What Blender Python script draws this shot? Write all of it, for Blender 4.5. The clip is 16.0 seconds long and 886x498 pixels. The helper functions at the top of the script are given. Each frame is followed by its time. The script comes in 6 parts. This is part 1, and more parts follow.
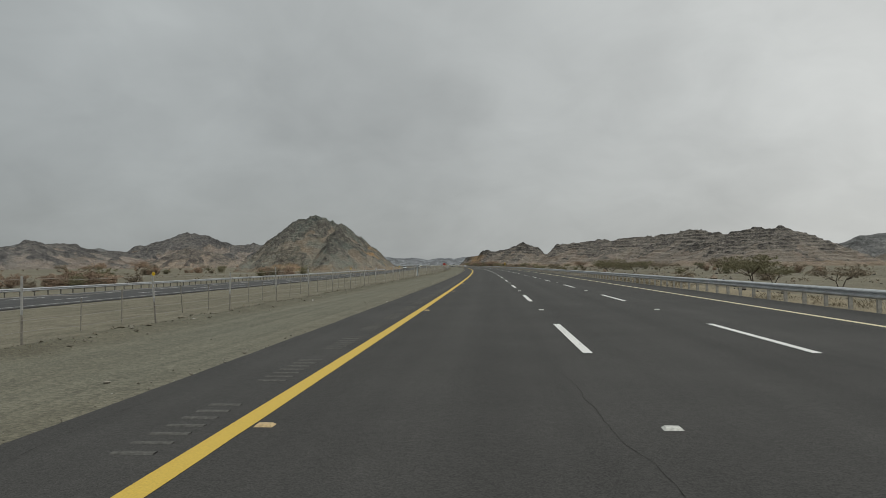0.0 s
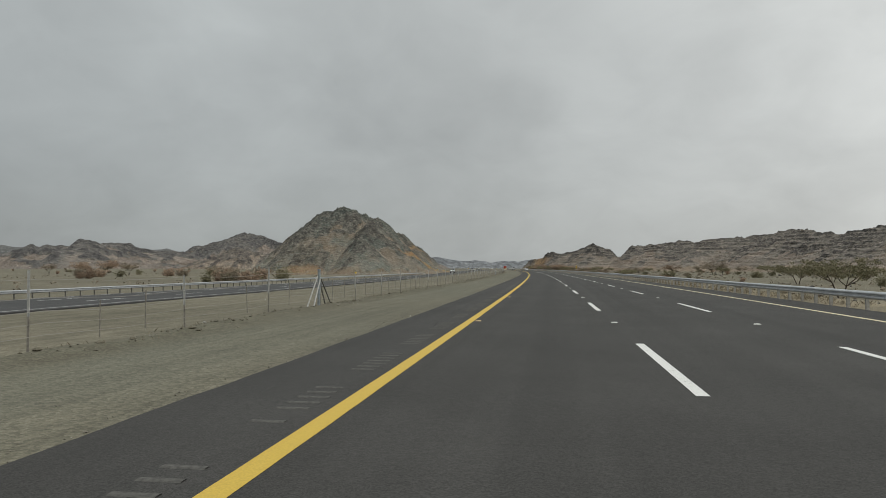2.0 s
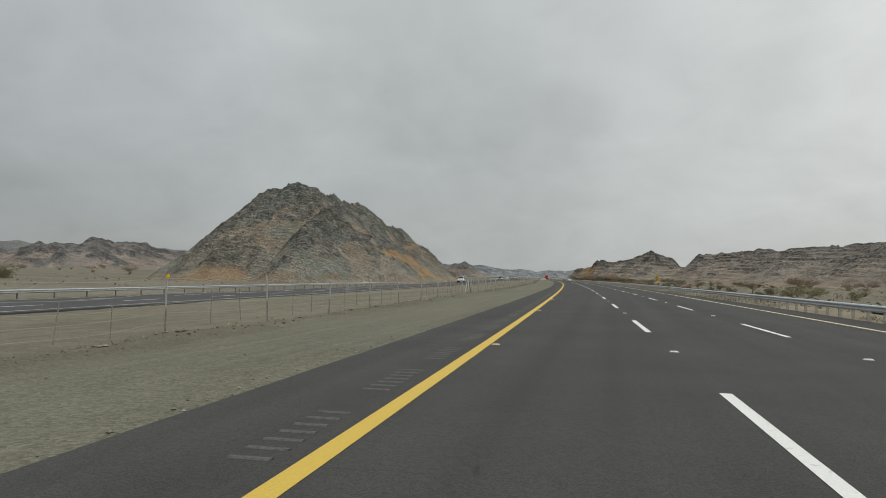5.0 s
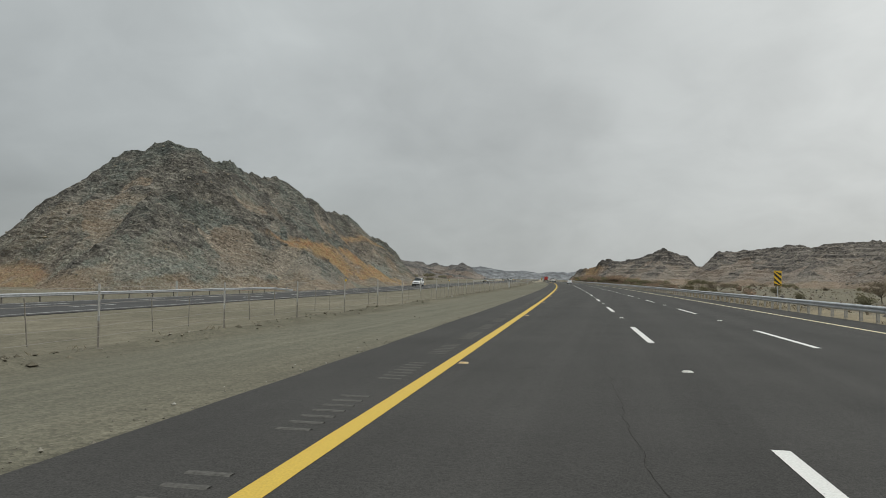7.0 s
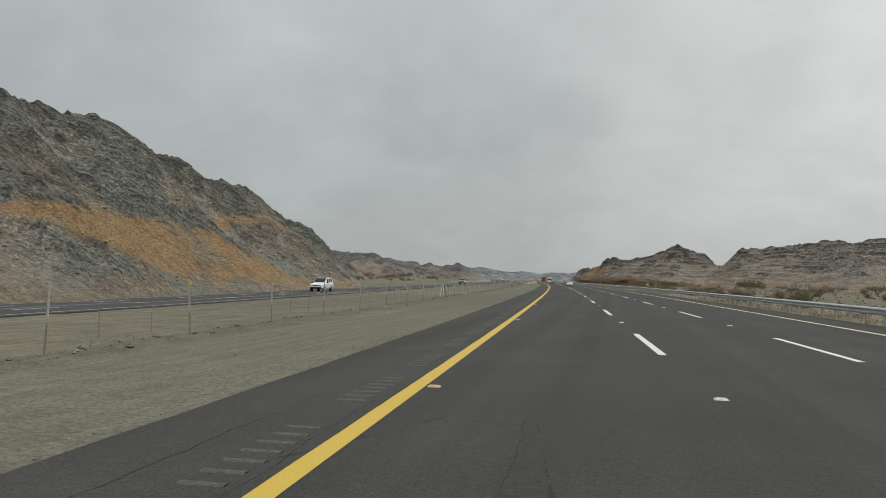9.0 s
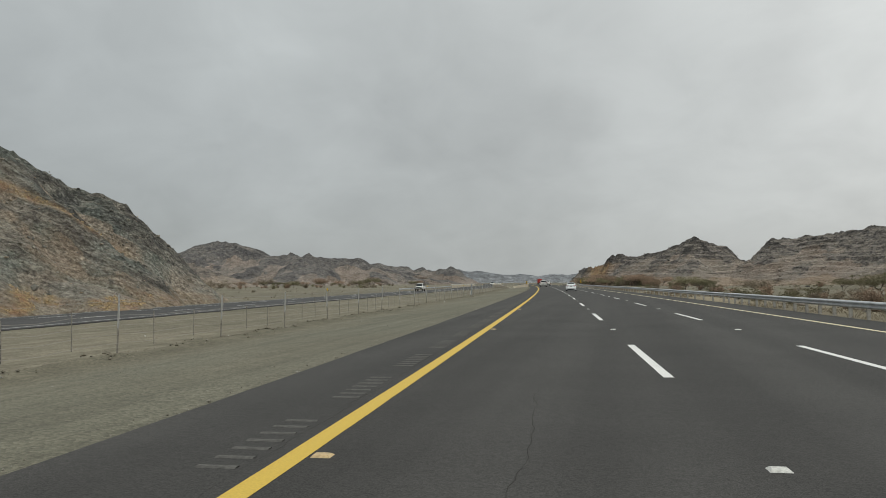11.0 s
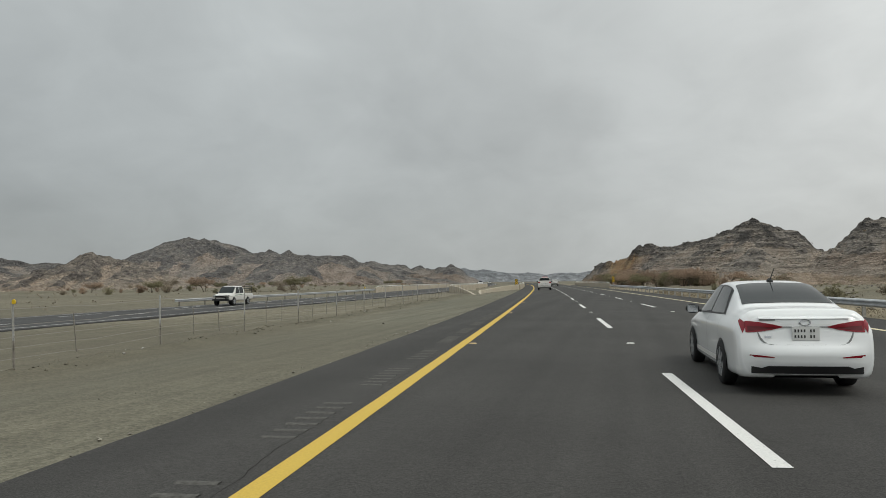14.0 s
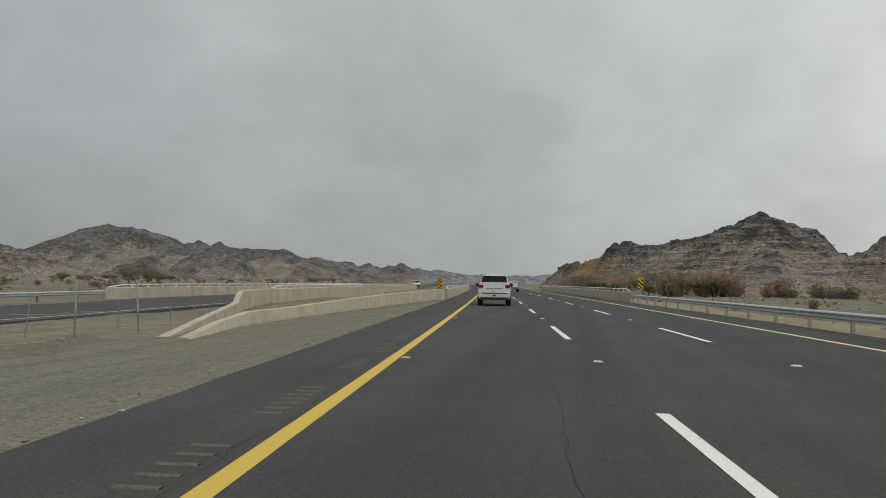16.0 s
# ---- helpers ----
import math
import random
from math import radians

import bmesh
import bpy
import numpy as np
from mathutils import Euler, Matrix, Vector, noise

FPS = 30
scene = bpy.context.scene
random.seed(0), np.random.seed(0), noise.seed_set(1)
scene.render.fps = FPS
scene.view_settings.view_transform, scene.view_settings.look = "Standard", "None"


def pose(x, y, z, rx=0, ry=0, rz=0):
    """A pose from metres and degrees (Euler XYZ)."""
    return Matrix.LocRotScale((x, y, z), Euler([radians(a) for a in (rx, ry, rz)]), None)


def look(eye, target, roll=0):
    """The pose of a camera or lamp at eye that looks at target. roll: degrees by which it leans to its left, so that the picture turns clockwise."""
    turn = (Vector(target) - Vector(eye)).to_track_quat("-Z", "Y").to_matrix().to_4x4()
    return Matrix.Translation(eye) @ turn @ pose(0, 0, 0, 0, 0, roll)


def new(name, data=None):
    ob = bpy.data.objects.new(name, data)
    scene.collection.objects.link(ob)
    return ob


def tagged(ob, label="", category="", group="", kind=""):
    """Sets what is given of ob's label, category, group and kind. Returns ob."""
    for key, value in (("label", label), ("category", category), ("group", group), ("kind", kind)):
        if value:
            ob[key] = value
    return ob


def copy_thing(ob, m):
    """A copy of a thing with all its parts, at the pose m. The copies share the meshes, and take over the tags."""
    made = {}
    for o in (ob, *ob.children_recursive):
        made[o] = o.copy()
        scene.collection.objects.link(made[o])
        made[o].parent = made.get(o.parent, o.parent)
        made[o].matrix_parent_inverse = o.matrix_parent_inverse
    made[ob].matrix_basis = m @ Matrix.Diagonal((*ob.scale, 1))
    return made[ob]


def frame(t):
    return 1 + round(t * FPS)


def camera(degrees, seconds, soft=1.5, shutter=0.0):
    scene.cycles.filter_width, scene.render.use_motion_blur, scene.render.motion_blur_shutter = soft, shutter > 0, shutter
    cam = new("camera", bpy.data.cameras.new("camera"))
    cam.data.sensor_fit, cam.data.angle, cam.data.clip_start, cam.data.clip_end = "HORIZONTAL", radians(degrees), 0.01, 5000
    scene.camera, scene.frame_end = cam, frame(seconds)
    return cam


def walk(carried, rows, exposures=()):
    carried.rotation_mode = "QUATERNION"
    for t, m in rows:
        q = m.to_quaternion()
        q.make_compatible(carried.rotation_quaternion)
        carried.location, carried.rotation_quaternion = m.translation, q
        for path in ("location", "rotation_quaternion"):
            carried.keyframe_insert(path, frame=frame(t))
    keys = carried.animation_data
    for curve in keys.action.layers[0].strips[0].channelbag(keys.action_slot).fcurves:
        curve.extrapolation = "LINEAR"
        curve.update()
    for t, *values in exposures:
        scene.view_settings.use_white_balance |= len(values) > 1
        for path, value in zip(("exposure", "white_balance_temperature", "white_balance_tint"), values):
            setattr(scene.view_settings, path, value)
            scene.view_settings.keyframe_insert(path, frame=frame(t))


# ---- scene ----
cam = camera(64.2, 16.0, soft=0.5)
ROWS = [
    (0.0, 2.18, 0.00, 1.37, 91.30, 0.44, 4.07),
    (0.5, 2.07, 16.02, 1.37, 91.18, 0.15, 4.03),
    (1.0, 1.94, 31.97, 1.37, 91.18, -0.12, 4.02),
    (1.5, 1.80, 48.39, 1.37, 91.21, 0.16, 4.51),
    (2.0, 1.59, 64.45, 1.37, 91.54, -0.06, 9.29),
    (2.5, 1.34, 80.31, 1.37, 91.90, -0.33, 11.43),
    (3.0, 1.03, 96.17, 1.37, 92.09, -0.76, 12.39),
    (3.5, 0.66, 112.20, 1.37, 92.18, -0.85, 12.63),
    (6.0, -1.71, 192.56, 1.37, 92.12, -1.49, 13.26),
    (6.5, -2.32, 208.59, 1.37, 92.23, -1.23, 13.29),
    (7.0, -3.01, 224.73, 1.37, 92.30, -0.99, 13.31),
    (7.5, -3.79, 240.71, 1.37, 92.17, -0.90, 13.38),
    (8.0, -4.63, 256.53, 1.37, 92.27, -0.83, 13.41),
    (8.5, -5.48, 272.40, 1.37, 92.34, -1.03, 13.43),
    (9.0, -6.36, 288.45, 1.37, 92.36, -1.03, 13.38),
    (9.5, -7.25, 304.54, 1.37, 92.50, -0.35, 13.47),
    (10.0, -8.16, 320.49, 1.37, 92.62, 0.14, 13.41),
    (12.5, -13.92, 401.91, 1.38, 92.85, 0.63, 13.34),
    (13.0, -15.27, 417.81, 1.38, 92.70, 0.29, 13.35),
    (13.5, -16.60, 433.83, 1.38, 92.64, 0.98, 13.64),
    (14.0, -18.00, 449.75, 1.38, 92.71, 0.83, 14.03),
    (14.5, -19.48, 465.87, 1.38, 92.57, 0.50, 14.47),
    (15.0, -20.99, 481.89, 1.38, 92.70, 0.35, 14.47),
    (15.5, -22.56, 497.77, 1.39, 92.71, -0.17, 13.92),
    (16.0, -24.26, 513.83, 1.37, 92.72, -0.74, 10.43),
]
walk(cam, [(t, pose(x, y, z, rx, ry, rz)) for t, x, y, z, rx, ry, rz in ROWS],
     exposures=[(0.0, -0.2), (1.4, -0.2), (2.3, 0.0), (3.5, 0.05), (14.5, 0.05), (15.3, 0.0), (16.0, -0.12)])

# ---- light and sky ----
SUN_UP, SUN_TURN = radians(50), radians(115)
world = bpy.data.worlds.new("overcast_sky")
scene.world = world
world.use_nodes = True
wn, wl = world.node_tree.nodes, world.node_tree.links
wn.clear()


def wnode(kind, **values):
    n = wn.new(kind)
    for key, value in values.items():
        if key == "op":
            n.operation = value
        else:
            n.inputs[key].default_value = value
    return n


def wmath(op, a, b=None, clamp=False):
    n = wn.new("ShaderNodeMath")
    n.operation, n.use_clamp = op, clamp
    for i, v in enumerate((a, b)):
        if v is None:
            continue
        if isinstance(v, (int, float)):
            n.inputs[i].default_value = v
        else:
            wl.new(v, n.inputs[i])
    return n.outputs[0]


w_out = wn.new("ShaderNodeOutputWorld")
w_bg = wn.new("ShaderNodeBackground")
w_sky = wn.new("ShaderNodeTexSky")
w_sky.sky_type, w_sky.sun_disc = "NISHITA", False
w_sky.sun_elevation, w_sky.sun_rotation = SUN_UP, SUN_TURN
w_sky.air_density, w_sky.dust_density = 1.0, 3.0
w_co = wn.new("ShaderNodeTexCoord")
w_sep = wn.new("ShaderNodeSeparateXYZ")
wl.new(w_co.outputs["Generated"], w_sep.inputs[0])
up = wmath("MAXIMUM", w_sep.outputs[2], 0.0)
flat = wmath("ADD", up, 0.5)
cu, cv = wmath("DIVIDE", w_sep.outputs[0], flat), wmath("DIVIDE", w_sep.outputs[1], flat)
w_vec = wn.new("ShaderNodeCombineXYZ")
wl.new(cu, w_vec.inputs[0])
wl.new(cv, w_vec.inputs[1])
w_big = wnode("ShaderNodeTexNoise", Scale=1.7, Detail=5.0, Roughness=0.5, Distortion=0.35)
w_fine = wnode("ShaderNodeTexNoise", Scale=6.0, Detail=6.0, Roughness=0.55, Distortion=0.5)
for n in (w_big, w_fine):
    wl.new(w_vec.outputs[0], n.inputs["Vector"])
cloud = wmath("ADD", wmath("MULTIPLY", w_big.outputs[0], 0.72), wmath("MULTIPLY", w_fine.outputs[0], 0.28))
cloud = wmath("ADD", wmath("MULTIPLY", wmath("SUBTRACT", cloud, 0.5), 0.85), 1.0)


def veil(turn, lift, wide, amount):
    """A broad soft cloud towards a heading (degrees left of +y) and height that dims or clears the sky by amount."""
    d = Vector((-math.sin(radians(turn)) * math.cos(radians(lift)), math.cos(radians(turn)) * math.cos(radians(lift)), math.sin(radians(lift))))
    dot = wn.new("ShaderNodeVectorMath")
    dot.operation = "DOT_PRODUCT"
    wl.new(w_co.outputs["Generated"], dot.inputs[0])
    dot.inputs[1].default_value = d
    near = wmath("EXPONENT", wmath("MULTIPLY", wmath("SUBTRACT", dot.outputs["Value"], 1.0), 2.0 / radians(wide) ** 2))
    return wmath("ADD", 1.0, wmath("MULTIPLY", near, amount))


for heading, lift, wide, amount in ((8, 17, 13, -0.12), (36, 12, 15, 0.05), (-24, 12, 16, 0.13), (-2, 12, 5, 0.07), (-1, 24, 6, -0.05), (16, 24, 8, -0.05), (27, 18, 6, 0.04), (30, 5, 16, 0.07), (2, 4, 12, 0.05)):
    cloud = wmath("MULTIPLY", cloud, veil(heading, lift, wide, amount))
# the veil is thinner towards the sun's side and overhead
side = wmath("ADD", wmath("MULTIPLY", w_sep.outputs[0], 0.92), wmath("MULTIPLY", w_sep.outputs[1], 0.38))
glow = wmath("POWER", wmath("MULTIPLY", wmath("ADD", side, 1.0), 0.5), 2.6)
dome = wmath("ADD", wmath("ADD", 0.29, wmath("MULTIPLY", glow, 0.36)), wmath("MULTIPLY", wmath("POWER", up, 1.5), 0.75))
level = wmath("MULTIPLY", dome, cloud)
w_tint = wn.new("ShaderNodeMix")
w_tint.data_type = "RGBA"
w_tint.inputs["A"].default_value, w_tint.inputs["B"].default_value = (0.935, 1.0, 1.0, 1), (1.0, 1.0, 0.96, 1)
wl.new(glow, w_tint.inputs["Factor"])
w_mul = wn.new("ShaderNodeVectorMath")
w_mul.operation = "SCALE"
wl.new(w_tint.outputs["Result"], w_mul.inputs[0])
wl.new(level, w_mul.inputs["Scale"])
w_add = wn.new("ShaderNodeVectorMath")
w_add.operation = "MULTIPLY_ADD"
wl.new(w_sky.outputs[0], w_add.inputs[0])
w_add.inputs[1].default_value = (0.006, 0.006, 0.006)
wl.new(w_mul.outputs[0], w_add.inputs[2])
wl.new(w_add.outputs[0], w_bg.inputs["Color"])
w_bg.inputs["Strength"].default_value = 1.0
wl.new(w_bg.outputs[0], w_out.inputs[0])

sun_data = bpy.data.lights.new("sun", "SUN")
sun_data.energy, sun_data.angle, sun_data.color = 0.9, radians(25), (0.98, 0.98, 0.9)
sun = new("sun", sun_data)
sun.matrix_world = look((math.sin(SUN_TURN) * 50, math.cos(SUN_TURN) * 50, 60), (0, 0, 0))

# ---- materials ----


class Stuff:
    """A node material with a few short helpers."""

    def __init__(self, name, rough=0.9, metal=0.0, spec=0.5):
        self.m = bpy.data.materials.new(name)
        self.m.use_nodes = True
        self.n, self.l = self.m.node_tree.nodes, self.m.node_tree.links
        self.b = self.n["Principled BSDF"]
        self.b.inputs["Roughness"].default_value, self.b.inputs["Metallic"].default_value = rough, metal
        self.b.inputs["Specular IOR Level"].default_value = spec
        self.co = self.n.new("ShaderNodeTexCoord").outputs["Object"]

    def noise(self, scale, detail=4.0, rough=0.55, stretch=None, distort=0.0):
        t = self.n.new("ShaderNodeTexNoise")
        for key, v in (("Scale", scale), ("Detail", detail), ("Roughness", rough), ("Distortion", distort)):
            t.inputs[key].default_value = v
        self.l.new(self.stretched(stretch), t.inputs["Vector"])
        return t.outputs[0]

    def stretched(self, stretch):
        if not stretch:
            return self.co
        mp = self.n.new("ShaderNodeMapping")
        mp.inputs["Scale"].default_value = stretch
        self.l.new(self.co, mp.inputs["Vector"])
        return mp.outputs[0]

    def cells(self, scale, feature="F1", stretch=None, out="Distance"):
        t = self.n.new("ShaderNodeTexVoronoi")
        t.feature = feature
        t.inputs["Scale"].default_value = scale
        self.l.new(self.stretched(stretch), t.inputs["Vector"])
        return t.outputs[out]

    def ramp(self, value, *stops):
        r = self.n.new("ShaderNodeValToRGB")
        while len(r.color_ramp.elements) < len(stops):
            r.color_ramp.elements.new(0.5)
        for e, (at, c) in zip(r.color_ramp.elements, stops):
            e.position = at
            e.color = (*c, 1) if not isinstance(c, (int, float)) else (c, c, c, 1)
        self.l.new(value, r.inputs[0])
        return r.outputs[0]

    def mix(self, a, b, f, mode="MIX"):
        x = self.n.new("ShaderNodeMix")
        x.data_type, x.blend_type = "RGBA", mode
        for key, v in (("A", a), ("B", b), ("Factor", f)):
            if isinstance(v, (int, float)):
                x.inputs[key].default_value = v if key == "Factor" else (v, v, v, 1)
            elif isinstance(v, tuple):
                x.inputs[key].default_value = (*v, 1)
            else:
                self.l.new(v, x.inputs[key])
        return x.outputs["Result"]

    def math(self, op, a, b, clamp=False):
        x = self.n.new("ShaderNodeMath")
        x.operation, x.use_clamp = op, clamp
        for i, v in enumerate((a, b)):
            if isinstance(v, (int, float)):
                x.inputs[i].default_value = v
            else:
                self.l.new(v, x.inputs[i])
        return x.outputs[0]

    def attr(self, name):
        a = self.n.new("ShaderNodeAttribute")
        a.attribute_name = name
        return a.outputs["Fac"]

    def rand(self):
        return self.n.new("ShaderNodeObjectInfo").outputs["Random"]

    def island(self):
        return self.n.new("ShaderNodeNewGeometry").outputs["Random Per Island"]

    def slope(self):
        s = self.n.new("ShaderNodeSeparateXYZ")
        self.l.new(self.n.new("ShaderNodeNewGeometry").outputs["Normal"], s.inputs[0])
        return s.outputs[2]

    def height(self):
        s = self.n.new("ShaderNodeSeparateXYZ")
        self.l.new(self.co, s.inputs[0])
        return s.outputs[2]

    def color(self, c):
        if isinstance(c, tuple):
            self.b.inputs["Base Color"].default_value = (*c, 1)
        else:
            self.l.new(c, self.b.inputs["Base Color"])
        return self

    def rough(self, v):
        self.l.new(v, self.b.inputs["Roughness"])
        return self

    def bump(self, value, strength=0.4, distance=0.02):
        p = self.n.new("ShaderNodeBump")
        p.inputs["Strength"].default_value, p.inputs["Distance"].default_value = strength, distance
        self.l.new(value, p.inputs["Height"])
        if self.b.inputs["Normal"].is_linked:
            self.l.new(self.b.inputs["Normal"].links[0].from_socket, p.inputs["Normal"])
        self.l.new(p.outputs[0], self.b.inputs["Normal"])
        return self


def plain(name, c, rough=0.5, metal=0.0, spec=0.5, grain=0.0, scale=30.0):
    s = Stuff(name, rough, metal, spec)
    if grain:
        lo, hi = tuple(v * (1 - grain) for v in c), tuple(min(1, v * (1 + grain)) for v in c)
        s.color(s.ramp(s.noise(scale, 5), (0.3, lo), (0.7, hi)))
    else:
        s.color(c)
    return s.m


def asphalt_stuff(name, base):
    s = Stuff(name, 0.9, 0, 0.25)
    grit = s.ramp(s.mix(s.cells(95.0, "F1", None, "Color"), s.noise(14.0, 6, 0.8), 0.5), (0.3, 0.6), (0.7, 1.42))
    blotch = s.ramp(s.noise(0.35, 5, 0.6), (0.3, 0.86), (0.7, 1.12))
    lanes = s.ramp(s.noise(1.0, 3, 0.5, (1.1, 0.012, 1)), (0.35, 0.87), (0.65, 1.12))
    c = s.mix(base, grit, 0.8, "MULTIPLY")
    c = s.mix(c, blotch, 1.0, "MULTIPLY")
    c = s.mix(c, lanes, 1.0, "MULTIPLY")
    crack = s.cells(0.34, "DISTANCE_TO_EDGE", (1, 0.3, 1))
    crack = s.math("ADD", crack, s.math("MULTIPLY", s.math("SUBTRACT", s.noise(2.5, 5, 0.7), 0.5), 0.035))
    line = s.ramp(crack, (0.0, 0.45), (0.004, 1.0))
    patchy = s.ramp(s.noise(0.22, 3), (0.34, 0.0), (0.4, 1.0))
    c = s.mix(c, s.mix(line, 1.0, patchy), 1.0, "MULTIPLY")
    s.color(c)
    s.bump(s.cells(95.0), 0.25, 0.006)
    s.bump(s.noise(6.0, 3), 0.12, 0.02)
    return s.m


M_ASPHALT = asphalt_stuff("asphalt", (0.053, 0.0505, 0.047))
M_ASPHALT_FAR = asphalt_stuff("older_asphalt", (0.062, 0.061, 0.06))


def paint_stuff(name, c, worn):
    s = Stuff(name, 0.7, 0, 0.4)
    n = s.noise(16.0, 7, 0.8)
    f = s.ramp(s.math("ADD", n, s.math("MULTIPLY", s.noise(0.5, 3), 0.35)), (worn, 0.0), (worn + 0.07, 1.0))
    fine = s.ramp(s.noise(60.0, 3), (0.3, 0.85), (0.7, 1.06))
    s.color(s.mix((0.13, 0.12, 0.11), s.mix(c, fine, 1.0, "MULTIPLY"), f))
    s.bump(s.cells(90.0), 0.2, 0.004)
    return s.m


M_YELLOW = paint_stuff("yellow_road_paint", (0.62, 0.42, 0.065), 0.43)
M_PALE_YELLOW = paint_stuff("pale_yellow_road_paint", (0.7, 0.61, 0.4), 0.47)
M_WHITE = paint_stuff("white_road_paint", (0.74, 0.73, 0.7), 0.5)
M_WORN_WHITE = paint_stuff("worn_white_road_paint", (0.46, 0.45, 0.43), 0.56)


def ground_stuff():
    s = Stuff("desert_ground", 0.95, 0, 0.15)
    base = s.ramp(s.noise(0.05, 6, 0.6), (0.3, (0.148, 0.134, 0.097)), (0.5, (0.18, 0.163, 0.119)), (0.72, (0.222, 0.197, 0.144)))
    gravel = s.ramp(s.cells(22.0, out="Color"), (0.15, 0.6), (0.85, 1.32))
    grit = s.ramp(s.noise(60.0, 5, 0.75), (0.34, 0.68), (0.66, 1.3))
    patch = s.ramp(s.noise(0.9, 6, 0.7), (0.36, 0.8), (0.64, 1.16))
    tracks = s.ramp(s.noise(1.0, 4, 0.6, (2.6, 0.03, 1)), (0.36, 0.86), (0.64, 1.11))
    c = s.mix(base, gravel, 0.7, "MULTIPLY")
    c = s.mix(c, grit, 0.9, "MULTIPLY")
    c = s.mix(c, patch, 1.0, "MULTIPLY")
    c = s.mix(c, tracks, 0.85, "MULTIPLY")
    olive = s.attr("verge")
    shoulder = s.mix((0.156, 0.152, 0.117), s.mix(grit, gravel, 0.6, "MULTIPLY"), 0.95, "MULTIPLY")
    c = s.mix(c, s.mix(shoulder, tracks, 1.0, "MULTIPLY"), s.math("MULTIPLY", olive, 0.85))
    crust = s.mix((0.118, 0.108, 0.078), s.mix(grit, gravel, 0.6, "MULTIPLY"), 0.9, "MULTIPLY")
    c = s.mix(c, crust, s.math("MULTIPLY", s.attr("bank"), s.ramp(s.noise(0.7, 5, 0.7), (0.35, 0.25), (0.6, 0.95))))
    sandy = s.mix((0.3, 0.248, 0.168), s.mix(grit, gravel, 0.5, "MULTIPLY"), 0.8, "MULTIPLY")
    c = s.mix(c, sandy, s.math("MULTIPLY", s.attr("sandy"), s.ramp(s.noise(0.3, 5, 0.7), (0.35, 0.35), (0.55, 1.0))))
    dark = s.ramp(s.noise(0.02, 4), (0.52, 0.0), (0.62, 0.5))
    c = s.mix(c, (0.13, 0.118, 0.088), dark)
    s.color(c)
    s.bump(s.cells(22.0), 0.5, 0.025)
    s.bump(s.noise(1.2, 6, 0.6), 0.5, 0.12)
    return s.m


M_GROUND = ground_stuff()


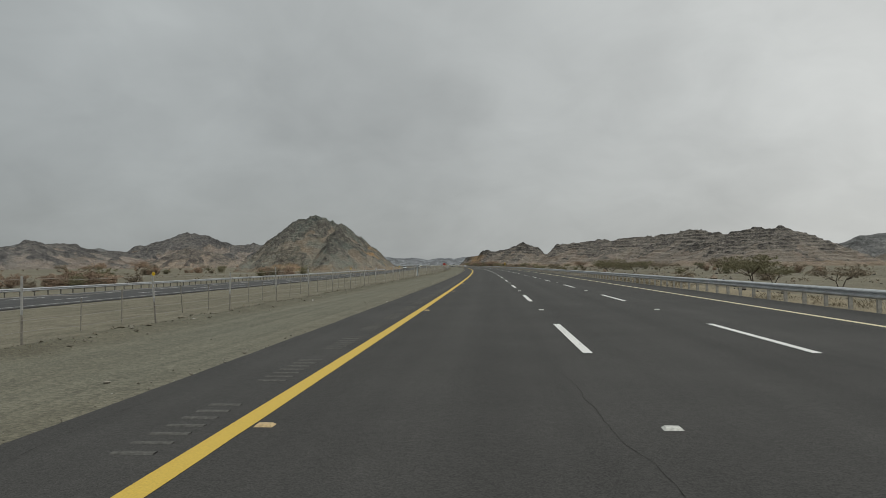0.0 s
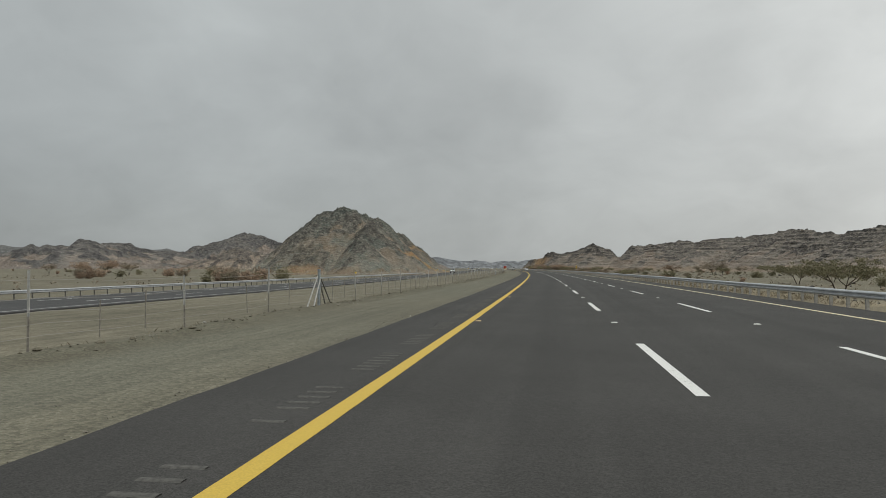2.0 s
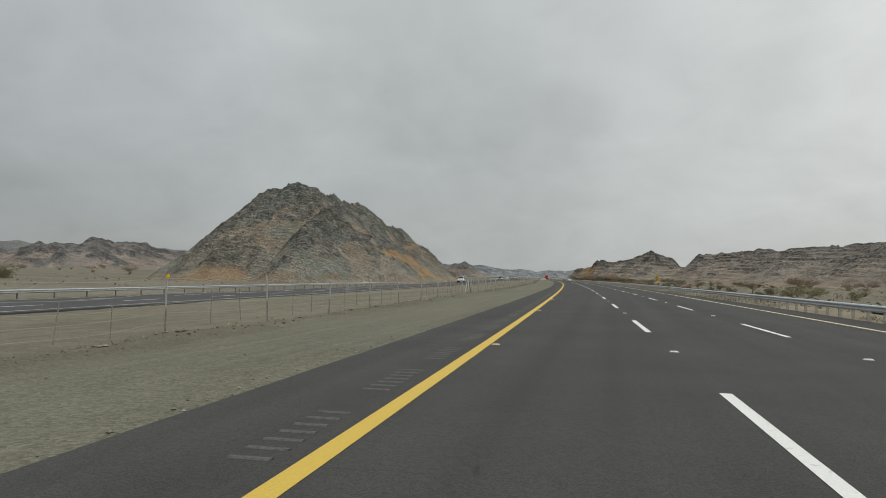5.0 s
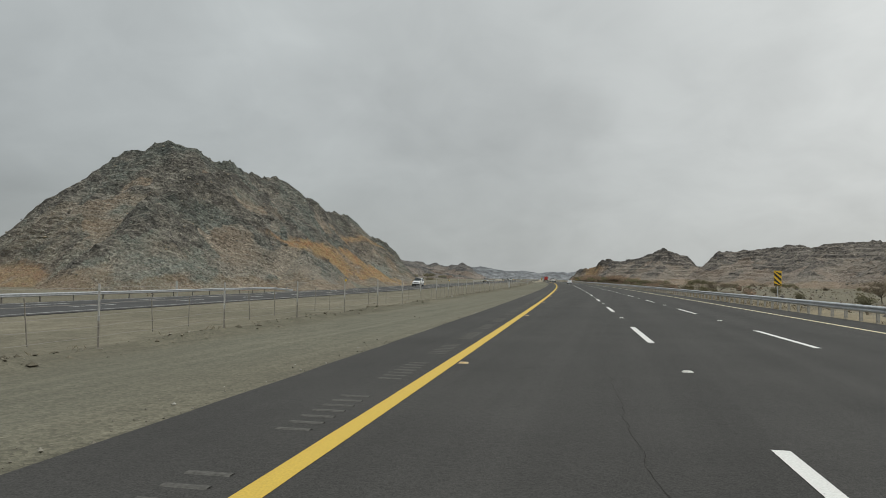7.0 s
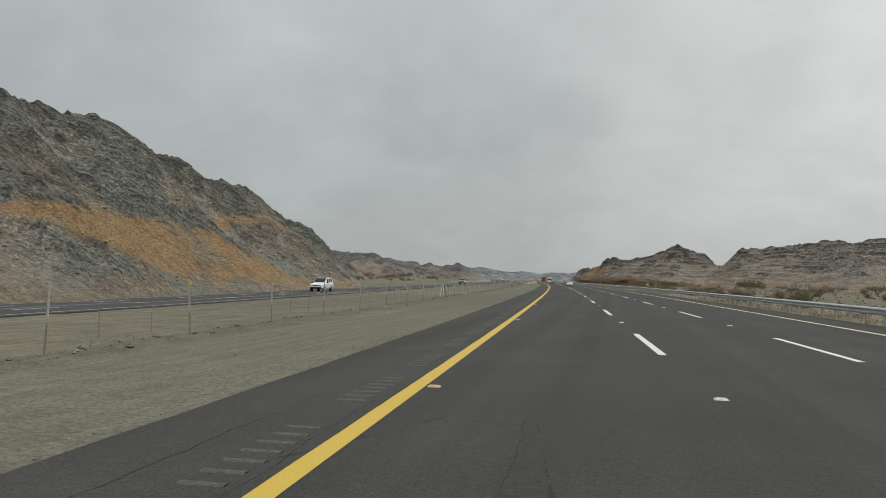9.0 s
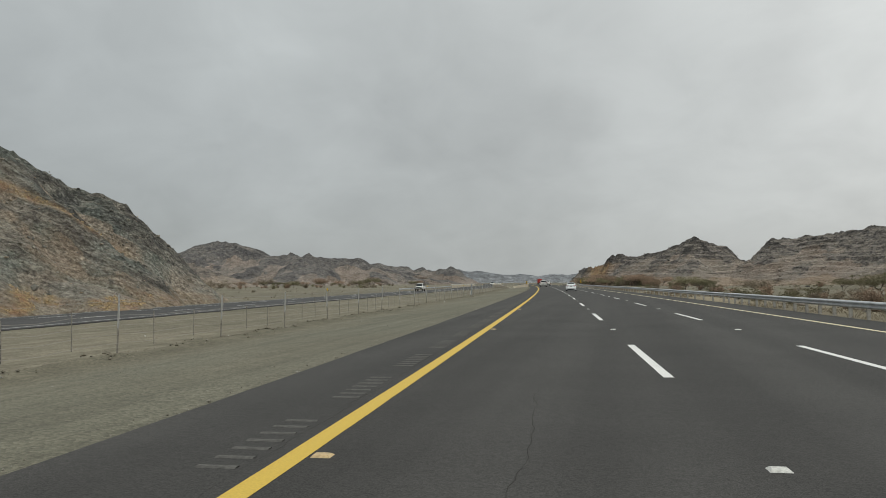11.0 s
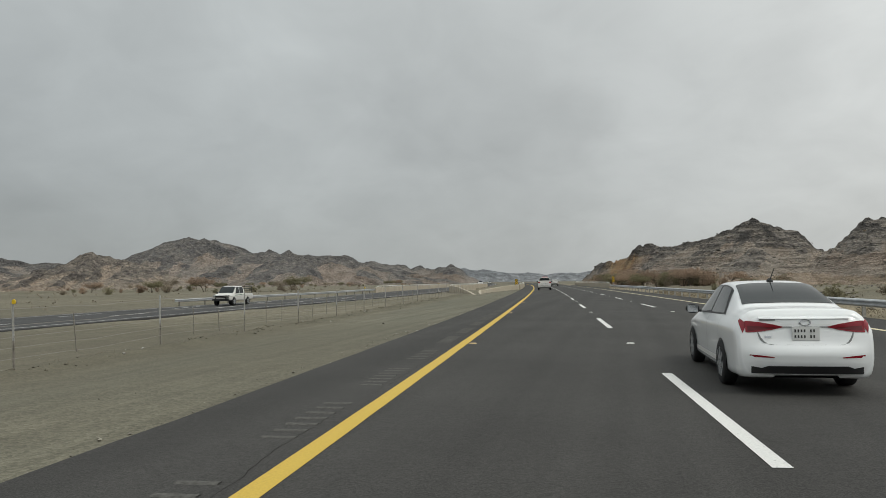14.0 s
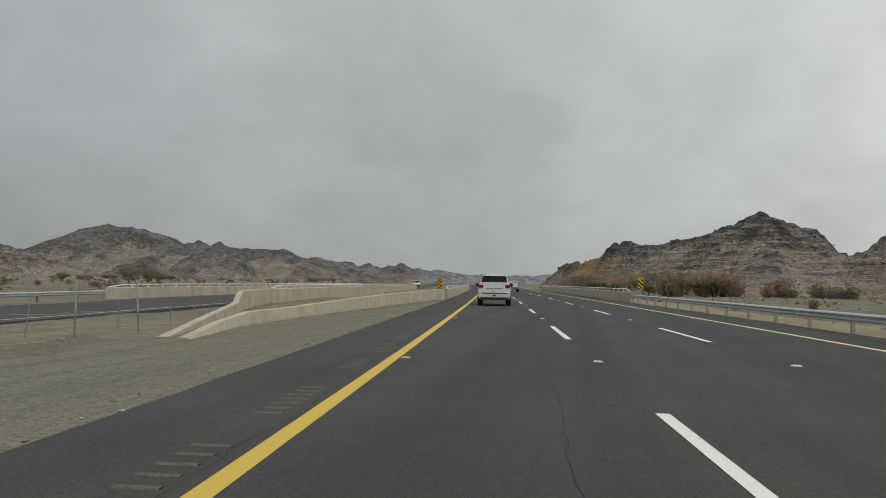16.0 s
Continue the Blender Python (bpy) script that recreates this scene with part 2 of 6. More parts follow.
def rock_stuff(name, dark, mid, light, warm, scale=1.0, strata=0.0, ochre=(0.36, 0.235, 0.11), cool=None, loose=0.45, blocks=0.8, dip=0.0, sand=0.6, stones=0.9, bare=0.5, speck=0.95):
    """Weathered rock: dark bare crests, paler grit in the gullies, blocks with painted cleft shade; strata: level beds;
    dip: beds that sink along +y, in degrees.
    """
    s = Stuff(name, 0.92, 0, 0.2)
    big = s.noise(0.045 * scale, 6, 0.62, None, 0.6)
    med = s.noise(0.35 * scale, 8, 0.72, None, 0.4)
    fine = s.noise(2.2 * scale, 6, 0.75)
    crest = s.math("ADD", s.attr("crest"), s.math("MULTIPLY", s.math("SUBTRACT", med, 0.5), 0.7))
    bed = s.math("ADD", s.attr("outcrop"), s.math("MULTIPLY", s.math("SUBTRACT", med, 0.5), 0.9))
    bed = s.ramp(bed, (0.4, 0.0), (0.56, 1.0))
    rock = s.ramp(med, (0.36, dark), (0.52, mid), (0.68, light))
    rock = s.mix(rock, tuple(v * 0.8 for v in dark), s.ramp(crest, (0.55, 0.0), (0.85, bare)))
    slope = s.ramp(fine, (0.34, tuple(v * 0.8 for v in mid)), (0.62, tuple(v * 0.92 for v in light)))
    slope = s.mix(slope, tuple(v * 0.88 for v in warm), s.ramp(big, (0.42, 0.0), (0.58, 0.8)))
    grit = s.mix(tuple(0.5 * (a + b) * 1.35 for a, b in zip(light, warm)), s.ramp(fine, (0.3, 0.65), (0.7, 1.25)), 0.9, "MULTIPLY")
    slope = s.mix(slope, grit, s.ramp(crest, (0.3, sand), (0.52, 0.0)))
    if cool:
        slope = s.mix(slope, cool, s.ramp(s.noise(0.06 * scale, 5, 0.6, None, 0.8), (0.5, 0.0), (0.62, 0.6)))
        rock = s.mix(rock, cool, s.ramp(s.noise(0.05 * scale, 5, 0.6, None, 0.8), (0.5, 0.0), (0.62, 0.45)))
    c = s.mix(slope, rock, bed)
    c = s.mix(c, s.ramp(fine, (0.36, 0.42), (0.64, 1.55)), speck, "MULTIPLY")
    # blocks of their own tone, with crevice shade painted dark along their edges
    for k, lo, hi in ((stones, 0.62, 1.38), (0.3 * stones, 0.76, 1.24)):
        tone = s.ramp(s.cells(k * scale, "F1", (1, 1, 1.5), "Color"), (0.25, lo), (0.75, hi))
        c = s.mix(c, tone, s.math("MULTIPLY", s.math("ADD", s.math("MULTIPLY", bed, 0.6), 0.4), blocks), "MULTIPLY")
    cleft_shade = s.ramp(s.cells(0.6 * stones * scale, "DISTANCE_TO_EDGE", (1, 1, 1.6)), (0.0, 0.45), (0.1, 1.0))
    c = s.mix(c, cleft_shade, s.math("MULTIPLY", bed, 0.75), "MULTIPLY")
    if strata:
        band = s.noise(1.0, 4, 0.6, (0.04, 0.04, strata), 0.4)
        torn = s.ramp(s.noise(0.07, 4, 0.6), (0.36, 0.3), (0.56, 1.0))
        c = s.mix(c, s.ramp(band, (0.36, 0.45), (0.44, 0.85), (0.47, 1.5), (0.5, 0.5), (0.54, 1.0), (0.57, 1.55), (0.6, 0.55), (0.66, 1.3)), torn, "MULTIPLY")
    if dip:
        mp = s.n.new("ShaderNodeMapping")
        mp.vector_type = "TEXTURE"
        mp.inputs["Rotation"].default_value = (radians(-dip), 0, 0)
        mp.inputs["Scale"].default_value = (1.6, 6.5, 0.55)
        s.l.new(s.co, mp.inputs["Vector"])
        beds = s.n.new("ShaderNodeTexNoise")
        for key, v in (("Scale", 1.0), ("Detail", 6.0), ("Roughness", 0.7), ("Distortion", 0.5)):
            beds.inputs[key].default_value = v
        s.l.new(mp.outputs[0], beds.inputs["Vector"])
        c = s.mix(c, s.ramp(beds.outputs[0], (0.36, 0.5), (0.46, 0.95), (0.54, 1.05), (0.66, 1.5)), 0.75, "MULTIPLY")
    scree = s.ramp(s.slope(), (0.7, 0.0), (0.93, 1.0))
    c = s.mix(c, s.mix(tuple(v * 1.3 for v in light), s.ramp(fine, (0.3, 0.6), (0.7, 1.3)), 0.9, "MULTIPLY"), s.math("MULTIPLY", scree, loose))
    straw = s.mix(ochre, tuple(v * k for v, k in zip(ochre, (0.9, 0.72, 0.75))), s.ramp(s.noise(0.5 * scale, 5, 0.7), (0.42, 0.0), (0.58, 1.0)))
    straw = s.mix(straw, s.ramp(s.noise(3.5, 5, 0.8), (0.34, 0.45), (0.66, 1.35)), 0.95, "MULTIPLY")
    c = s.mix(c, straw, s.math("MULTIPLY", s.attr("tan"), s.ramp(med, (0.36, 0.4), (0.5, 1.0))))
    if cool:
        c = s.mix(c, s.mix((0.15, 0.19, 0.17), s.ramp(fine, (0.3, 0.5), (0.7, 1.4)), 0.9, "MULTIPLY"), s.attr("teal"))
    s.color(c)
    s.bump(fine, 0.8, 0.3 / scale)
    s.bump(med, 0.8, 1.0 / scale)
    s.bump(s.cells(stones * scale, "F1", (1, 1, 1.5)), 0.5, 0.5 / scale)
    if strata:
        s.bump(band, 0.6, 1.2)
    if dip:
        s.bump(beds.outputs[0], 0.7, 0.5)
    return s.m


M_ROCK_A = rock_stuff("grey_green_crag_rock", (0.078, 0.075, 0.069), (0.17, 0.158, 0.135), (0.27, 0.248, 0.203), (0.225, 0.172, 0.125), ochre=(0.4, 0.285, 0.15), cool=(0.135, 0.168, 0.15), scale=1.2, dip=27, sand=0.4, stones=1.7, blocks=0.6, bare=0.4)
M_ROCK_R = rock_stuff("layered_dark_rock", (0.088, 0.082, 0.078), (0.162, 0.144, 0.126), (0.245, 0.213, 0.176), (0.215, 0.165, 0.13), 0.9, 0.6, ochre=(0.37, 0.265, 0.135), loose=0.32, sand=0.4, bare=0.75, blocks=0.6, speck=0.8)
M_ROCK_D = rock_stuff("brown_ridge_rock", (0.095, 0.093, 0.094), (0.155, 0.145, 0.136), (0.24, 0.212, 0.183), (0.21, 0.163, 0.13), 0.3, loose=0.15, blocks=0.3, sand=0.65, bare=0.6)
M_ROCK_S = rock_stuff("tan_scree_rock", (0.1, 0.09, 0.084), (0.175, 0.152, 0.13), (0.265, 0.226, 0.182), (0.24, 0.18, 0.135), 0.4, loose=0.2, blocks=0.3, sand=0.7, bare=0.6)
# Low contrast and grey-blue tones put distance haze into these rock colours.
M_ROCK_L = rock_stuff("haze_grey_far_rock", (0.108, 0.109, 0.109), (0.144, 0.143, 0.140), (0.187, 0.184, 0.176), (0.173, 0.158, 0.144), 0.12)
M_ROCK_FAR = rock_stuff("haze_blue_range_rock", (0.191, 0.204, 0.217), (0.212, 0.223, 0.234), (0.238, 0.246, 0.255), (0.221, 0.228, 0.234), 0.02)

# ---- the road's own line: s metres along the inner edge line, x metres to its right ----
BEND = 5060.4


def P(s, x, z=0.0):
    a = s / BEND
    return Vector((-BEND + (BEND + x) * math.cos(a), (BEND + x) * math.sin(a), z))


def P_np(s, x):
    a = s / BEND
    return -BEND + (BEND + x) * np.cos(a), (BEND + x) * np.sin(a)


def along(s, x, z=0.0, turn=0.0):
    """A pose on the road line whose +y runs along the road."""
    return Matrix.Translation(P(s, x, z)) @ Matrix.Rotation(s / BEND + radians(turn), 4, "Z")


def to_road(x, y):
    return math.atan2(y, x + BEND) * BEND, math.hypot(x + BEND, y) - BEND


# opposite carriageway: inner edge and its height
OPP_S = [-200, 0, 330, 437, 497, 540, 566, 5200]
OPP_X = [-24.0, -24.0, -24.8, -25.0, -21.5, -15.2, -13.9, -13.9]
OPP_Z = [-0.85, -0.85, -0.85, -0.65, -0.45, -0.2, -0.05, -0.05]
OPP_W = 11.0


def opp_x(s):
    return float(np.interp(s, OPP_S, OPP_X))


def opp_z(s, across=0.0):
    return float(np.interp(s, OPP_S, OPP_Z)) - 0.004 * across


# ---- small building helpers ----


def mesh_object(name, verts, faces, material, smooth=False, parent=None):
    me = bpy.data.meshes.new(name)
    me.from_pydata([tuple(v) for v in verts], [], faces)
    me.materials.append(material)
    if smooth:
        me.polygons.foreach_set("use_smooth", [True] * len(me.polygons))
    ob = new(name, me)
    if parent:
        ob.parent = parent
    return ob


def part(name, bm, material, parent=None, label="", smooth=False):
    me = bpy.data.meshes.new(name)
    bm.normal_update()
    bm.to_mesh(me)
    bm.free()
    for m in material if isinstance(material, (list, tuple)) else (material,):
        me.materials.append(m)
    if smooth:
        me.polygons.foreach_set("use_smooth", [True] * len(me.polygons))
    ob = new(name, me)
    if parent:
        ob.parent = parent
    if label:
        ob["label"] = label
    return ob


def thing(name, at, label, category, group="", kind=""):
    ob = new(name)
    ob.matrix_world = at
    return tagged(ob, label, category, group, kind)


def box(bm, x0, x1, y0, y1, z0, z1, bevel=0.0):
    r = bmesh.ops.create_cube(bm, size=1)
    bmesh.ops.transform(bm, matrix=Matrix.Translation(((x0 + x1) / 2, (y0 + y1) / 2, (z0 + z1) / 2)) @ Matrix.Diagonal((x1 - x0, y1 - y0, z1 - z0, 1)), verts=r["verts"])
    if bevel:
        bmesh.ops.bevel(bm, geom=list({e for v in r["verts"] for e in v.link_edges}), offset=bevel, segments=2, affect="EDGES", profile=0.6)
    return bm


def rod(bm, a, b, radius, sides=6, radius2=None):
    a, b = Vector(a), Vector(b)
    d = b - a
    r = bmesh.ops.create_cone(bm, cap_ends=True, segments=sides, radius1=radius, radius2=radius if radius2 is None else radius2, depth=d.length)
    bmesh.ops.transform(bm, matrix=Matrix.Translation((a + b) / 2) @ d.to_track_quat("Z", "Y").to_matrix().to_4x4(), verts=r["verts"])
    return bm


def sweep(name, profile, stations, material, parent=None, smooth=False, closed=True, caps=True):
    """A profile of (x, z) carried along stations of (s, x, z, scale of height)."""
    verts, faces, n = [], [], len(profile)
    for s, x, z, k in stations:
        verts += [P(s, x + px, z + pz * k) for px, pz in profile]
    for i in range(len(stations) - 1):
        for j in range(n if closed else n - 1):
            a, b = i * n + j, i * n + (j + 1) % n
            faces.append((a, a + n, b + n, b))
    if closed and caps:
        faces.append(tuple(range(n)))
        faces.append(tuple(range((len(stations) - 1) * n, len(stations) * n))[::-1])
    return mesh_object(name, verts, faces, material, smooth, parent)


def hashed(ix, iy, seed):
    h = (ix * 374761393 + iy * 668265263 + seed * 1442695041) & 0xFFFFFFFF
    h = ((h ^ (h >> 13)) * 1274126177) & 0xFFFFFFFF
    return ((h ^ (h >> 16)) & 0xFFFF) / 65535.0


def wave(x, y, seed=0):
    """Smooth value noise from -1 to 1 on numpy arrays."""
    ix, iy = np.floor(x).astype(np.int64), np.floor(y).astype(np.int64)
    fx, fy = x - ix, y - iy
    fx, fy = fx * fx * (3 - 2 * fx), fy * fy * (3 - 2 * fy)
    a, b = hashed(ix, iy, seed), hashed(ix + 1, iy, seed)
    c, d = hashed(ix, iy + 1, seed), hashed(ix + 1, iy + 1, seed)
    return 2 * ((a * (1 - fx) + b * fx) * (1 - fy) + (c * (1 - fx) + d * fx) * fy) - 1


def fbm(x, y, octaves=5, seed=0, gain=0.5):
    total, amp, k = 0.0, 1.0, 1.0
    for o in range(octaves):
        total = total + amp * wave(x * k + 17.3 * o, y * k - 9.1 * o, seed + o)
        amp, k = amp * gain, k * 2.03
    return total


def ridged(x, y, octaves=5, seed=0, gain=0.52):
    total, amp, k = 0.0, 1.0, 1.0
    for o in range(octaves):
        total = total + amp * (1 - 2 * np.abs(wave(x * k + 5.7 * o, y * k + 3.9 * o, seed + o)))
        amp, k = amp * gain, k * 2.07
    return total


# ---- ground: one sheet to the horizon ----
WADI = 592.0


def wadi_depth(s, x):
    mid = WADI - 0.55 * (x + 6)
    return 4.2 * np.exp(-(((s - mid) / 11.0) ** 4))


# the fence line on the verge, and the ground's height there
VERGE_S = [-40, 20, 120, 240, 420, 450, 490, 534]
VERGE_X = [-6.5, -6.5, -6.8, -7.45, -8.4, -8.5, -8.4, -7.9]
VERGE_Z = [-0.18, -0.18, -0.19, -0.23, -0.36, -0.36, -0.25, -0.1]


def ground_z(s, x):
    """Height of the ground beside and under the roads."""
    s, x = np.asarray(s, float), np.asarray(x, float)
    ox = np.interp(s, OPP_S, OPP_X)
    oz = np.interp(s, OPP_S, OPP_Z)
    z = np.zeros(np.broadcast(s, x).shape)
    # verge, bank and median on the inner side
    vx, vz = np.interp(s, VERGE_S, VERGE_X), np.interp(s, VERGE_S, VERGE_Z)
    near = -0.035 + (vz + 0.035) * np.clip((-1.7 - x) / (-1.7 - vx), 0, 1)
    far = vz + (oz - 0.03 - vz) * np.clip((vx - x) / np.maximum(0.5, vx - ox), 0, 1)
    inner = np.where(x > vx, near, far)
    inner = inner + 0.14 * np.exp(-(((x - vx - 0.2) / 0.5) ** 2)) * (1 + 0.5 * wave(s * 0.7, x, 3)) * (s < 531)
    inner = inner + 0.022 * fbm(s * 0.8, x * 0.8, 4, 5) * np.clip((-x - 1.9) / 1.2, 0, 1)
    under = oz - 0.15
    beyond = oz - 0.25 + 0.35 * fbm(s * 0.03, x * 0.03, 4, 9) * np.clip((ox - 15 - x) / 25, 0, 1)
    left = np.where(x > ox + 0.2, inner, np.where(x > ox - OPP_W - 0.6, under, beyond))
    right = -0.06 + 0.14 * np.exp(-(((x - 13.9) / 0.9) ** 2)) - 0.75 * np.clip((x - 14.6) / 9, 0, 1) + 0.4 * fbm(s * 0.025, x * 0.025, 4, 11) * np.clip((x - 16) / 25, 0, 1) + 0.03 * fbm(s * 0.7, x * 0.7, 3, 12)
    z = np.where(x < -1.6, left, np.where(x < 12.35, -0.14, right))
    return z - wadi_depth(s, x) * np.clip((s - 525) / 20, 0, 1)


gs = np.concatenate([np.arange(-300, -20, 40), np.arange(-20, 130, 0.8), np.arange(130, 620, 1.3), np.arange(620, 800, 4), np.arange(800, 1400, 25), np.arange(1400, 5200, 160)])
gx = np.concatenate([-np.geomspace(3000, 62, 26), np.arange(-60, -38, 2.0), np.arange(-37.5, -13, 1.2), np.arange(-12.6, -9.5, 0.5), np.arange(-9.4, -1.9, 0.28), [-1.72, -1.66, 3, 8, 12.3, 12.5], np.arange(12.9, 16, 0.5), np.arange(16.5, 40, 1.5), np.geomspace(42, 3000, 30)])
S2, X2 = np.meshgrid(gs, gx, indexing="ij")
Z2 = ground_z(S2, X2)
GX, GY = P_np(S2, X2)
ni, nj = S2.shape
idx = np.arange(ni * nj).reshape(ni, nj)
quads = np.stack([idx[:-1, :-1], idx[:-1, 1:], idx[1:, 1:], idx[1:, :-1]], -1).reshape(-1, 4)[:, ::-1]
quads = quads[:, ::-1]
ground = mesh_object("ground", np.stack([GX, GY, Z2], -1).reshape(-1, 3).tolist(), quads.tolist(), M_GROUND, True)
verge = ground.data.attributes.new("verge", "FLOAT", "POINT")
vals = np.exp(-(((X2 + 4.2) / 2.9) ** 4)) * (0.75 + 0.25 * fbm(S2 * 0.2, X2 * 0.5, 3, 21))
verge.data.foreach_set("value", np.clip(vals, 0, 1).reshape(-1).astype(np.float32))
sandy = ground.data.attributes.new("sandy", "FLOAT", "POINT")
vals = np.clip((X2 - 12.2) / 0.5, 0, 1) * np.clip((26 - X2) / 9, 0, 1) * 0.85
sandy.data.foreach_set("value", vals.reshape(-1).astype(np.float32))
bank = ground.data.attributes.new("bank", "FLOAT", "POINT")
VX2 = np.interp(S2, VERGE_S, VERGE_X)
vals = np.exp(-(((X2 - VX2 - 0.45) / 0.62) ** 4)) * np.clip(0.75 + 0.5 * fbm(S2 * 0.15, X2 * 0.6, 3, 27), 0, 1) * (S2 < 531)
bank.data.foreach_set("value", np.clip(vals, 0, 1).reshape(-1).astype(np.float32))
tagged(ground, "dry sandy desert ground with gravel", "ground", kind="structure")


# ---- carriageways ----
def strip(name, left, right, s_list, z_of, thick, material, ragged=0.0, label="", category="road"):
    verts, faces = [], []
    for i, s in enumerate(s_list):
        xl, xr = left(s), right(s)
        if ragged:
            xl += ragged * (noise.noise((s * 0.5, 0.3, 1.0)) + 0.8 * noise.noise((s * 3.1, 2.0, 0.0)))
        n = 7
        row = [xl + (xr - xl) * k / (n - 1) for k in range(n)]
        verts += [P(s, x, z_of(s, x)) for x in row] + [P(s, xr + 0.02, z_of(s, xr) - thick), P(s, xl - 0.02, z_of(s, xl) - thick)]
    n = 9
    for i in range(len(s_list) - 1):
        for j in range(n):
            a, b = i * n + j, i * n + (j + 1) % n
            faces.append((a, b, b + n, a + n))
    ob = mesh_object(name, verts, faces, material)
    return tagged(ob, label, category, kind="structure")


S_ROAD = list(np.arange(-30, 150, 0.5)) + list(np.arange(150, 640, 1.0)) + list(np.arange(640, 1500, 8.0)) + list(np.arange(1500, 4200, 60.0))
EDGE_S, EDGE_X = [-40, 12, 60, 117, 230, 296, 410, 475, 520, 545, 4300], [-1.66, -1.64, -1.74, -1.88, -1.78, -1.87, -1.98, -1.84, -1.98, -2.1, -2.1]
strip("road", lambda s: float(np.interp(s, EDGE_S, EDGE_X)), lambda s: 12.42, S_ROAD, lambda s, x: 0.0, 0.35, M_ASPHALT, 0.03, "dark asphalt three-lane motorway carriageway with painted lines")
S_OPP = list(np.arange(-200, 600, 4.0)) + list(np.arange(600, 4200, 40.0))
strip("opposite_road", lambda s: opp_x(s) - OPP_W, opp_x, S_OPP, lambda s, x: opp_z(s, opp_x(s) - x), 0.3, M_ASPHALT_FAR, 0.0, "grey asphalt carriageway of the opposite direction")


def line_strip(name, x_of, half, s0, s1, step, z_of, material, label):
    verts, faces = [], []
    ss = np.arange(s0, s1 + 0.001, step)
    for s in ss:
        verts += [P(s, x_of(s) - half + 0.006 * noise.noise((s * 5, 1, 0)), z_of(s, x_of(s)) + 0.004), P(s, x_of(s) + half + 0.006 * noise.noise((s * 5, 7, 0)), z_of(s, x_of(s)) + 0.004)]
    for i in range(len(ss) - 1):
        a = 2 * i
        faces.append((a, a + 1, a + 3, a + 2))
    ob = mesh_object(name, verts, faces, material)
    return tagged(ob, label, "road line", kind="structure")


level_road = lambda s, x: 0.0
OUTER_S, OUTER_X = [-30, 30, 130, 345, 440, 700], [10.36, 10.42, 10.66, 10.55, 10.3, 10.25]
opp_level = lambda s, x: opp_z(s, opp_x(s) - x)
line_strip("edge_line", lambda s: 0.0, 0.1, -30, 760, 0.5, level_road, M_YELLOW, "solid yellow painted inner edge line")
line_strip("edge_line_far", lambda s: 0.0, 0.1, 760, 3000, 15, level_road, M_YELLOW, "solid yellow painted inner edge line")
line_strip("outer_edge_line", lambda s: float(np.interp(s, OUTER_S, OUTER_X)), 0.085, -30, 700, 1.0, level_road, M_PALE_YELLOW, "solid pale yellow painted outer edge line")
line_strip("opposite_edge_line", lambda s: opp_x(s) - 0.9, 0.09, -150, 900, 4, opp_level, M_WORN_WHITE, "pale edge line on the opposite carriageway")
line_strip("opposite_outer_line", lambda s: opp_x(s) - OPP_W + 0.7, 0.09, -150, 900, 4, opp_level, M_WORN_WHITE, "pale edge line on the opposite carriageway")

DASH0, DASH_STEP, DASH_LEN = 11.0, 15.333, 5.306
LANES = (3.63, 7.05)


def flat_bar(name, s0, s1, x, half, z, material):
    verts, faces = [], []
    n = 6
    for k in range(n + 1):
        s = s0 + (s1 - s0) * k / n
        verts += [P(s, x - half, z), P(s, x + half, z)]
    for k in range(n):
        faces.append((2 * k, 2 * k + 1, 2 * k + 3, 2 * k + 2))
    return mesh_object(name, verts, faces, material)


for lane in LANES:
    for k in range(-2, 52):
        s = DASH0 + DASH_STEP * k
        d = flat_bar("lane_dash", s, s + DASH_LEN, lane, 0.075, 0.0045, M_WHITE)
        tagged(d, "white painted lane dash on dark asphalt", "road line", "lane dashes", "structure")
for k in range(-6, 50):
    for xo in (4.3, 7.9):
        s = 12.0 * k
        if s > 530:
            continue
        d = flat_bar("opposite_dash", s, s + 4.5, opp_x(s) - xo, 0.08, 0.0, M_WHITE)
        for v in d.data.vertices:
            ss, xx = to_road(v.co.x, v.co.y)
            v.co.z = opp_level(ss, xx) + 0.005
        tagged(d, "white painted lane dash on grey asphalt", "road line", "opposite lane dashes", "structure")

# ---- hills ----


HILL_POINTS = {}


def smoothed(a, r):
    """The mean of a over squares of 2 r + 1 cells, twice."""
    for _ in range(2):
        for axis in (0, 1):
            p = np.concatenate([np.repeat(np.take(a, [0], axis), r + 1, axis), a, np.repeat(np.take(a, [-1], axis), r, axis)], axis)
            c = np.cumsum(p, axis)
            k = 2 * r + 1
            hi, lo = np.take(c, range(k, c.shape[axis]), axis), np.take(c, range(0, c.shape[axis] - k), axis)
            a = (hi - lo) / k
    return a


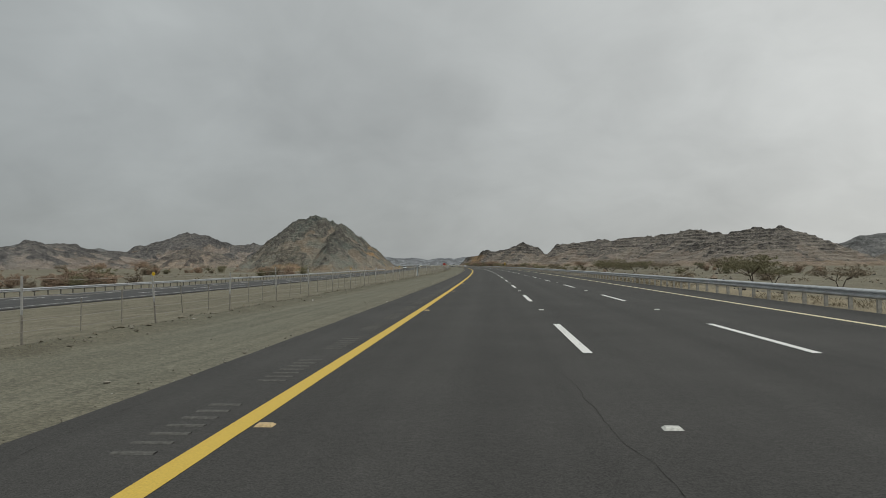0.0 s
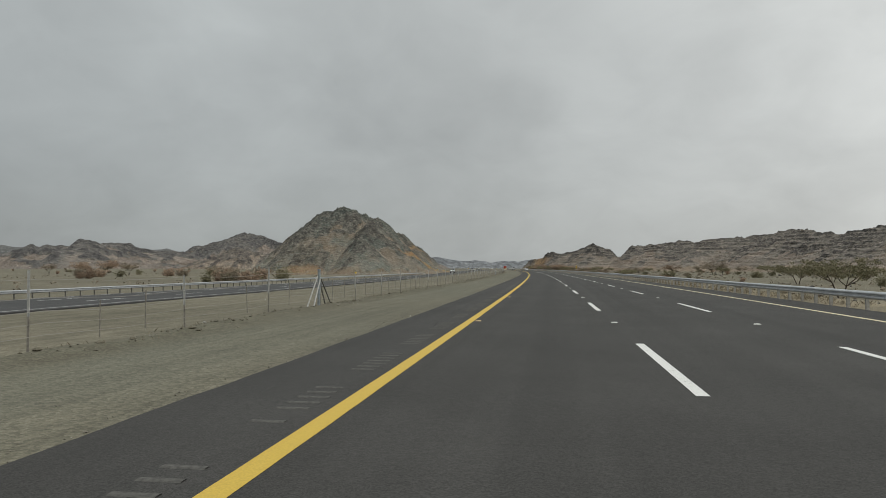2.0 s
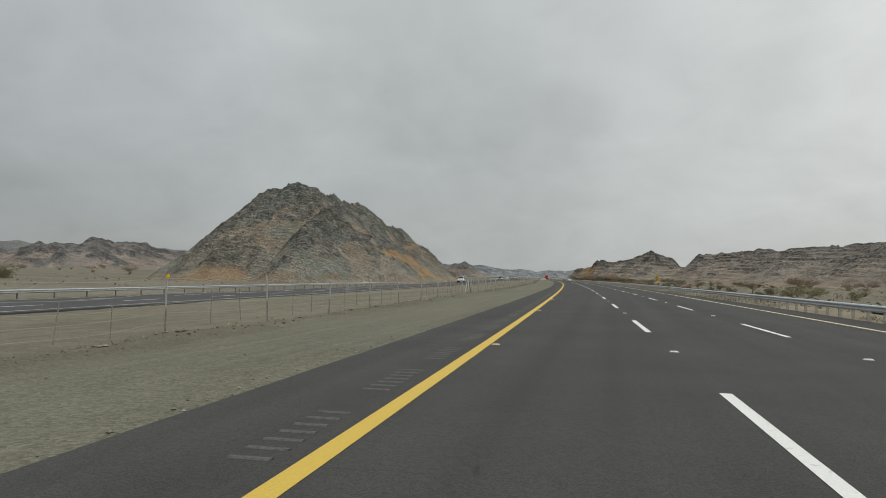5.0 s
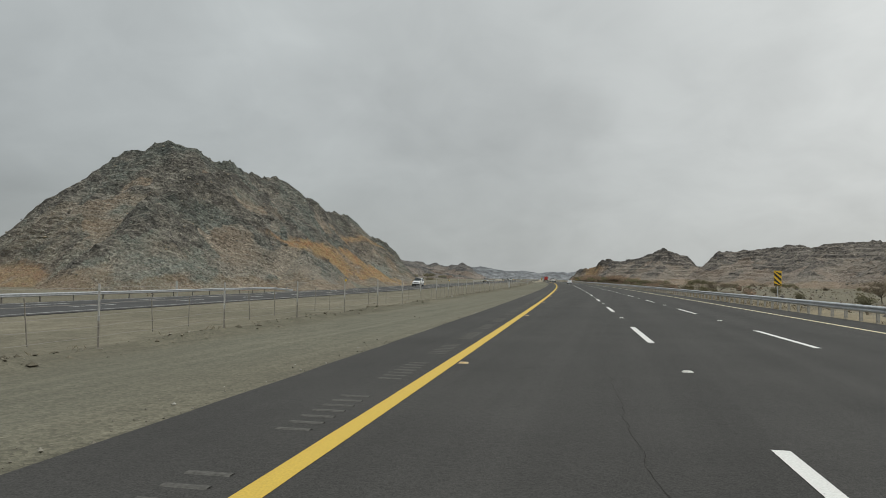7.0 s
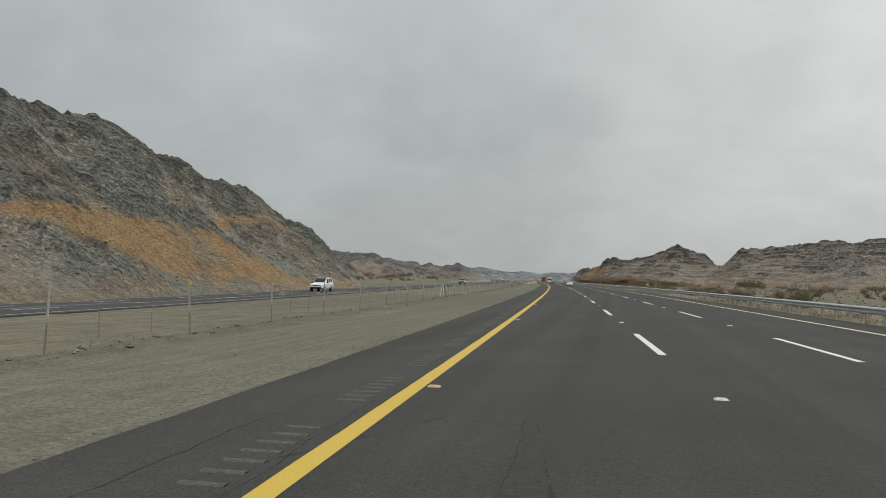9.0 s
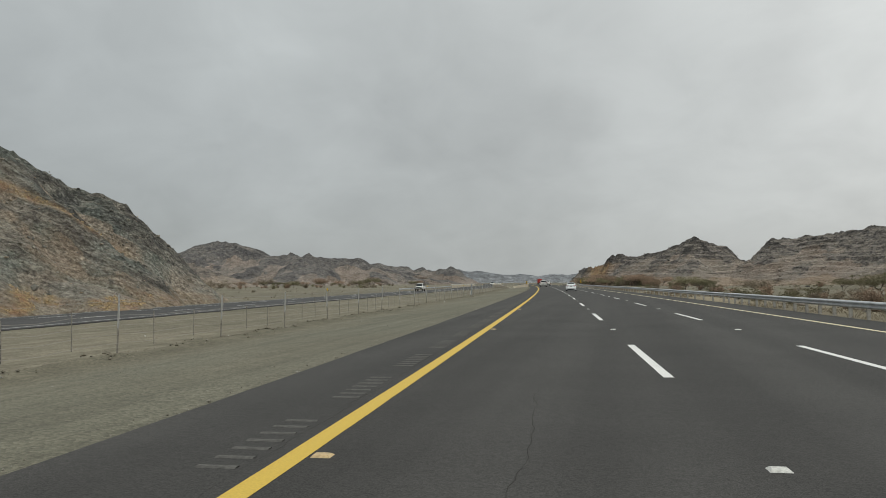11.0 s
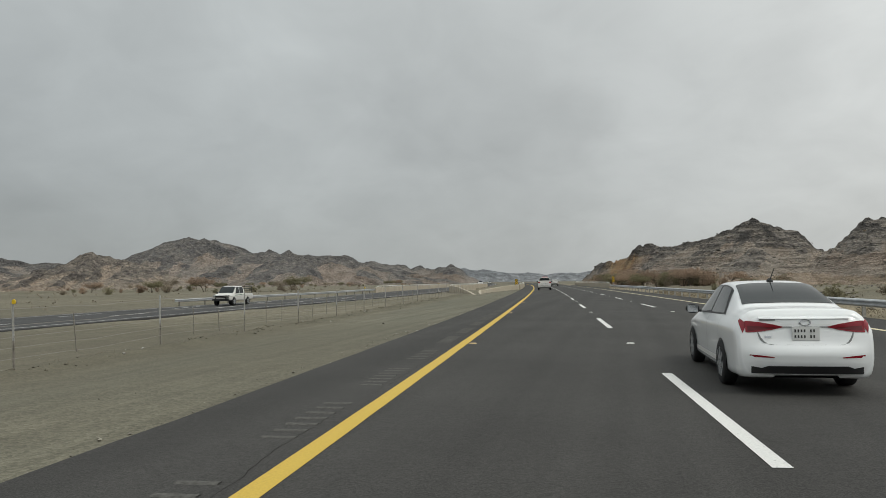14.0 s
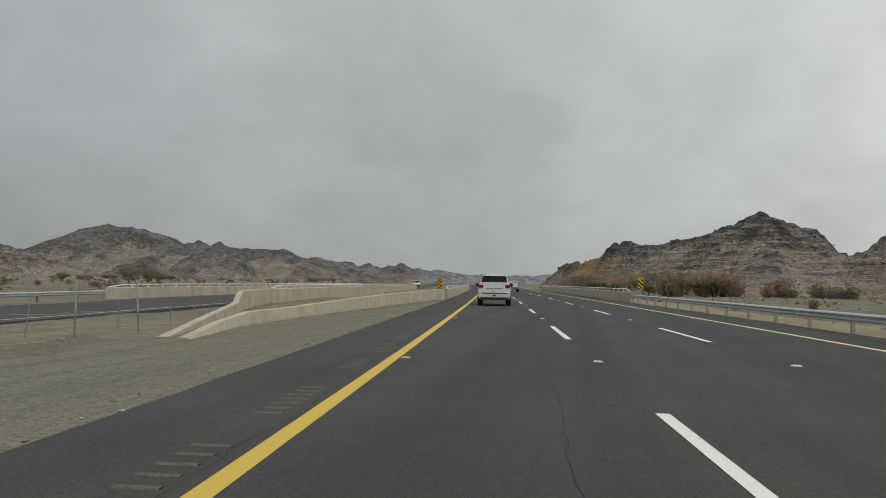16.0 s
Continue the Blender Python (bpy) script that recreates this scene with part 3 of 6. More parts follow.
def hill(name, material, spines, step, margin, label, rough=1.0, grain=12.0, strata=0.0, seed=0, foot=-2.0, tan=None, crag=0.0, stretch=1.0, flat=False, teal=None, rib=0.0, rib_wide=20.0, tilt=0.0, cap=1.2, bias=0.2):
    """A hill of spines: each a list of (x, y, z, slope); the surface falls from the spines and is broken by ridged noise."""
    pts = np.array([p[:3] for sp in spines for p in sp])
    x0, y0 = pts[:, :2].min(0) - margin
    x1, y1 = pts[:, :2].max(0) + margin
    xs, ys = np.arange(x0, x1, step), np.arange(y0, y1, step * stretch)
    X, Y = np.meshgrid(xs, ys, indexing="ij")
    wx = X + grain * 0.16 * fbm(X / grain * 0.9, Y / grain * 0.9, 4, seed + 40)
    wy = Y + grain * 0.16 * fbm(X / grain * 0.9 + 31, Y / grain * 0.9, 4, seed + 41)
    H = np.full(X.shape, -1e9)
    run = 0.0
    for sp in spines:
        for (ax, ay, az, ak), (bx, by, bz, bk) in zip(sp[:-1], sp[1:]):
            ux, uy = bx - ax, by - ay
            t = np.clip(((wx - ax) * ux + (wy - ay) * uy) / (ux * ux + uy * uy + 1e-9), 0, 1)
            dist = np.hypot(wx - ax - t * ux, wy - ay - t * uy)
            top = az + (bz - az) * t
            k = ak + (bk - ak) * t
            if rib:
                u = run + t * math.hypot(ux, uy) + 0.45 * (wx - X) + 0.2 * dist * wave(X / 60, Y / 60, seed + 51)
                k = k * (1 + rib * np.clip(dist / 8, 0, 1) * (ridged(u / rib_wide, u * 0 + seed, 3, seed + 50) - 0.1))
                run += math.hypot(ux, uy)
            fall = k * dist
            h = top - fall + 0.0035 * fall * fall * (fall > 0) * min(1.0, 20.0 / max(az, bz, 1))
            H = np.maximum(H, np.where(fall < top * 1.6 + 6, h, top - fall))
    tall = np.clip((H + 1.5) / 9.0, 0.0, 1.0)
    H = H + rough * tall * (0.055 * grain * ridged(X / grain, Y / grain, 6, seed) - 0.02 * grain)
    # bare outcrops on the proud and high places, smoother scree between them
    stand = H - smoothed(np.maximum(H, foot), max(3, int(0.4 * grain / step)))
    stand = np.clip(stand / (float(np.std(stand[H > foot + 1.5])) + 1e-6), -2, 2)
    high = np.clip(H / max(H.max(), 1.0), 0, 1)
    out = cap * (high - 0.5) + 0.3 * stand + 0.5 * fbm(X / (grain * 0.6), Y / (grain * 0.6), 6, seed + 60, 0.6)
    out = np.clip((out + 0.12 + bias) / 0.4, 0, 1)
    if crag:
        c = ridged(X / (grain * 0.33), Y / (grain * 0.33), 4, seed + 7)
        step_rock = np.round(2.2 * fbm(X / (grain * 0.22), Y / (grain * 0.22), 3, seed + 9)) / 2.2
        H = H + crag * tall * out * (0.7 * np.maximum(0, c) + 0.9 * step_rock - 0.35)
    if strata:
        q = (H + tilt * Y) / strata + (0.35 if tilt else 0.6) * fbm(X / 30, Y / 30, 4, seed + 3)
        f = q - np.floor(q)
        g = f * f * (3 - 2 * f)
        if not tilt:
            g = g * g * (3 - 2 * g)
        H = H + strata * tall * (g - f) * (0.6 + 0.6 * wave(X / 14, Y / 14, seed + 8))
    # how far each place stands proud of its surroundings: bare crests, sand-filled gullies
    reach = max(2, int(0.16 * grain / step))
    proud = H - smoothed(np.maximum(H, foot), reach)
    spread = float(np.std(proud[H > foot + 1.5])) + 1e-6
    proud = np.clip(0.5 + 0.25 * proud / spread, 0, 1)
    H = np.maximum(H, foot)
    n, m = X.shape
    keep = H > foot + 0.01
    ids = np.arange(n * m).reshape(n, m)
    q = np.stack([ids[:-1, :-1], ids[1:, :-1], ids[1:, 1:], ids[:-1, 1:]], -1).reshape(-1, 4)
    alive = keep.reshape(-1)[q].any(1)
    q = q[alive]
    used = np.unique(q)
    remap = np.zeros(n * m, int)
    remap[used] = np.arange(len(used))
    V = np.stack([X, Y, H], -1).reshape(-1, 3)[used]
    ob = mesh_object(name, V.tolist(), remap[q].tolist(), material, not flat)
    at = ob.data.attributes.new("tan", "FLOAT", "POINT")
    at.data.foreach_set("value", (np.clip(tan(V[:, 0], V[:, 1], V[:, 2]), 0, 1) if tan else np.zeros(len(V))).astype(np.float32))
    at = ob.data.attributes.new("outcrop", "FLOAT", "POINT")
    at.data.foreach_set("value", out.reshape(-1)[used].astype(np.float32))
    at = ob.data.attributes.new("crest", "FLOAT", "POINT")
    at.data.foreach_set("value", proud.reshape(-1)[used].astype(np.float32))
    if teal:
        at = ob.data.attributes.new("teal", "FLOAT", "POINT")
        at.data.foreach_set("value", teal(V[:, 0], V[:, 1], V[:, 2]).astype(np.float32))
    HILL_POINTS[name] = V
    return tagged(ob, label, "hill", kind="structure")


def streak(x, y, z, a, b, w):
    """A soft band from a to b, in plan, w metres wide, with a torn rim."""
    ux, uy = b[0] - a[0], b[1] - a[1]
    t = ((x - a[0]) * ux + (y - a[1]) * uy) / (ux * ux + uy * uy)
    d = np.hypot(x - a[0] - np.clip(t, 0, 1) * ux, y - a[1] - np.clip(t, 0, 1) * uy)
    d = d + 1.6 * fbm(x * 0.25, y * 0.25, 4, 77)
    return np.clip((w - d) / (0.5 * w) + 0.4, 0, 1)


BAND_Y = [333, 338, 341, 345, 352, 365, 373, 378, 383, 387, 391, 398, 405, 412]
BAND_HI = [9.6, 8.8, 8.3, 8.0, 8.2, 8.8, 8.8, 8.4, 6.9, 5.6, 3.4, 1.5, 0.6, 0.0]
BAND_LO = [9.0, 7.2, 5.9, 4.8, 3.0, 1.1, 0.3, 0.0, -0.2, -0.3, -0.6, -0.8, -1.0, -1.0]
CREST_Y, CREST_Z = [376, 382, 393, 405, 409, 413.5, 416, 424], [8.6, 8.4, 9.8, 11.8, 12.0, 10.8, 8.3, 5.4]


def tan_a(x, y, z):
    torn = 0.9 * fbm(x * 0.3, y * 0.3, 5, 33) + 0.5 * fbm(x * 1.1, y * 1.1, 2, 34)
    hi, lo = np.interp(y, BAND_Y, BAND_HI) + torn, np.interp(y, BAND_Y, BAND_LO) + 0.7 * torn
    v = np.clip((hi - z) / 0.8, 0, 1) * np.clip((z - lo) / 0.8, 0, 1) * (x > -76) * np.clip((y - 332) / 4, 0, 1) * (y < 418)
    v = v * np.clip(1.25 - 1.1 * np.clip(fbm(x * 0.16, y * 0.16, 4, 35), 0, 1), 0.25, 1)
    rim = np.clip(1.3 - np.abs(z - np.interp(y, CREST_Y, CREST_Z) + 0.5 * torn) / 0.9, 0, 1) * (x > -76) * np.clip((y - 384) / 5, 0, 1) * np.clip((426 - y) / 5, 0, 1)
    v = np.maximum(v, 0.65 * rim)
    v = np.maximum(v, 0.65 * streak(x, y, z, (-100, 309), (-87, 312), 3.0))
    patchy = np.clip(1.5 * fbm(x * 0.09, y * 0.09, 5, 31), 0, 1)
    return np.maximum(v, np.maximum(0.1 * patchy * (z < 15), 0.22 * (z < 0.9 + 1.2 * fbm(x * 0.2, y * 0.2, 3, 5))))


def teal_a(x, y, z):
    lo = np.interp(y, BAND_Y, BAND_LO) - 0.3 + 0.7 * fbm(x * 0.2, y * 0.2, 4, 37)
    return 0.5 * np.clip((lo - z) / 0.8, 0, 1) * np.clip((y - 355) / 8, 0, 1) * np.clip((391 - y) / 8, 0, 1) * (x > -72)


hill("crag_hill", M_ROCK_A, [
    [(-124.9, 363.1, 6.5, .8), (-104.4, 341.6, 16.2, .85), (-92.4, 340.1, 23.8, .95), (-86.4, 342.1, 25.4, 1.0), (-83.4, 343.6, 25.7, 1.0), (-78.6, 355.3, 23.8, 1.0), (-80.0, 375.8, 23.4, 1.05), (-79.1, 394.3, 20.8, 1.0), (-75.5, 406.0, 18.8, 1.0), (-73.2, 413.8, 17.3, 1.1), (-72.2, 423.6, 13.6, 1.2), (-70.8, 430.8, 10.9, 1.15), (-64.4, 440.2, 1.8, 1.0)],
    [(-83.4, 343.6, 26.0, 1.0), (-74.7, 349.4, 20.5, 1.0), (-71.7, 334.8, 19.0, 1.0), (-71.6, 317.2, 10.2, .8), (-74.2, 307.4, 3.9, .7)],
    [(-85.9, 342.6, 24.4, 1.0), (-90.8, 331.8, 17.1, .9), (-95.6, 318.2, 5.9, .8)],
    [(-72.2, 336.7, 16.6, 1.0), (-59.0, 343.6, 6.8, .7), (-50.8, 331.8, 2.4, .5)],
    [(-80.0, 375.8, 19.5, 1.0), (-66.4, 378.7, 6.4, .7), (-55.6, 376.7, 1.5, .5)],
    [(-75.2, 400.2, 14.6, 1.0), (-68.3, 401.1, 9.8, .9), (-56.6, 409.9, 2.0, .6)],
], 0.52, 34, "steep craggy rock hill with dry golden grass streaks", rough=1.0, grain=13, seed=1, tan=tan_a, teal=teal_a, crag=0.55, flat=True, strata=1.5, tilt=0.5, cap=0.6, bias=0.2)


def tan_r(x, y, z):
    v = streak(x, y, z, (-22, 812), (-15, 785), 6.5) * np.clip(0.75 + 0.6 * fbm(x * 0.2, z * 0.3, 3, 44), 0, 1)
    v = v * np.clip((12.5 - z) / 1.5, 0, 1) * (x < -8)
    return np.maximum(v * 0.9, 0.25 * (z < 2.2 + 1.2 * fbm(x * 0.1, y * 0.1, 3, 6)))


hill("layered_hill", M_ROCK_R, [
    [(-24, 826, 10.6, 1.0), (-17, 802, 11.5, 1.0), (-13, 789, 12.8, 1.2), (-10.5, 784, 17.1, 1.7), (-4, 790, 17.7, 1.1), (6, 770, 15.5, .7), (14, 762, 15.8, .7), (22, 757, 21.0, .8), (27, 753, 24.0, .85), (31, 750, 25.5, .85), (35, 746, 23.6, .85), (38, 745, 22.4, .85), (43, 746, 20.4, .9), (50, 748, 15.8, 1.0), (54, 750, 12.2, .7), (58, 748, 11.6, .7), (63, 738, 13.2, .8), (66, 733, 16.8, .8), (70, 727, 21.2, .8), (82, 735, 23.4, .65), (120, 695, 25.0, .55), (154, 712, 27.4, .5), (172, 656, 29.2, .5), (165, 588, 28.0, .55), (174, 535, 22.4, .5), (182, 482, 24.6, .55), (186, 471, 24.6, .55), (203, 468, 20.0, .5), (214, 452, 10.4, .5)],
    [(-16, 834, 10.4, .9), (-9, 812, 11.3, .9), (-4, 795, 14.0, .9)],
    [(-24, 826, 10.6, 1.0), (-32, 880, 7.6, 1.0), (-32, 950, 5, 1.0)],
    [(31, 750, 20.0, .7), (28, 726, 11, .5), (22, 702, 4, .4)],
    [(120, 695, 21, .5), (109, 660, 12, .45), (100, 625, 4, .35)],
    [(165, 588, 25, .5), (138, 586, 11, .45), (118, 576, 4, .35)],
    [(182, 482, 23, .5), (160, 495, 10, .45), (138, 500, 3, .35)],
], 1.1, 60, "long dark layered rock hill with ledges", rough=0.8, grain=20, strata=2.4, seed=5, tan=tan_r, crag=0.6, flat=True, cap=1.8, bias=0.35)

hill("side_hill", M_ROCK_R, [[(262, 470, 10, .5), (300, 430, 14, .5), (330, 380, 20, .5), (350, 320, 26, .5)]], 3.0, 60, "dark rock hill at the plain's edge", rough=1.0, grain=22, seed=8, strata=2.5)
hill("far_side_hill", M_ROCK_L, [[(380, 780, 26, .4), (440, 760, 34, .4), (520, 700, 34, .4), (600, 620, 40, .4)]], 6.0, 90, "rock hill behind the plain with haze put into its colour", rough=1.0, grain=50, seed=9)

hill("brown_ridge", M_ROCK_D, [
    [(-640, 1165, 14, .45), (-600, 1170, 28, .45), (-560, 1185, 45, .5), (-538, 1195, 54.5, .5), (-521, 1198, 56.2, .5), (-497, 1200, 50, .5), (-450, 1200, 40.5, .5), (-405, 1195, 37.5, .5), (-366, 1190, 34.7, .5), (-345, 1230, 33, .5), (-340, 1275, 31, .5), (-310, 1270, 25, .5), (-285, 1257, 18.5, .45), (-262, 1262, 11, .4), (-245, 1275, 4, .4)],
    [(-521, 1198, 56, .5), (-510, 1155, 30, .45), (-498, 1110, 8, .4)],
    [(-366, 1190, 35, .5), (-372, 1148, 18, .45), (-378, 1110, 5, .4)],
    [(-450, 1200, 40, .5), (-448, 1150, 19, .45), (-452, 1105, 5, .4)],
], 1.7, 90, "long brown eroded rock ridge", rough=1.35, grain=56, seed=12, rib=0.5, rib_wide=34, crag=0.9, flat=True)
hill("small_brown_hill", M_ROCK_S, [[(-455, 890, 4, .4), (-410, 885, 18.0, .45), (-385, 882, 27.4, .58), (-362, 885, 18.5, .45), (-320, 890, 6.5, .35)], [(-385, 882, 25, .55), (-372, 842, 5, .4)]], 1.3, 44, "small conical brown rock hill", rough=1.5, grain=24, seed=14, rib=0.46, rib_wide=18, crag=0.9, flat=True)
hill("left_hill", M_ROCK_D, [[(-730, 905, 27, .4), (-672, 922, 33.5, .4), (-654, 950, 37, .4), (-654, 1004, 40.3, .4), (-614, 1037, 29, .4), (-576, 1056, 23, .4), (-537, 1075, 13, .4)], [(-662, 940, 29, .4), (-585, 902, 8, .35)]], 2.8, 90, "brown eroded rock hill", rough=1.6, grain=55, seed=16, rib=0.46, rib_wide=40, crag=1.6, flat=True)
hill("middle_hill", M_ROCK_D, [[(-730, 1365, 29, .4), (-660, 1365, 50, .45), (-609, 1363, 65.5, .5), (-577, 1375, 58, .45), (-520, 1385, 41, .45), (-470, 1430, 39.5, .45), (-418, 1520, 38.5, .45), (-390, 1560, 28, .4), (-364, 1601, 21.5, .4), (-310, 1570, 20, .4), (-290, 1540, 22, .4), (-279, 1545, 23.5, .4), (-255, 1550, 13, .4)]], 3.6, 110, "brown rock ridge across the plain", rough=1.6, grain=75, seed=18, rib=0.46, rib_wide=50, crag=2.0, flat=True)
hill("dusty_hill", M_ROCK_L, [[(-2170, 2360, 85, .4), (-1795, 2457, 76, .4), (-1512, 2558, 79, .4), (-1276, 2608, 66, .4), (-1115, 2740, 76, .4), (-850, 2835, 57, .4), (-660, 2835, 38, .4)]], 24.0, 240, "far rock ridge with haze put into its colour", rough=1.2, grain=200, seed=20, rib=0.3, rib_wide=130)
hill("distant_range", M_ROCK_FAR, [[(-1190, 3315, 26, .3), (-850, 3400, 45, .3), (-663, 3417, 52, .3), (-544, 3442, 42, .3), (-442, 3485, 46, .3), (-323, 3527, 33, .3), (-170, 3527, 43, .3), (-51, 3570, 38, .3), (102, 3612, 31, .3), (255, 3655, 26, .3)]], 26.0, 200, "distant mountain range coloured pale for haze", rough=1.2, grain=150, seed=22, rib=0.25, rib_wide=120)

# ---- road furniture ----
M_STEEL = Stuff("galvanised_steel", 0.5, 0.45)
M_STEEL.color(M_STEEL.ramp(M_STEEL.noise(3.0, 5), (0.3, (0.4, 0.41, 0.42)), (0.7, (0.55, 0.56, 0.57))))
M_STEEL = M_STEEL.m
M_RUST = plain("rusty_post_steel", (0.27, 0.245, 0.21), 0.8, 0.2, 0.4, 0.35, 18)
M_PALE_POST = plain("weathered_grey_post", (0.42, 0.41, 0.39), 0.7, 0.1, 0.4, 0.25, 14)
M_WIRE = plain("weathered_fence_wire", (0.27, 0.25, 0.22), 0.7, 0.4, 0.4)
M_AMBER = plain("amber_reflector", (0.75, 0.5, 0.03), 0.3)
M_STUD = plain("worn_road_stud_white", (0.55, 0.54, 0.5), 0.5, 0, 0.5, 0.3, 40)
M_STUD_Y = plain("worn_road_stud_amber", (0.5, 0.36, 0.18), 0.5, 0, 0.5, 0.3, 40)
M_RUMBLE = plain("dusty_groove_edge", (0.092, 0.088, 0.08), 0.9, 0, 0.3, 0.35, 25)


def concrete_stuff():
    s = Stuff("weathered_concrete", 0.9, 0, 0.3)
    c = s.ramp(s.noise(0.8, 6, 0.65), (0.3, (0.375, 0.325, 0.25)), (0.7, (0.5, 0.445, 0.35)))
    c = s.mix(c, s.ramp(s.noise(18, 4, 0.7), (0.3, 0.85), (0.7, 1.08)), 1.0, "MULTIPLY")
    c = s.mix(c, s.ramp(s.noise(1.0, 4, 0.6, (1.2, 1.2, 0.3)), (0.35, 0.92), (0.6, 1.03)), 0.8, "MULTIPLY")
    s.color(c)
    s.bump(s.noise(25, 4), 0.2, 0.01)
    return s.m


M_CONCRETE = concrete_stuff()
M_WHITE_PIPE = plain("white_painted_pipe", (0.66, 0.65, 0.62), 0.5, 0, 0.5, 0.12, 6)
M_SIGN_Y = plain("yellow_sign_sheet", (0.72, 0.46, 0.03), 0.4)
M_SIGN_K = plain("black_sign_band", (0.02, 0.02, 0.02), 0.4)
M_SIGN_B = plain("grey_sign_back", (0.5, 0.5, 0.49), 0.5, 0.4)

M_BLUE_POST = plain("faded_blue_grey_post", (0.26, 0.29, 0.3), 0.7, 0.1, 0.4, 0.25, 10)
M_GREY_POST = plain("dusty_galvanised_post", (0.36, 0.345, 0.315), 0.75, 0.15, 0.4, 0.25, 12)
M_RAIL_POST = plain("dull_weathered_post", (0.17, 0.16, 0.143), 0.75, 0.3, 0.4, 0.3, 12)
W_BEAM = [(0.0, 0.31), (-0.045, 0.285), (-0.075, 0.25), (-0.075, 0.215), (-0.006, 0.172), (-0.006, 0.138), (-0.075, 0.095), (-0.075, 0.06), (-0.045, 0.025), (0.0, 0.0), (0.004, 0.004), (-0.036, 0.03), (-0.066, 0.064), (-0.066, 0.092), (0.002, 0.136), (0.002, 0.174), (-0.066, 0.218), (-0.066, 0.247), (-0.04, 0.28), (0.004, 0.306)]


def post_mesh(name, height, depth, width, material):
    bm = bmesh.new()
    box(bm, -0.004, 0.004, -width / 2, width / 2, -0.4, height)
    box(bm, 0.004, depth, -width / 2, -width / 2 + 0.007, -0.4, height)
    box(bm, 0.004, depth, width / 2 - 0.007, width / 2, -0.4, height)
    me = bpy.data.meshes.new(name)
    bm.to_mesh(me)
    bm.free()
    me.materials.append(material)
    return me


RAIL_POST = post_mesh("rail_post", 0.6, 0.11, 0.07, M_GREY_POST)
FAR_POST = post_mesh("far_rail_post", 0.6, 0.085, 0.065, M_RAIL_POST)
RAIL_BLOCK = bpy.data.meshes.new("spacer_block")
_bm = bmesh.new()
box(_bm, -0.065, -0.002, -0.05, 0.05, 0.42, 0.6)
_bm.to_mesh(RAIL_BLOCK)
_bm.free()
RAIL_BLOCK.materials.append(M_STEEL)


def guardrail(name, label, s0, s1, x_of, z_of, side, spacing, ends=(False, False), step=4.0):
    """A W-beam on posts; side +1: the traffic runs to its left."""
    rail = tagged(new(name), label, "guardrail")
    ss = list(np.arange(s0, s1, step)) + [s1]
    prof = [(px * side, -0.005 + pz * 0.86) for px, pz in W_BEAM]
    if side < 0:
        prof = prof[::-1]
    st = []
    for s in ss:
        drop = 0.0
        if ends[0]:
            drop += max(0.0, 1 - (s - s0) / 8.0)
        if ends[1]:
            drop += max(0.0, 1 - (s1 - s) / 8.0)
        wob = 0.025 * noise.noise((s * 0.11, 3.0, 1.0)) + 0.012 * noise.noise((s * 0.6, 0, 4))
        st.append((s, x_of(s) - side * 0.07 + wob, z_of(s) + 0.385 - 0.38 * drop + 0.3 * wob, 1.0))
    sweep("beam", prof, st, M_STEEL, rail)
    for s in np.arange(s0 + 0.8, s1, spacing):
        for me, nm in ((RAIL_POST if side > 0 else FAR_POST, "post"), (RAIL_BLOCK, "spacer_block")):
            o = new(nm, me)
            o.parent = rail
            o.matrix_local = along(s, x_of(s), z_of(s) - 0.02) @ Matrix.Diagonal((side, 1, 1, 1)) @ Matrix.Rotation(0.03 * noise.noise((s, 1, 1)), 4, "Y")
    return rail


guardrail("guardrail", "galvanised steel guardrail on posts along the outer shoulder", -25.0, 110, lambda s: 12.65, lambda s: -0.03, 1, 1.525)
guardrail("guardrail", "galvanised steel guardrail on posts along the outer shoulder", 110.2, 330, lambda s: 12.72, lambda s: -0.03, 1, 1.525)
guardrail("guardrail", "galvanised steel guardrail on posts behind the outer shoulder", 330.2, 400, lambda s: 12.72, lambda s: -0.03, 1, 1.525)
guardrail("guardrail", "galvanised steel guardrail on wide-set posts leading to the bridge parapet", 400.2, 572, lambda s: float(np.interp(s, [400, 520, 572], [12.72, 12.55, 12.85])), lambda s: -0.03, 1, 3.024)
guardrail("guardrail", "galvanised steel guardrail beyond the opposite carriageway", -120, 166, lambda s: opp_x(s) - OPP_W - 0.35, lambda s: opp_z(s, OPP_W) + 0.0, -1, 1.85)
guardrail("guardrail", "galvanised steel guardrail with a sloped end beyond the opposite carriageway", 166.2, 318, lambda s: opp_x(s) - OPP_W - 0.35, lambda s: opp_z(s, OPP_W) + 0.0, -1, 3.55, (False, True))
guardrail("guardrail", "short steel guardrail leading to the opposite bridge parapet", 509, 563, lambda s: opp_x(s) - OPP_W - 0.35, lambda s: opp_z(s, OPP_W), -1, 3.8)

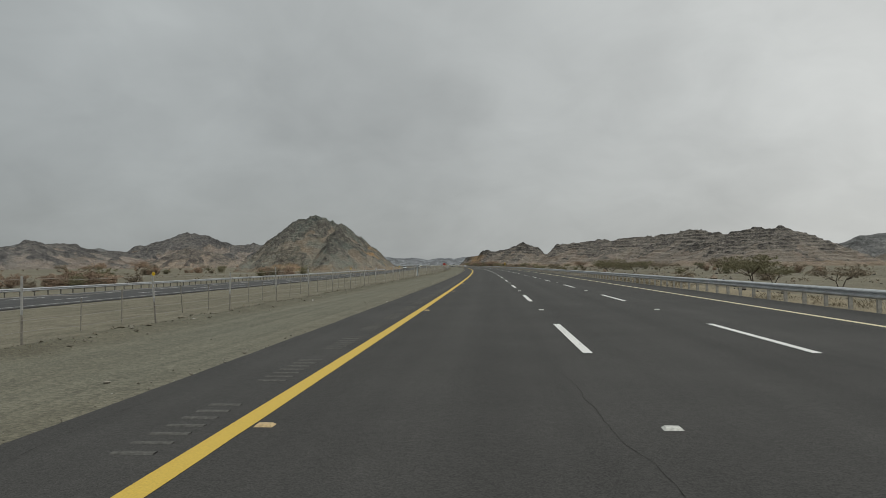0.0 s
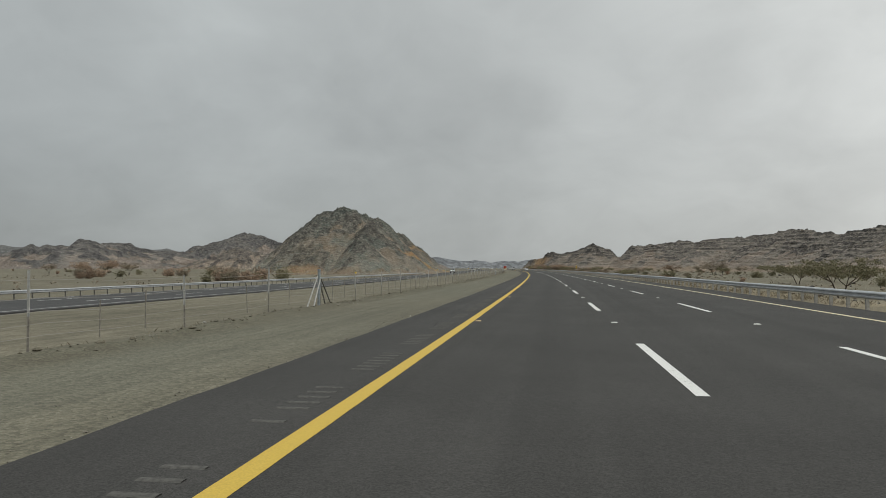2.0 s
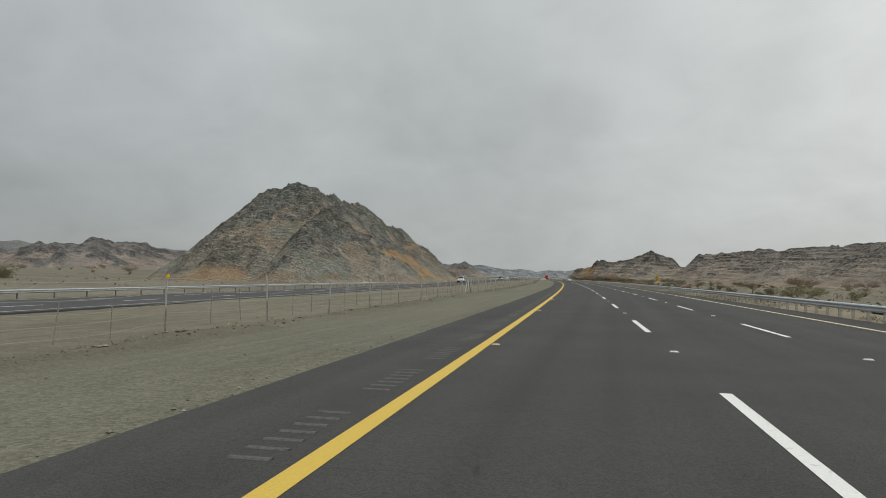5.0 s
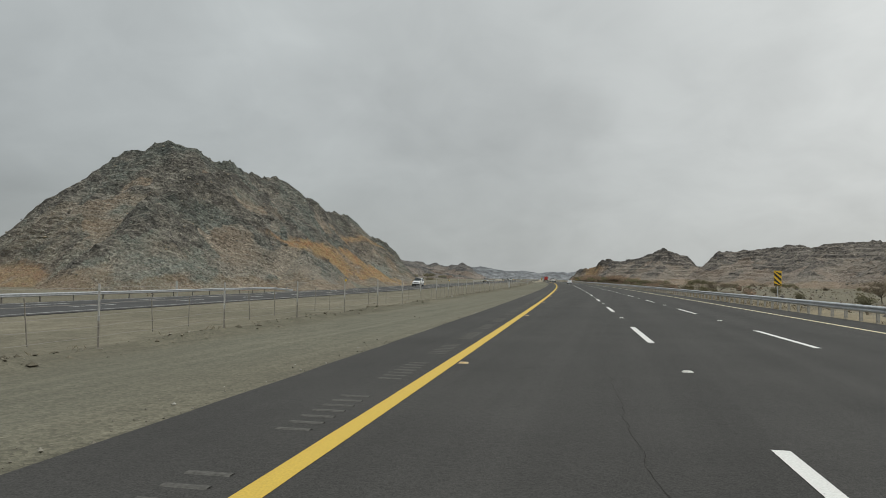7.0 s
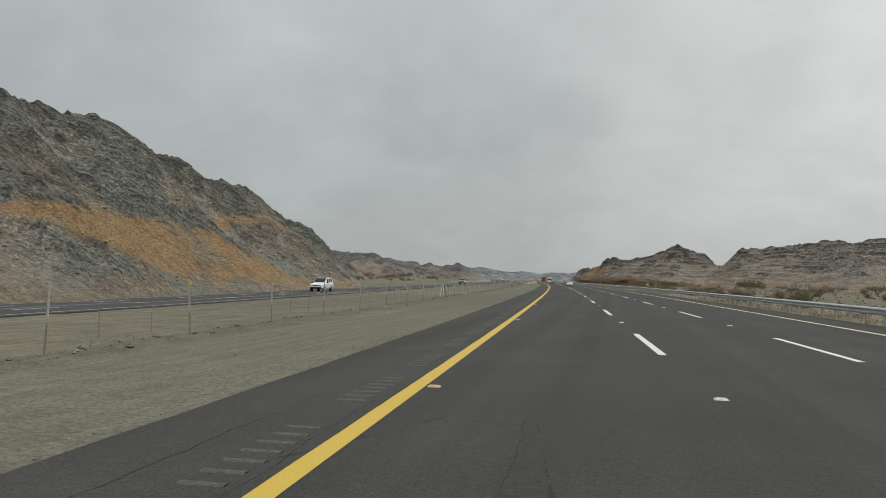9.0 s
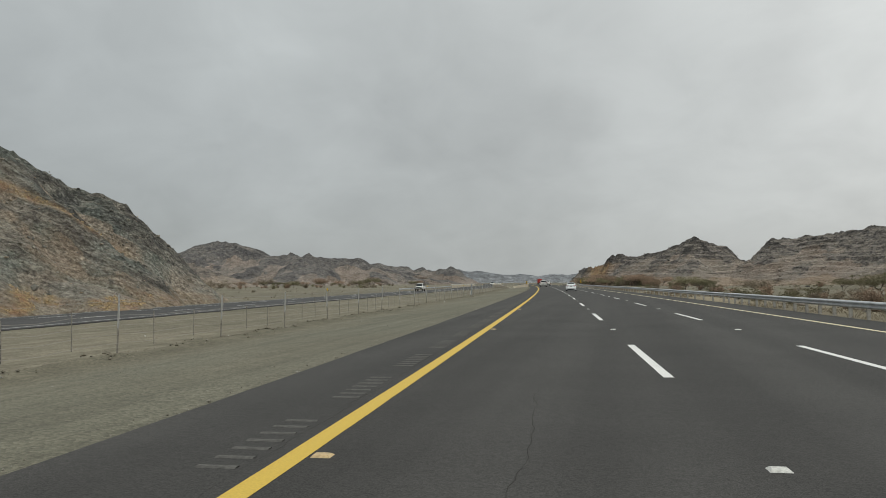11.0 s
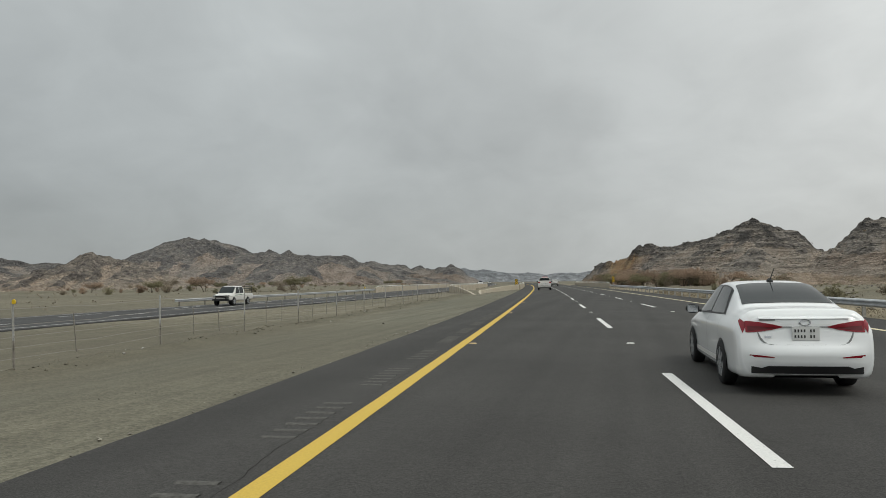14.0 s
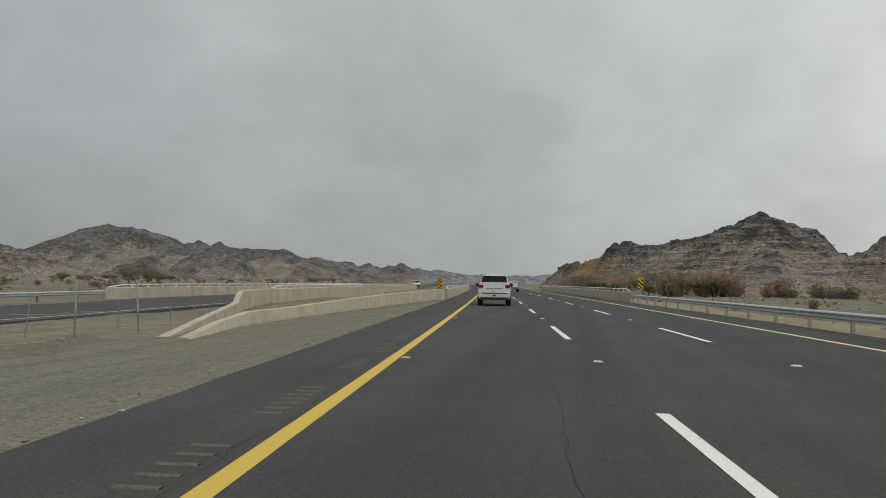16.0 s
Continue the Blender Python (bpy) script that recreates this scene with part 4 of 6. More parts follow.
# raised road studs
stud_bm = bmesh.new()
box(stud_bm, -0.055, 0.055, -0.05, 0.05, 0, 0.02)
for v in stud_bm.verts:
    if v.co.z > 0.01:
        v.co.x *= 0.72
        v.co.y *= 0.6
STUD = bpy.data.meshes.new("road_stud")
stud_bm.to_mesh(STUD)
stud_bm.free()
STUD.materials.append(M_STUD)
STUD_Y = STUD.copy()
STUD_Y.materials[0] = M_STUD_Y
for k in range(-1, 45):
    s = DASH0 + DASH_STEP * k + DASH_LEN + (DASH_STEP - DASH_LEN) / 2
    for x, me, lab in ((0.21, STUD_Y, "amber raised road stud beside the edge line"), (3.65, STUD, "white raised road stud between lane dashes"), (7.05, STUD, "white raised road stud between lane dashes")):
        o = new("road_stud", me)
        o.matrix_world = along(s, x, 0.0) @ Matrix.Diagonal((1.5, 1.3, 1, 1))
        tagged(o, lab, "road stud", "road studs")

# rumble bars in groups along the inner shoulder: shallow raised lips of dusty asphalt
rum_v, rum_f = [], []
for g in range(-4, 200):
    s0 = 1.75 + 3.27 * g
    for k in range(7):
        s = s0 + 0.3 * k
        xs = (-0.64 + 0.02 * noise.noise((s, 2, 2)), -0.31 + 0.03 * noise.noise((s, 5, 2)))
        b = len(rum_v)
        if noise.noise((s * 0.7, 9, 9)) < -0.45:
            continue
        for x in xs:
            rum_v += [P(s, x, 0.001), P(s + 0.02, x, 0.009), P(s + 0.07, x, 0.009), P(s + 0.09, x, 0.001)]
        for j in range(3):
            rum_f.append((b + j, b + j + 4, b + j + 5, b + j + 1))
rumble = mesh_object("rumble_bars", rum_v, rum_f, M_RUMBLE)
tagged(rumble, "worn dusty rumble bars pressed into the inner shoulder", "rumble strip", kind="stuff")

# ---- median fence ----
FENCE_S, FENCE_X = VERGE_S, VERGE_X


def fence_x(s):
    return float(np.interp(s, FENCE_S, FENCE_X))


def fence_z(s):
    return float(ground_z(s, fence_x(s)))


def angle_post(name, height, wide, material, z0):
    bm = bmesh.new()
    box(bm, -wide / 2, wide / 2, -0.005, 0.005, z0, height)
    box(bm, -wide / 2, -wide / 2 + 0.008, 0.005, wide * 0.8, z0, height)
    me = bpy.data.meshes.new(name)
    bm.to_mesh(me)
    bm.free()
    me.materials.append(material)
    return me


POST_LOW = angle_post("post", 0.5, 0.045, M_RUST, -0.3)
POST_HIGH = angle_post("post_top", 1.16, 0.046, M_PALE_POST, 0.5)
DROPPER = angle_post("dropper", 0.82, 0.022, M_RUST, 0.12)
disc_bm = bmesh.new()
bmesh.ops.create_cone(disc_bm, cap_ends=True, segments=14, radius1=0.042, radius2=0.042, depth=0.02, matrix=Matrix.Rotation(radians(90), 4, "X") @ Matrix.Identity(4))
bmesh.ops.translate(disc_bm, verts=disc_bm.verts, vec=(0.05, -0.03, 1.15))
DISC = bpy.data.meshes.new("reflector")
disc_bm.to_mesh(DISC)
disc_bm.free()
DISC.materials.append(M_AMBER)
fence = tagged(new("wire_fence"), "wire stock fence with slim steel posts and droppers along the median", "fence")
rng = random.Random(4)
post_s = [float(np.interp(k, [-4, 0, 21, 90, 99], [-8.6, 12.5, 122.2, 483.6, 530.3])) for k in range(-4, 100)] + [533.2]
for i, s in enumerate(post_s):
    x, z = fence_x(s), fence_z(s)
    lean = Matrix.Rotation(radians(rng.gauss(0, 1.8)), 4, "X") @ Matrix.Rotation(radians(rng.gauss(0, 1.6)), 4, "Y")
    m = along(s, x, z) @ lean @ Matrix.Diagonal((1, 1, rng.uniform(1.08, 1.2), 1))
    o = new("post", POST_LOW)
    o.parent, o.matrix_local = fence, m
    o2 = new("post_top", POST_HIGH)
    o2.parent, o2.matrix_local = fence, m
    if i % 5 == 0:
        r = new("reflector", DISC)
        r.parent, r.matrix_local = fence, m
    for k in (1, 2):
        if rng.random() < 0.86:
            sd = s + 5.24 * k / 3 + rng.uniform(-0.2, 0.2)
            d = new("dropper", DROPPER)
            d.parent = fence
            d.matrix_local = along(sd, fence_x(sd), fence_z(sd)) @ Matrix.Rotation(radians(rng.gauss(0, 3.5)), 4, "X") @ Matrix.Diagonal((1, 1, rng.uniform(0.98, 1.25), 1))
for hgt in (0.25, 0.46, 0.67, 0.9, 1.22):
    st = []
    for i, s in enumerate(np.arange(-8.8, 532, 1.004)):
        sag = 0.035 * math.sin(math.pi * ((s + 8.6) / 5.24 % 1.0)) * (1 + noise.noise((s * 0.2, hgt * 9, 0)))
        st.append((s, fence_x(s) + 0.035, fence_z(s) * 0.5 + float(ground_z(round((s + 8.6) / 5.24) * 5.24 - 8.6, fence_x(s))) * 0.5 + hgt - sag, 1.0))
    sweep("wire", [(0.0, 0.0045), (-0.004, -0.0025), (0.004, -0.0025)], st, M_WIRE, fence)


def brace_frame(s, label):
    x, z = fence_x(s), fence_z(s)
    t = thing("fence_brace", along(s, x - 0.05, z), label, "fence brace", "fence braces")
    bm = bmesh.new()
    rod(bm, (0, 0, -0.25), (0, 0, 1.36), 0.058, 10)
    rod(bm, (0, 0, 1.34), (0, 0, 1.4), 0.066, 10)
    part("post", bm, M_BLUE_POST, t)
    for way in (-1, 1):
        for dx, top in ((-0.1, 1.12), (0.16, 1.02)):
            bm = bmesh.new()
            rod(bm, (dx, way * 1.2, -0.15), (dx * 0.4, way * 0.05, top), 0.026, 7)
            part("strut", bm, M_PALE_POST if way < 0 else M_RAIL_POST, t)


for s in (90.85, 220.0, 346.2, 446.7):
    brace_frame(s, "pyramid brace of weathered steel pipes in the wire fence")

# ---- bridge ----
PARAPET = [(-0.14, -0.9), (-0.14, 0.8), (-0.11, 0.83), (0.11, 0.83), (0.14, 0.8), (0.16, 0.0), (0.16, -0.9)]


def wall_run(name, label, profile, stations, panel, joint=0.02, category="barrier"):
    """A concrete wall of separate cast panels along stations of (s, x, z, height)."""
    top = tagged(new(name), label, category)
    arr = np.array(stations)
    ss = np.arange(arr[0, 0], arr[-1, 0], panel)
    for a in ss:
        b = min(a + panel - joint, arr[-1, 0])
        if b - a < 0.3:
            continue
        cuts = np.linspace(a, b, 7)
        st = [(c, *[float(np.interp(c, arr[:, 0], arr[:, i])) for i in (1, 2, 3)]) for c in cuts]
        sweep("panel", profile, st, M_CONCRETE, top)
    return top


def pipe_rail(name, label, stations, spacing, height=0.2):
    top = tagged(new(name), label, "railing")
    arr = np.array(stations)
    f = lambda s, i: float(np.interp(s, arr[:, 0], arr[:, i]))
    ss = list(np.arange(arr[0, 0], arr[-1, 0], 2.0))
    ring = [(0.045 * math.cos(a), height + 0.045 * math.sin(a)) for a in np.linspace(0, 2 * math.pi, 9)[:-1]]
    st = [(s, f(s, 1), f(s, 2) - (0.18 if i == 0 else 0.0), 1.0) for i, s in enumerate(ss)]
    sweep("pipe", ring, st, M_WHITE_PIPE, top, True)
    bm = bmesh.new()
    box(bm, -0.03, 0.03, -0.05, 0.05, -0.02, height)
    box(bm, -0.07, 0.07, -0.08, 0.08, -0.02, 0.02)
    me = bpy.data.meshes.new("stanchion")
    bm.to_mesh(me)
    bm.free()
    me.materials.append(M_WHITE_PIPE)
    for s in np.arange(arr[0, 0] + 0.8, arr[-1, 0] - 1, spacing):
        o = new("stanchion", me)
        o.parent, o.matrix_local = top, along(s, f(s, 1), f(s, 2))
    return top


LOW_WALL = [(-0.17, -0.5), (-0.17, 0.0), (-0.13, 0.79), (-0.1, 0.82), (0.1, 0.82), (0.13, 0.79), (0.2, 0.0), (0.2, -0.5)]
BARRIER = [(531.0, -5.64, -0.13, 0.12), (534.2, -6.1, -0.06, 0.3), (537.1, -6.28, -0.02, 0.45), (540.7, -6.1, -0.01, 0.45), (546.9, -5.63, 0.0, 0.58), (558.3, -4.6, 0.0, 0.82), (578, -2.8, 0.0, 1.0)]
wall_run("approach_barrier", "weathered concrete barrier rising from a sloped nose beside the shoulder", LOW_WALL,
         BARRIER, 3.6)
wall_run("median_wall", "concrete wing wall climbing from the median to the opposite bridge", PARAPET,
         [(531.6, -6.45, -0.15, 0.1), (537.5, -7.7, -0.12, 0.42), (543, -8.9, -0.06, 0.6), (546, -9.9, 0.0, 0.85), (549, -10.9, 0.0, 1.0), (555, -12.25, 0.0, 1.0), (559, -12.8, 0.0, 1.0)], 3.0)
wall_run("opposite_parapet", "concrete parapet on the inner side of the opposite bridge", PARAPET, [(559, -12.8, 0.0, 1.0), (580, -13.2, 0.0, 1.0), (660, -13.3, 0.0, 1.0)], 9.0, category="parapet")
pipe_rail("parapet_railing", "white pipe railing on a concrete parapet", [(560, -12.85, 0.83), (580, -13.2, 0.83), (660, -13.3, 0.83)], 2.4)
wall_run("inner_parapet", "concrete bridge parapet beside the inner shoulder", PARAPET, [(578, -2.55, 0.0, 1.0), (655, -2.4, 0.0, 1.0)], 9.0, category="parapet")
pipe_rail("parapet_railing", "white pipe railing on a concrete parapet", [(578.5, -2.55, 0.83), (655, -2.4, 0.83)], 2.4)
wall_run("outer_parapet", "pale concrete bridge parapet beside the outer shoulder", PARAPET, [(572, 12.75, 0.0, 1.0), (600, 12.7, 0.0, 1.0), (662, 12.7, 0.0, 1.0)], 9.0, category="parapet")
pipe_rail("parapet_railing", "white pipe railing on a concrete parapet", [(572.5, 12.75, 0.83), (600, 12.7, 0.83), (662, 12.7, 0.83)], 2.4)
far_px = lambda s: opp_x(s) - OPP_W - 0.3
wall_run("far_parapet", "concrete parapet on the outer side of the opposite bridge", PARAPET, [(s, far_px(s), opp_z(s, OPP_W), 1.0) for s in (562, 572, 665)], 9.0, category="parapet")
pipe_rail("parapet_railing", "white pipe railing on a concrete parapet", [(s, far_px(s), opp_z(s, OPP_W) + 0.83) for s in (562.5, 572, 665)], 2.4)
DECK = [(-1, 0.0), (-1, -0.9), (1, -0.9), (1, 0.0)]
for nm, x0, x1, z, lab, sa, sb in (("bridge_deck", -2.68, 12.85, -0.36, "concrete bridge deck under the carriageway", 566, 664), ("opposite_bridge_deck", -25.2, -13.1, -0.55, "concrete bridge deck under the opposite carriageway", 562, 668)):
    w = (x1 - x0) / 2
    sweep_ob = sweep(nm, [(px * w, pz) for px, pz in DECK], [(s, (x0 + x1) / 2, z, 1.0) for s in np.arange(sa, sb + 1, 6)], M_CONCRETE)
    tagged(sweep_ob, lab, "bridge deck", kind="structure")


# ---- hazard markers and small signs ----
def hazard_marker(at, label, wide=0.5, tall=1.2, up=0.85, lean=0):
    t = thing("hazard_marker", at, label, "road sign", "striped hazard markers")
    bm = bmesh.new()
    rod(bm, (0, 0.03, -0.5), (0, 0.03, up + tall * 0.8), 0.03, 8)
    part("post", bm, M_STEEL, t)
    bm = bmesh.new()
    box(bm, -wide / 2, wide / 2, -0.004, 0.004, up, up + tall, 0.003)
    panel = part("panel", bm, M_SIGN_Y, t, "yellow sheet panel")
    # slanted black bands, clipped to the panel
    for k in range(-2, 7):
        z0 = up + k * 0.32
        pts = [(-wide / 2, z0), (wide / 2, z0 - lean * wide), (wide / 2, z0 - lean * wide + 0.16), (-wide / 2, z0 + 0.16)]
        pts = [(x, min(up + tall - 0.02, max(up + 0.02, z))) for x, z in pts]
        if abs(pts[0][1] - pts[3][1]) + abs(pts[1][1] - pts[2][1]) < 0.04:
            continue
        bm = bmesh.new()
        vs = [bm.verts.new((x * 0.96, y, z)) for y in (-0.0075, -0.0045) for x, z in pts]
        for f in ((0, 1, 2, 3), (7, 6, 5, 4), (0, 4, 5, 1), (1, 5, 6, 2), (2, 6, 7, 3), (3, 7, 4, 0)):
            try:
                bm.faces.new([vs[i] for i in f])
            except ValueError:
                pass
        bmesh.ops.remove_doubles(bm, verts=bm.verts, dist=0.0005)
        part("band", bm, M_SIGN_K, panel, "black slanted band")
    return t


hazard_marker(along(269.3, 13.8, -0.1), "yellow and black striped hazard marker behind the guardrail", 0.42, 0.9, 1.3, 0.9)
hazard_marker(along(571.2, 13.25, -0.1), "yellow and black striped hazard marker at the bridge end", 0.42, 0.98, 1.1, 0.9)
hazard_marker(along(577.2, -3.05, -0.1), "yellow and black striped hazard marker at the inner bridge parapet", 0.48, 1.1, 0.8, -0.9)
t = thing("small_sign", along(290.8, -37.6, float(ground_z(290.8, -37.6))), "small upright grey sign back on twin posts", "road sign")
bm = bmesh.new()
box(bm, -0.13, 0.13, -0.006, 0.006, 0.55, 1.65, 0.003)
part("panel", bm, M_SIGN_B, t)
for x in (-0.08, 0.08):
    bm = bmesh.new()
    rod(bm, (x, 0.03, -0.4), (x, 0.03, 1.6), 0.022, 8)
    part("post", bm, M_STEEL, t)

# ---- vehicles ----
M_CARWHITE = Stuff("white_car_paint", 0.22, 0.0, 0.5)
M_CARWHITE.b.inputs["Coat Weight"].default_value = 0.7
M_CARWHITE.color(M_CARWHITE.ramp(M_CARWHITE.noise(2.0, 3), (0.3, (0.81, 0.825, 0.825)), (0.7, (0.85, 0.86, 0.86))))
M_CARWHITE = M_CARWHITE.m
M_CARDUST = plain("dusty_white_car_paint", (0.66, 0.65, 0.62), 0.35, 0, 0.5, 0.06, 3)
M_GLASS = plain("dark_car_glass", (0.016, 0.021, 0.022), 0.05, 0, 0.22)
M_TYRE = plain("black_rubber", (0.022, 0.022, 0.023), 0.85, 0, 0.3, 0.2, 30)
M_RIM = plain("silver_alloy", (0.5, 0.51, 0.52), 0.35, 0.8, 0.5)
M_BLACK = plain("black_plastic_and_gap_shade", (0.018, 0.018, 0.019), 0.55)
M_SEAM = plain("dark_panel_gap", (0.2, 0.205, 0.205), 0.8)
M_RED = plain("red_lamp_lens", (0.24, 0.012, 0.022), 0.12, 0, 0.5)
M_RED_DARK = plain("dark_red_lamp_lens", (0.12, 0.008, 0.012), 0.15, 0, 0.6)
M_PLATE = plain("white_number_plate", (0.7, 0.7, 0.68), 0.45)
M_PLATE_INK = plain("plate_ink", (0.03, 0.03, 0.03), 0.5)
M_CHROME = plain("chrome_trim", (0.62, 0.63, 0.64), 0.15, 1.0)
M_LAMP = plain("clear_headlamp", (0.55, 0.57, 0.58), 0.1, 0.2, 0.7)
M_TRUCKRED = plain("faded_red_truck_paint", (0.42, 0.045, 0.035), 0.5, 0, 0.4, 0.15, 3)
M_GREEN = plain("green_stripe_paint", (0.03, 0.13, 0.07), 0.4)


def catmull(t, pts):
    """A smooth curve through rows of pts at t from 0 to len - 1."""
    n = len(pts)
    i = np.clip(np.floor(t).astype(int), 0, n - 2)
    f = (t - i)[:, None]
    p0, p1, p2, p3 = pts[np.maximum(i - 1, 0)], pts[i], pts[i + 1], pts[np.minimum(i + 2, n - 1)]
    m1, m2 = (p2 - p0) * 0.42, (p3 - p1) * 0.42
    return (2 * f**3 - 3 * f**2 + 1) * p1 + (f**3 - 2 * f**2 + f) * m1 + (-2 * f**3 + 3 * f**2) * p2 + (f**3 - f**2) * m2


class Shell:
    """A car's skin: stations of (y, sill z, sill w, mid z, mid w, belt z, belt w, roof z, roof w, top z)."""

    def __init__(self, rows):
        self.rows = np.array(rows, float)
        self.n = len(rows)

    def section(self, i):
        y, zs, ws, zm, wm, zb, wb, zr, wr, zt = i[:10]
        lean = i[10] if len(i) > 10 else 0.0
        half = [(ws * 0.55, zs), (ws, zs + 0.01), (wm * 0.985, zs + (zm - zs) * 0.45), (wm, zm), (wm * 0.985 + wb * 0.015, zm + (zb - zm) * 0.6), (wb, zb), (wb + (wr - wb) * 0.5 + 0.008, zb + (zr - zb) * 0.5), (wr, zr), (wr * 0.8, zr + (zt - zr) * 0.72), (wr * 0.4, zt - 0.004), (0, zt)]
        full = [(-x, z) for x, z in half] + [(x, z) for x, z in half[-2::-1]]
        return np.array([(x, y + lean * max(0.0, z - 0.62), z) for x, z in full])

    def surface(self, us, vs):
        """Points at station places us and section places vs (0 to 20)."""
        rows = catmull(np.asarray(us, float), self.rows)
        return np.array([catmull(np.asarray(vs, float), self.section(r)) for r in rows])

    def body(self, name, material, parent, du=5, dv=3, tail=None):
        us = np.linspace(0, self.n - 1, (self.n - 1) * du + 1)
        vs = np.linspace(0, 20, 20 * dv + 1)
        g = self.surface(us, vs)
        a, b = g.shape[:2]
        ids = np.arange(a * b).reshape(a, b)
        faces = np.stack([ids[:-1, :-1], ids[1:, :-1], ids[1:, 1:], ids[:-1, 1:]], -1).reshape(-1, 4).tolist()
        faces = [f[::-1] for f in faces]
        faces.append(tuple(ids[-1, ::-1]))
        verts = g.reshape(-1, 3).tolist()
        if tail:
            # a domed tail: columns run across between the two sides at each height
            half, cols = (b - 1) // 2, 16
            rows = []
            for j in range(half + 1):
                lft, rgt = g[0, j], g[0, b - 1 - j]
                row = [ids[0, j]]
                for k in range(1, cols):
                    q = k / cols
                    if j == half:
                        row.append(ids[0, j])
                        continue
                    p = lft + (rgt - lft) * q
                    verts.append((p[0], p[1] - tail(p[2]) * (1 - abs(2 * q - 1) ** 3.2), p[2]))
                    row.append(len(verts) - 1)
                rows.append(row + [ids[0, b - 1 - j]])
            for r0, r1 in zip(rows[:-1], rows[1:]):
                for k in range(cols):
                    f = [r0[k], r0[k + 1], r1[k + 1], r1[k]]
                    f = [v for i, v in enumerate(f) if v not in f[:i]]
                    if len(f) > 2:
                        faces.append(tuple(f))
        else:
            faces.append(tuple(ids[0, :]))
        faces += [(ids[i, 0], ids[i, -1], ids[i + 1, -1], ids[i + 1, 0]) for i in range(a - 1)]
        ob = mesh_object(name, verts, faces, material, True, parent)
        return ob

    def patch(self, name, u0, u1, v0, v1, material, parent, lift=0.006, shape=None, label="", nu=9, nv=9):
        """A thin panel that follows the skin; shape(a, b) bends its outline: a and b from 0 to 1 give new u, v."""
        A, B = np.meshgrid(np.linspace(0, 1, nu), np.linspace(0, 1, nv), indexing="ij")
        if shape:
            A, B = shape(A, B)
        U, V = u0 + (u1 - u0) * A, v0 + (v1 - v0) * B
        pts = []
        for u, v in zip(U.ravel(), V.ravel()):
            e = 0.02
            r = self.surface([max(0, u - e), u, min(self.n - 1, u + e)], [max(0, v - e), v, min(20, v + e)])
            p, tu, tv = r[1, 1], r[2, 1] - r[0, 1], r[1, 2] - r[1, 0]
            nrm = np.cross(tv, tu)
            ln = np.linalg.norm(nrm)
            nrm = nrm / ln if ln > 1e-9 else np.array([0, 0, 1.0])
            if nrm[0] * p[0] + nrm[2] * (p[2] - 0.6) < 0:
                nrm = -nrm
            pts.append(p + nrm * lift)
        ids = np.arange(nu * nv).reshape(nu, nv)
        faces = np.stack([ids[:-1, :-1], ids[1:, :-1], ids[1:, 1:], ids[:-1, 1:]], -1).reshape(-1, 4).tolist()
        ob = mesh_object(name, np.array(pts).tolist(), [f[::-1] for f in faces], material, True, parent)
        if label:
            ob["label"] = label
        return ob


def lathe(bm, prof, segments=28):
    """Spin (radius, x) pairs about the x axis."""
    rings = []
    for r, x in prof:
        rings.append([bm.verts.new((x, r * math.cos(2 * math.pi * k / segments), r * math.sin(2 * math.pi * k / segments))) for k in range(segments)])
    for a, b in zip(rings[:-1], rings[1:]):
        for k in range(segments):
            bm.faces.new((a[k], a[(k + 1) % segments], b[(k + 1) % segments], b[k]))
    return rings


def wheel(car, x, y, radius, width, side, spokes=7):
    bm = bmesh.new()
    w = width / 2
    lathe(bm, [(radius * 0.62, -w), (radius * 0.9, -w), (radius * 0.98, -w * 0.8), (radius, -w * 0.4), (radius, w * 0.4), (radius * 0.98, w * 0.8), (radius * 0.9, w), (radius * 0.66, w), (radius * 0.62, w * 0.7)])
    tyre = part("wheel", bm, M_TYRE, car, "", True)
    tyre.location = (x, y, radius)
    bm = bmesh.new()
    f = side
    lathe(bm, [(0.001, f * w * 0.92), (radius * 0.14, f * w * 0.94), (radius * 0.16, f * w * 0.84), (radius * 0.62, f * w * 0.8), (radius * 0.66, f * w * 0.98), (radius * 0.72, f * w * 1.0), (radius * 0.73, f * w * 0.8)])
    for k in range(spokes):
        a = 2 * math.pi * k / spokes
        r = bmesh.ops.create_cube(bm, size=1)
        m = Matrix.Rotation(a, 4, "X") @ Matrix.Translation((f * w * 0.92, 0, radius * 0.4)) @ Matrix.Diagonal((0.02, radius * 0.17, radius * 0.54, 1))
        bmesh.ops.transform(bm, matrix=m, verts=r["verts"])
    rim = part("rim", bm, M_RIM, tyre, "silver spoked rim")
    # Flat black ring on the closed rim paints in the shaded openings between spokes.
    bm = bmesh.new()
    lathe(bm, [(radius * 0.17, f * w * 0.855), (radius * 0.6, f * w * 0.815)])
    part("spoke_gap_shade", bm, M_BLACK, tyre)
    return tyre


# Black ring on the uncut body stands in for shade in the wheel gap.
def arch(car, x, y, radius, side):
    bm = bmesh.new()
    rings = []
    for r, dx in ((radius * 0.97, 0.0), (radius * 1.02, 0.0), (radius * 1.055, 0.0)):
        rings.append([bm.verts.new((x + dx * side, y + max(r, 0.001) * math.cos(a), radius * 1.02 + max(r, 0.001) * math.sin(a))) for a in np.linspace(-0.28, math.pi + 0.28, 25)])
    for a, b in zip(rings[:-1], rings[1:]):
        for k in range(24):
            bm.faces.new((a[k], a[k + 1], b[k + 1], b[k]))
    return part("wheel_gap_shade", bm, M_BLACK, car, "black ring in place of the shaded wheel gap")


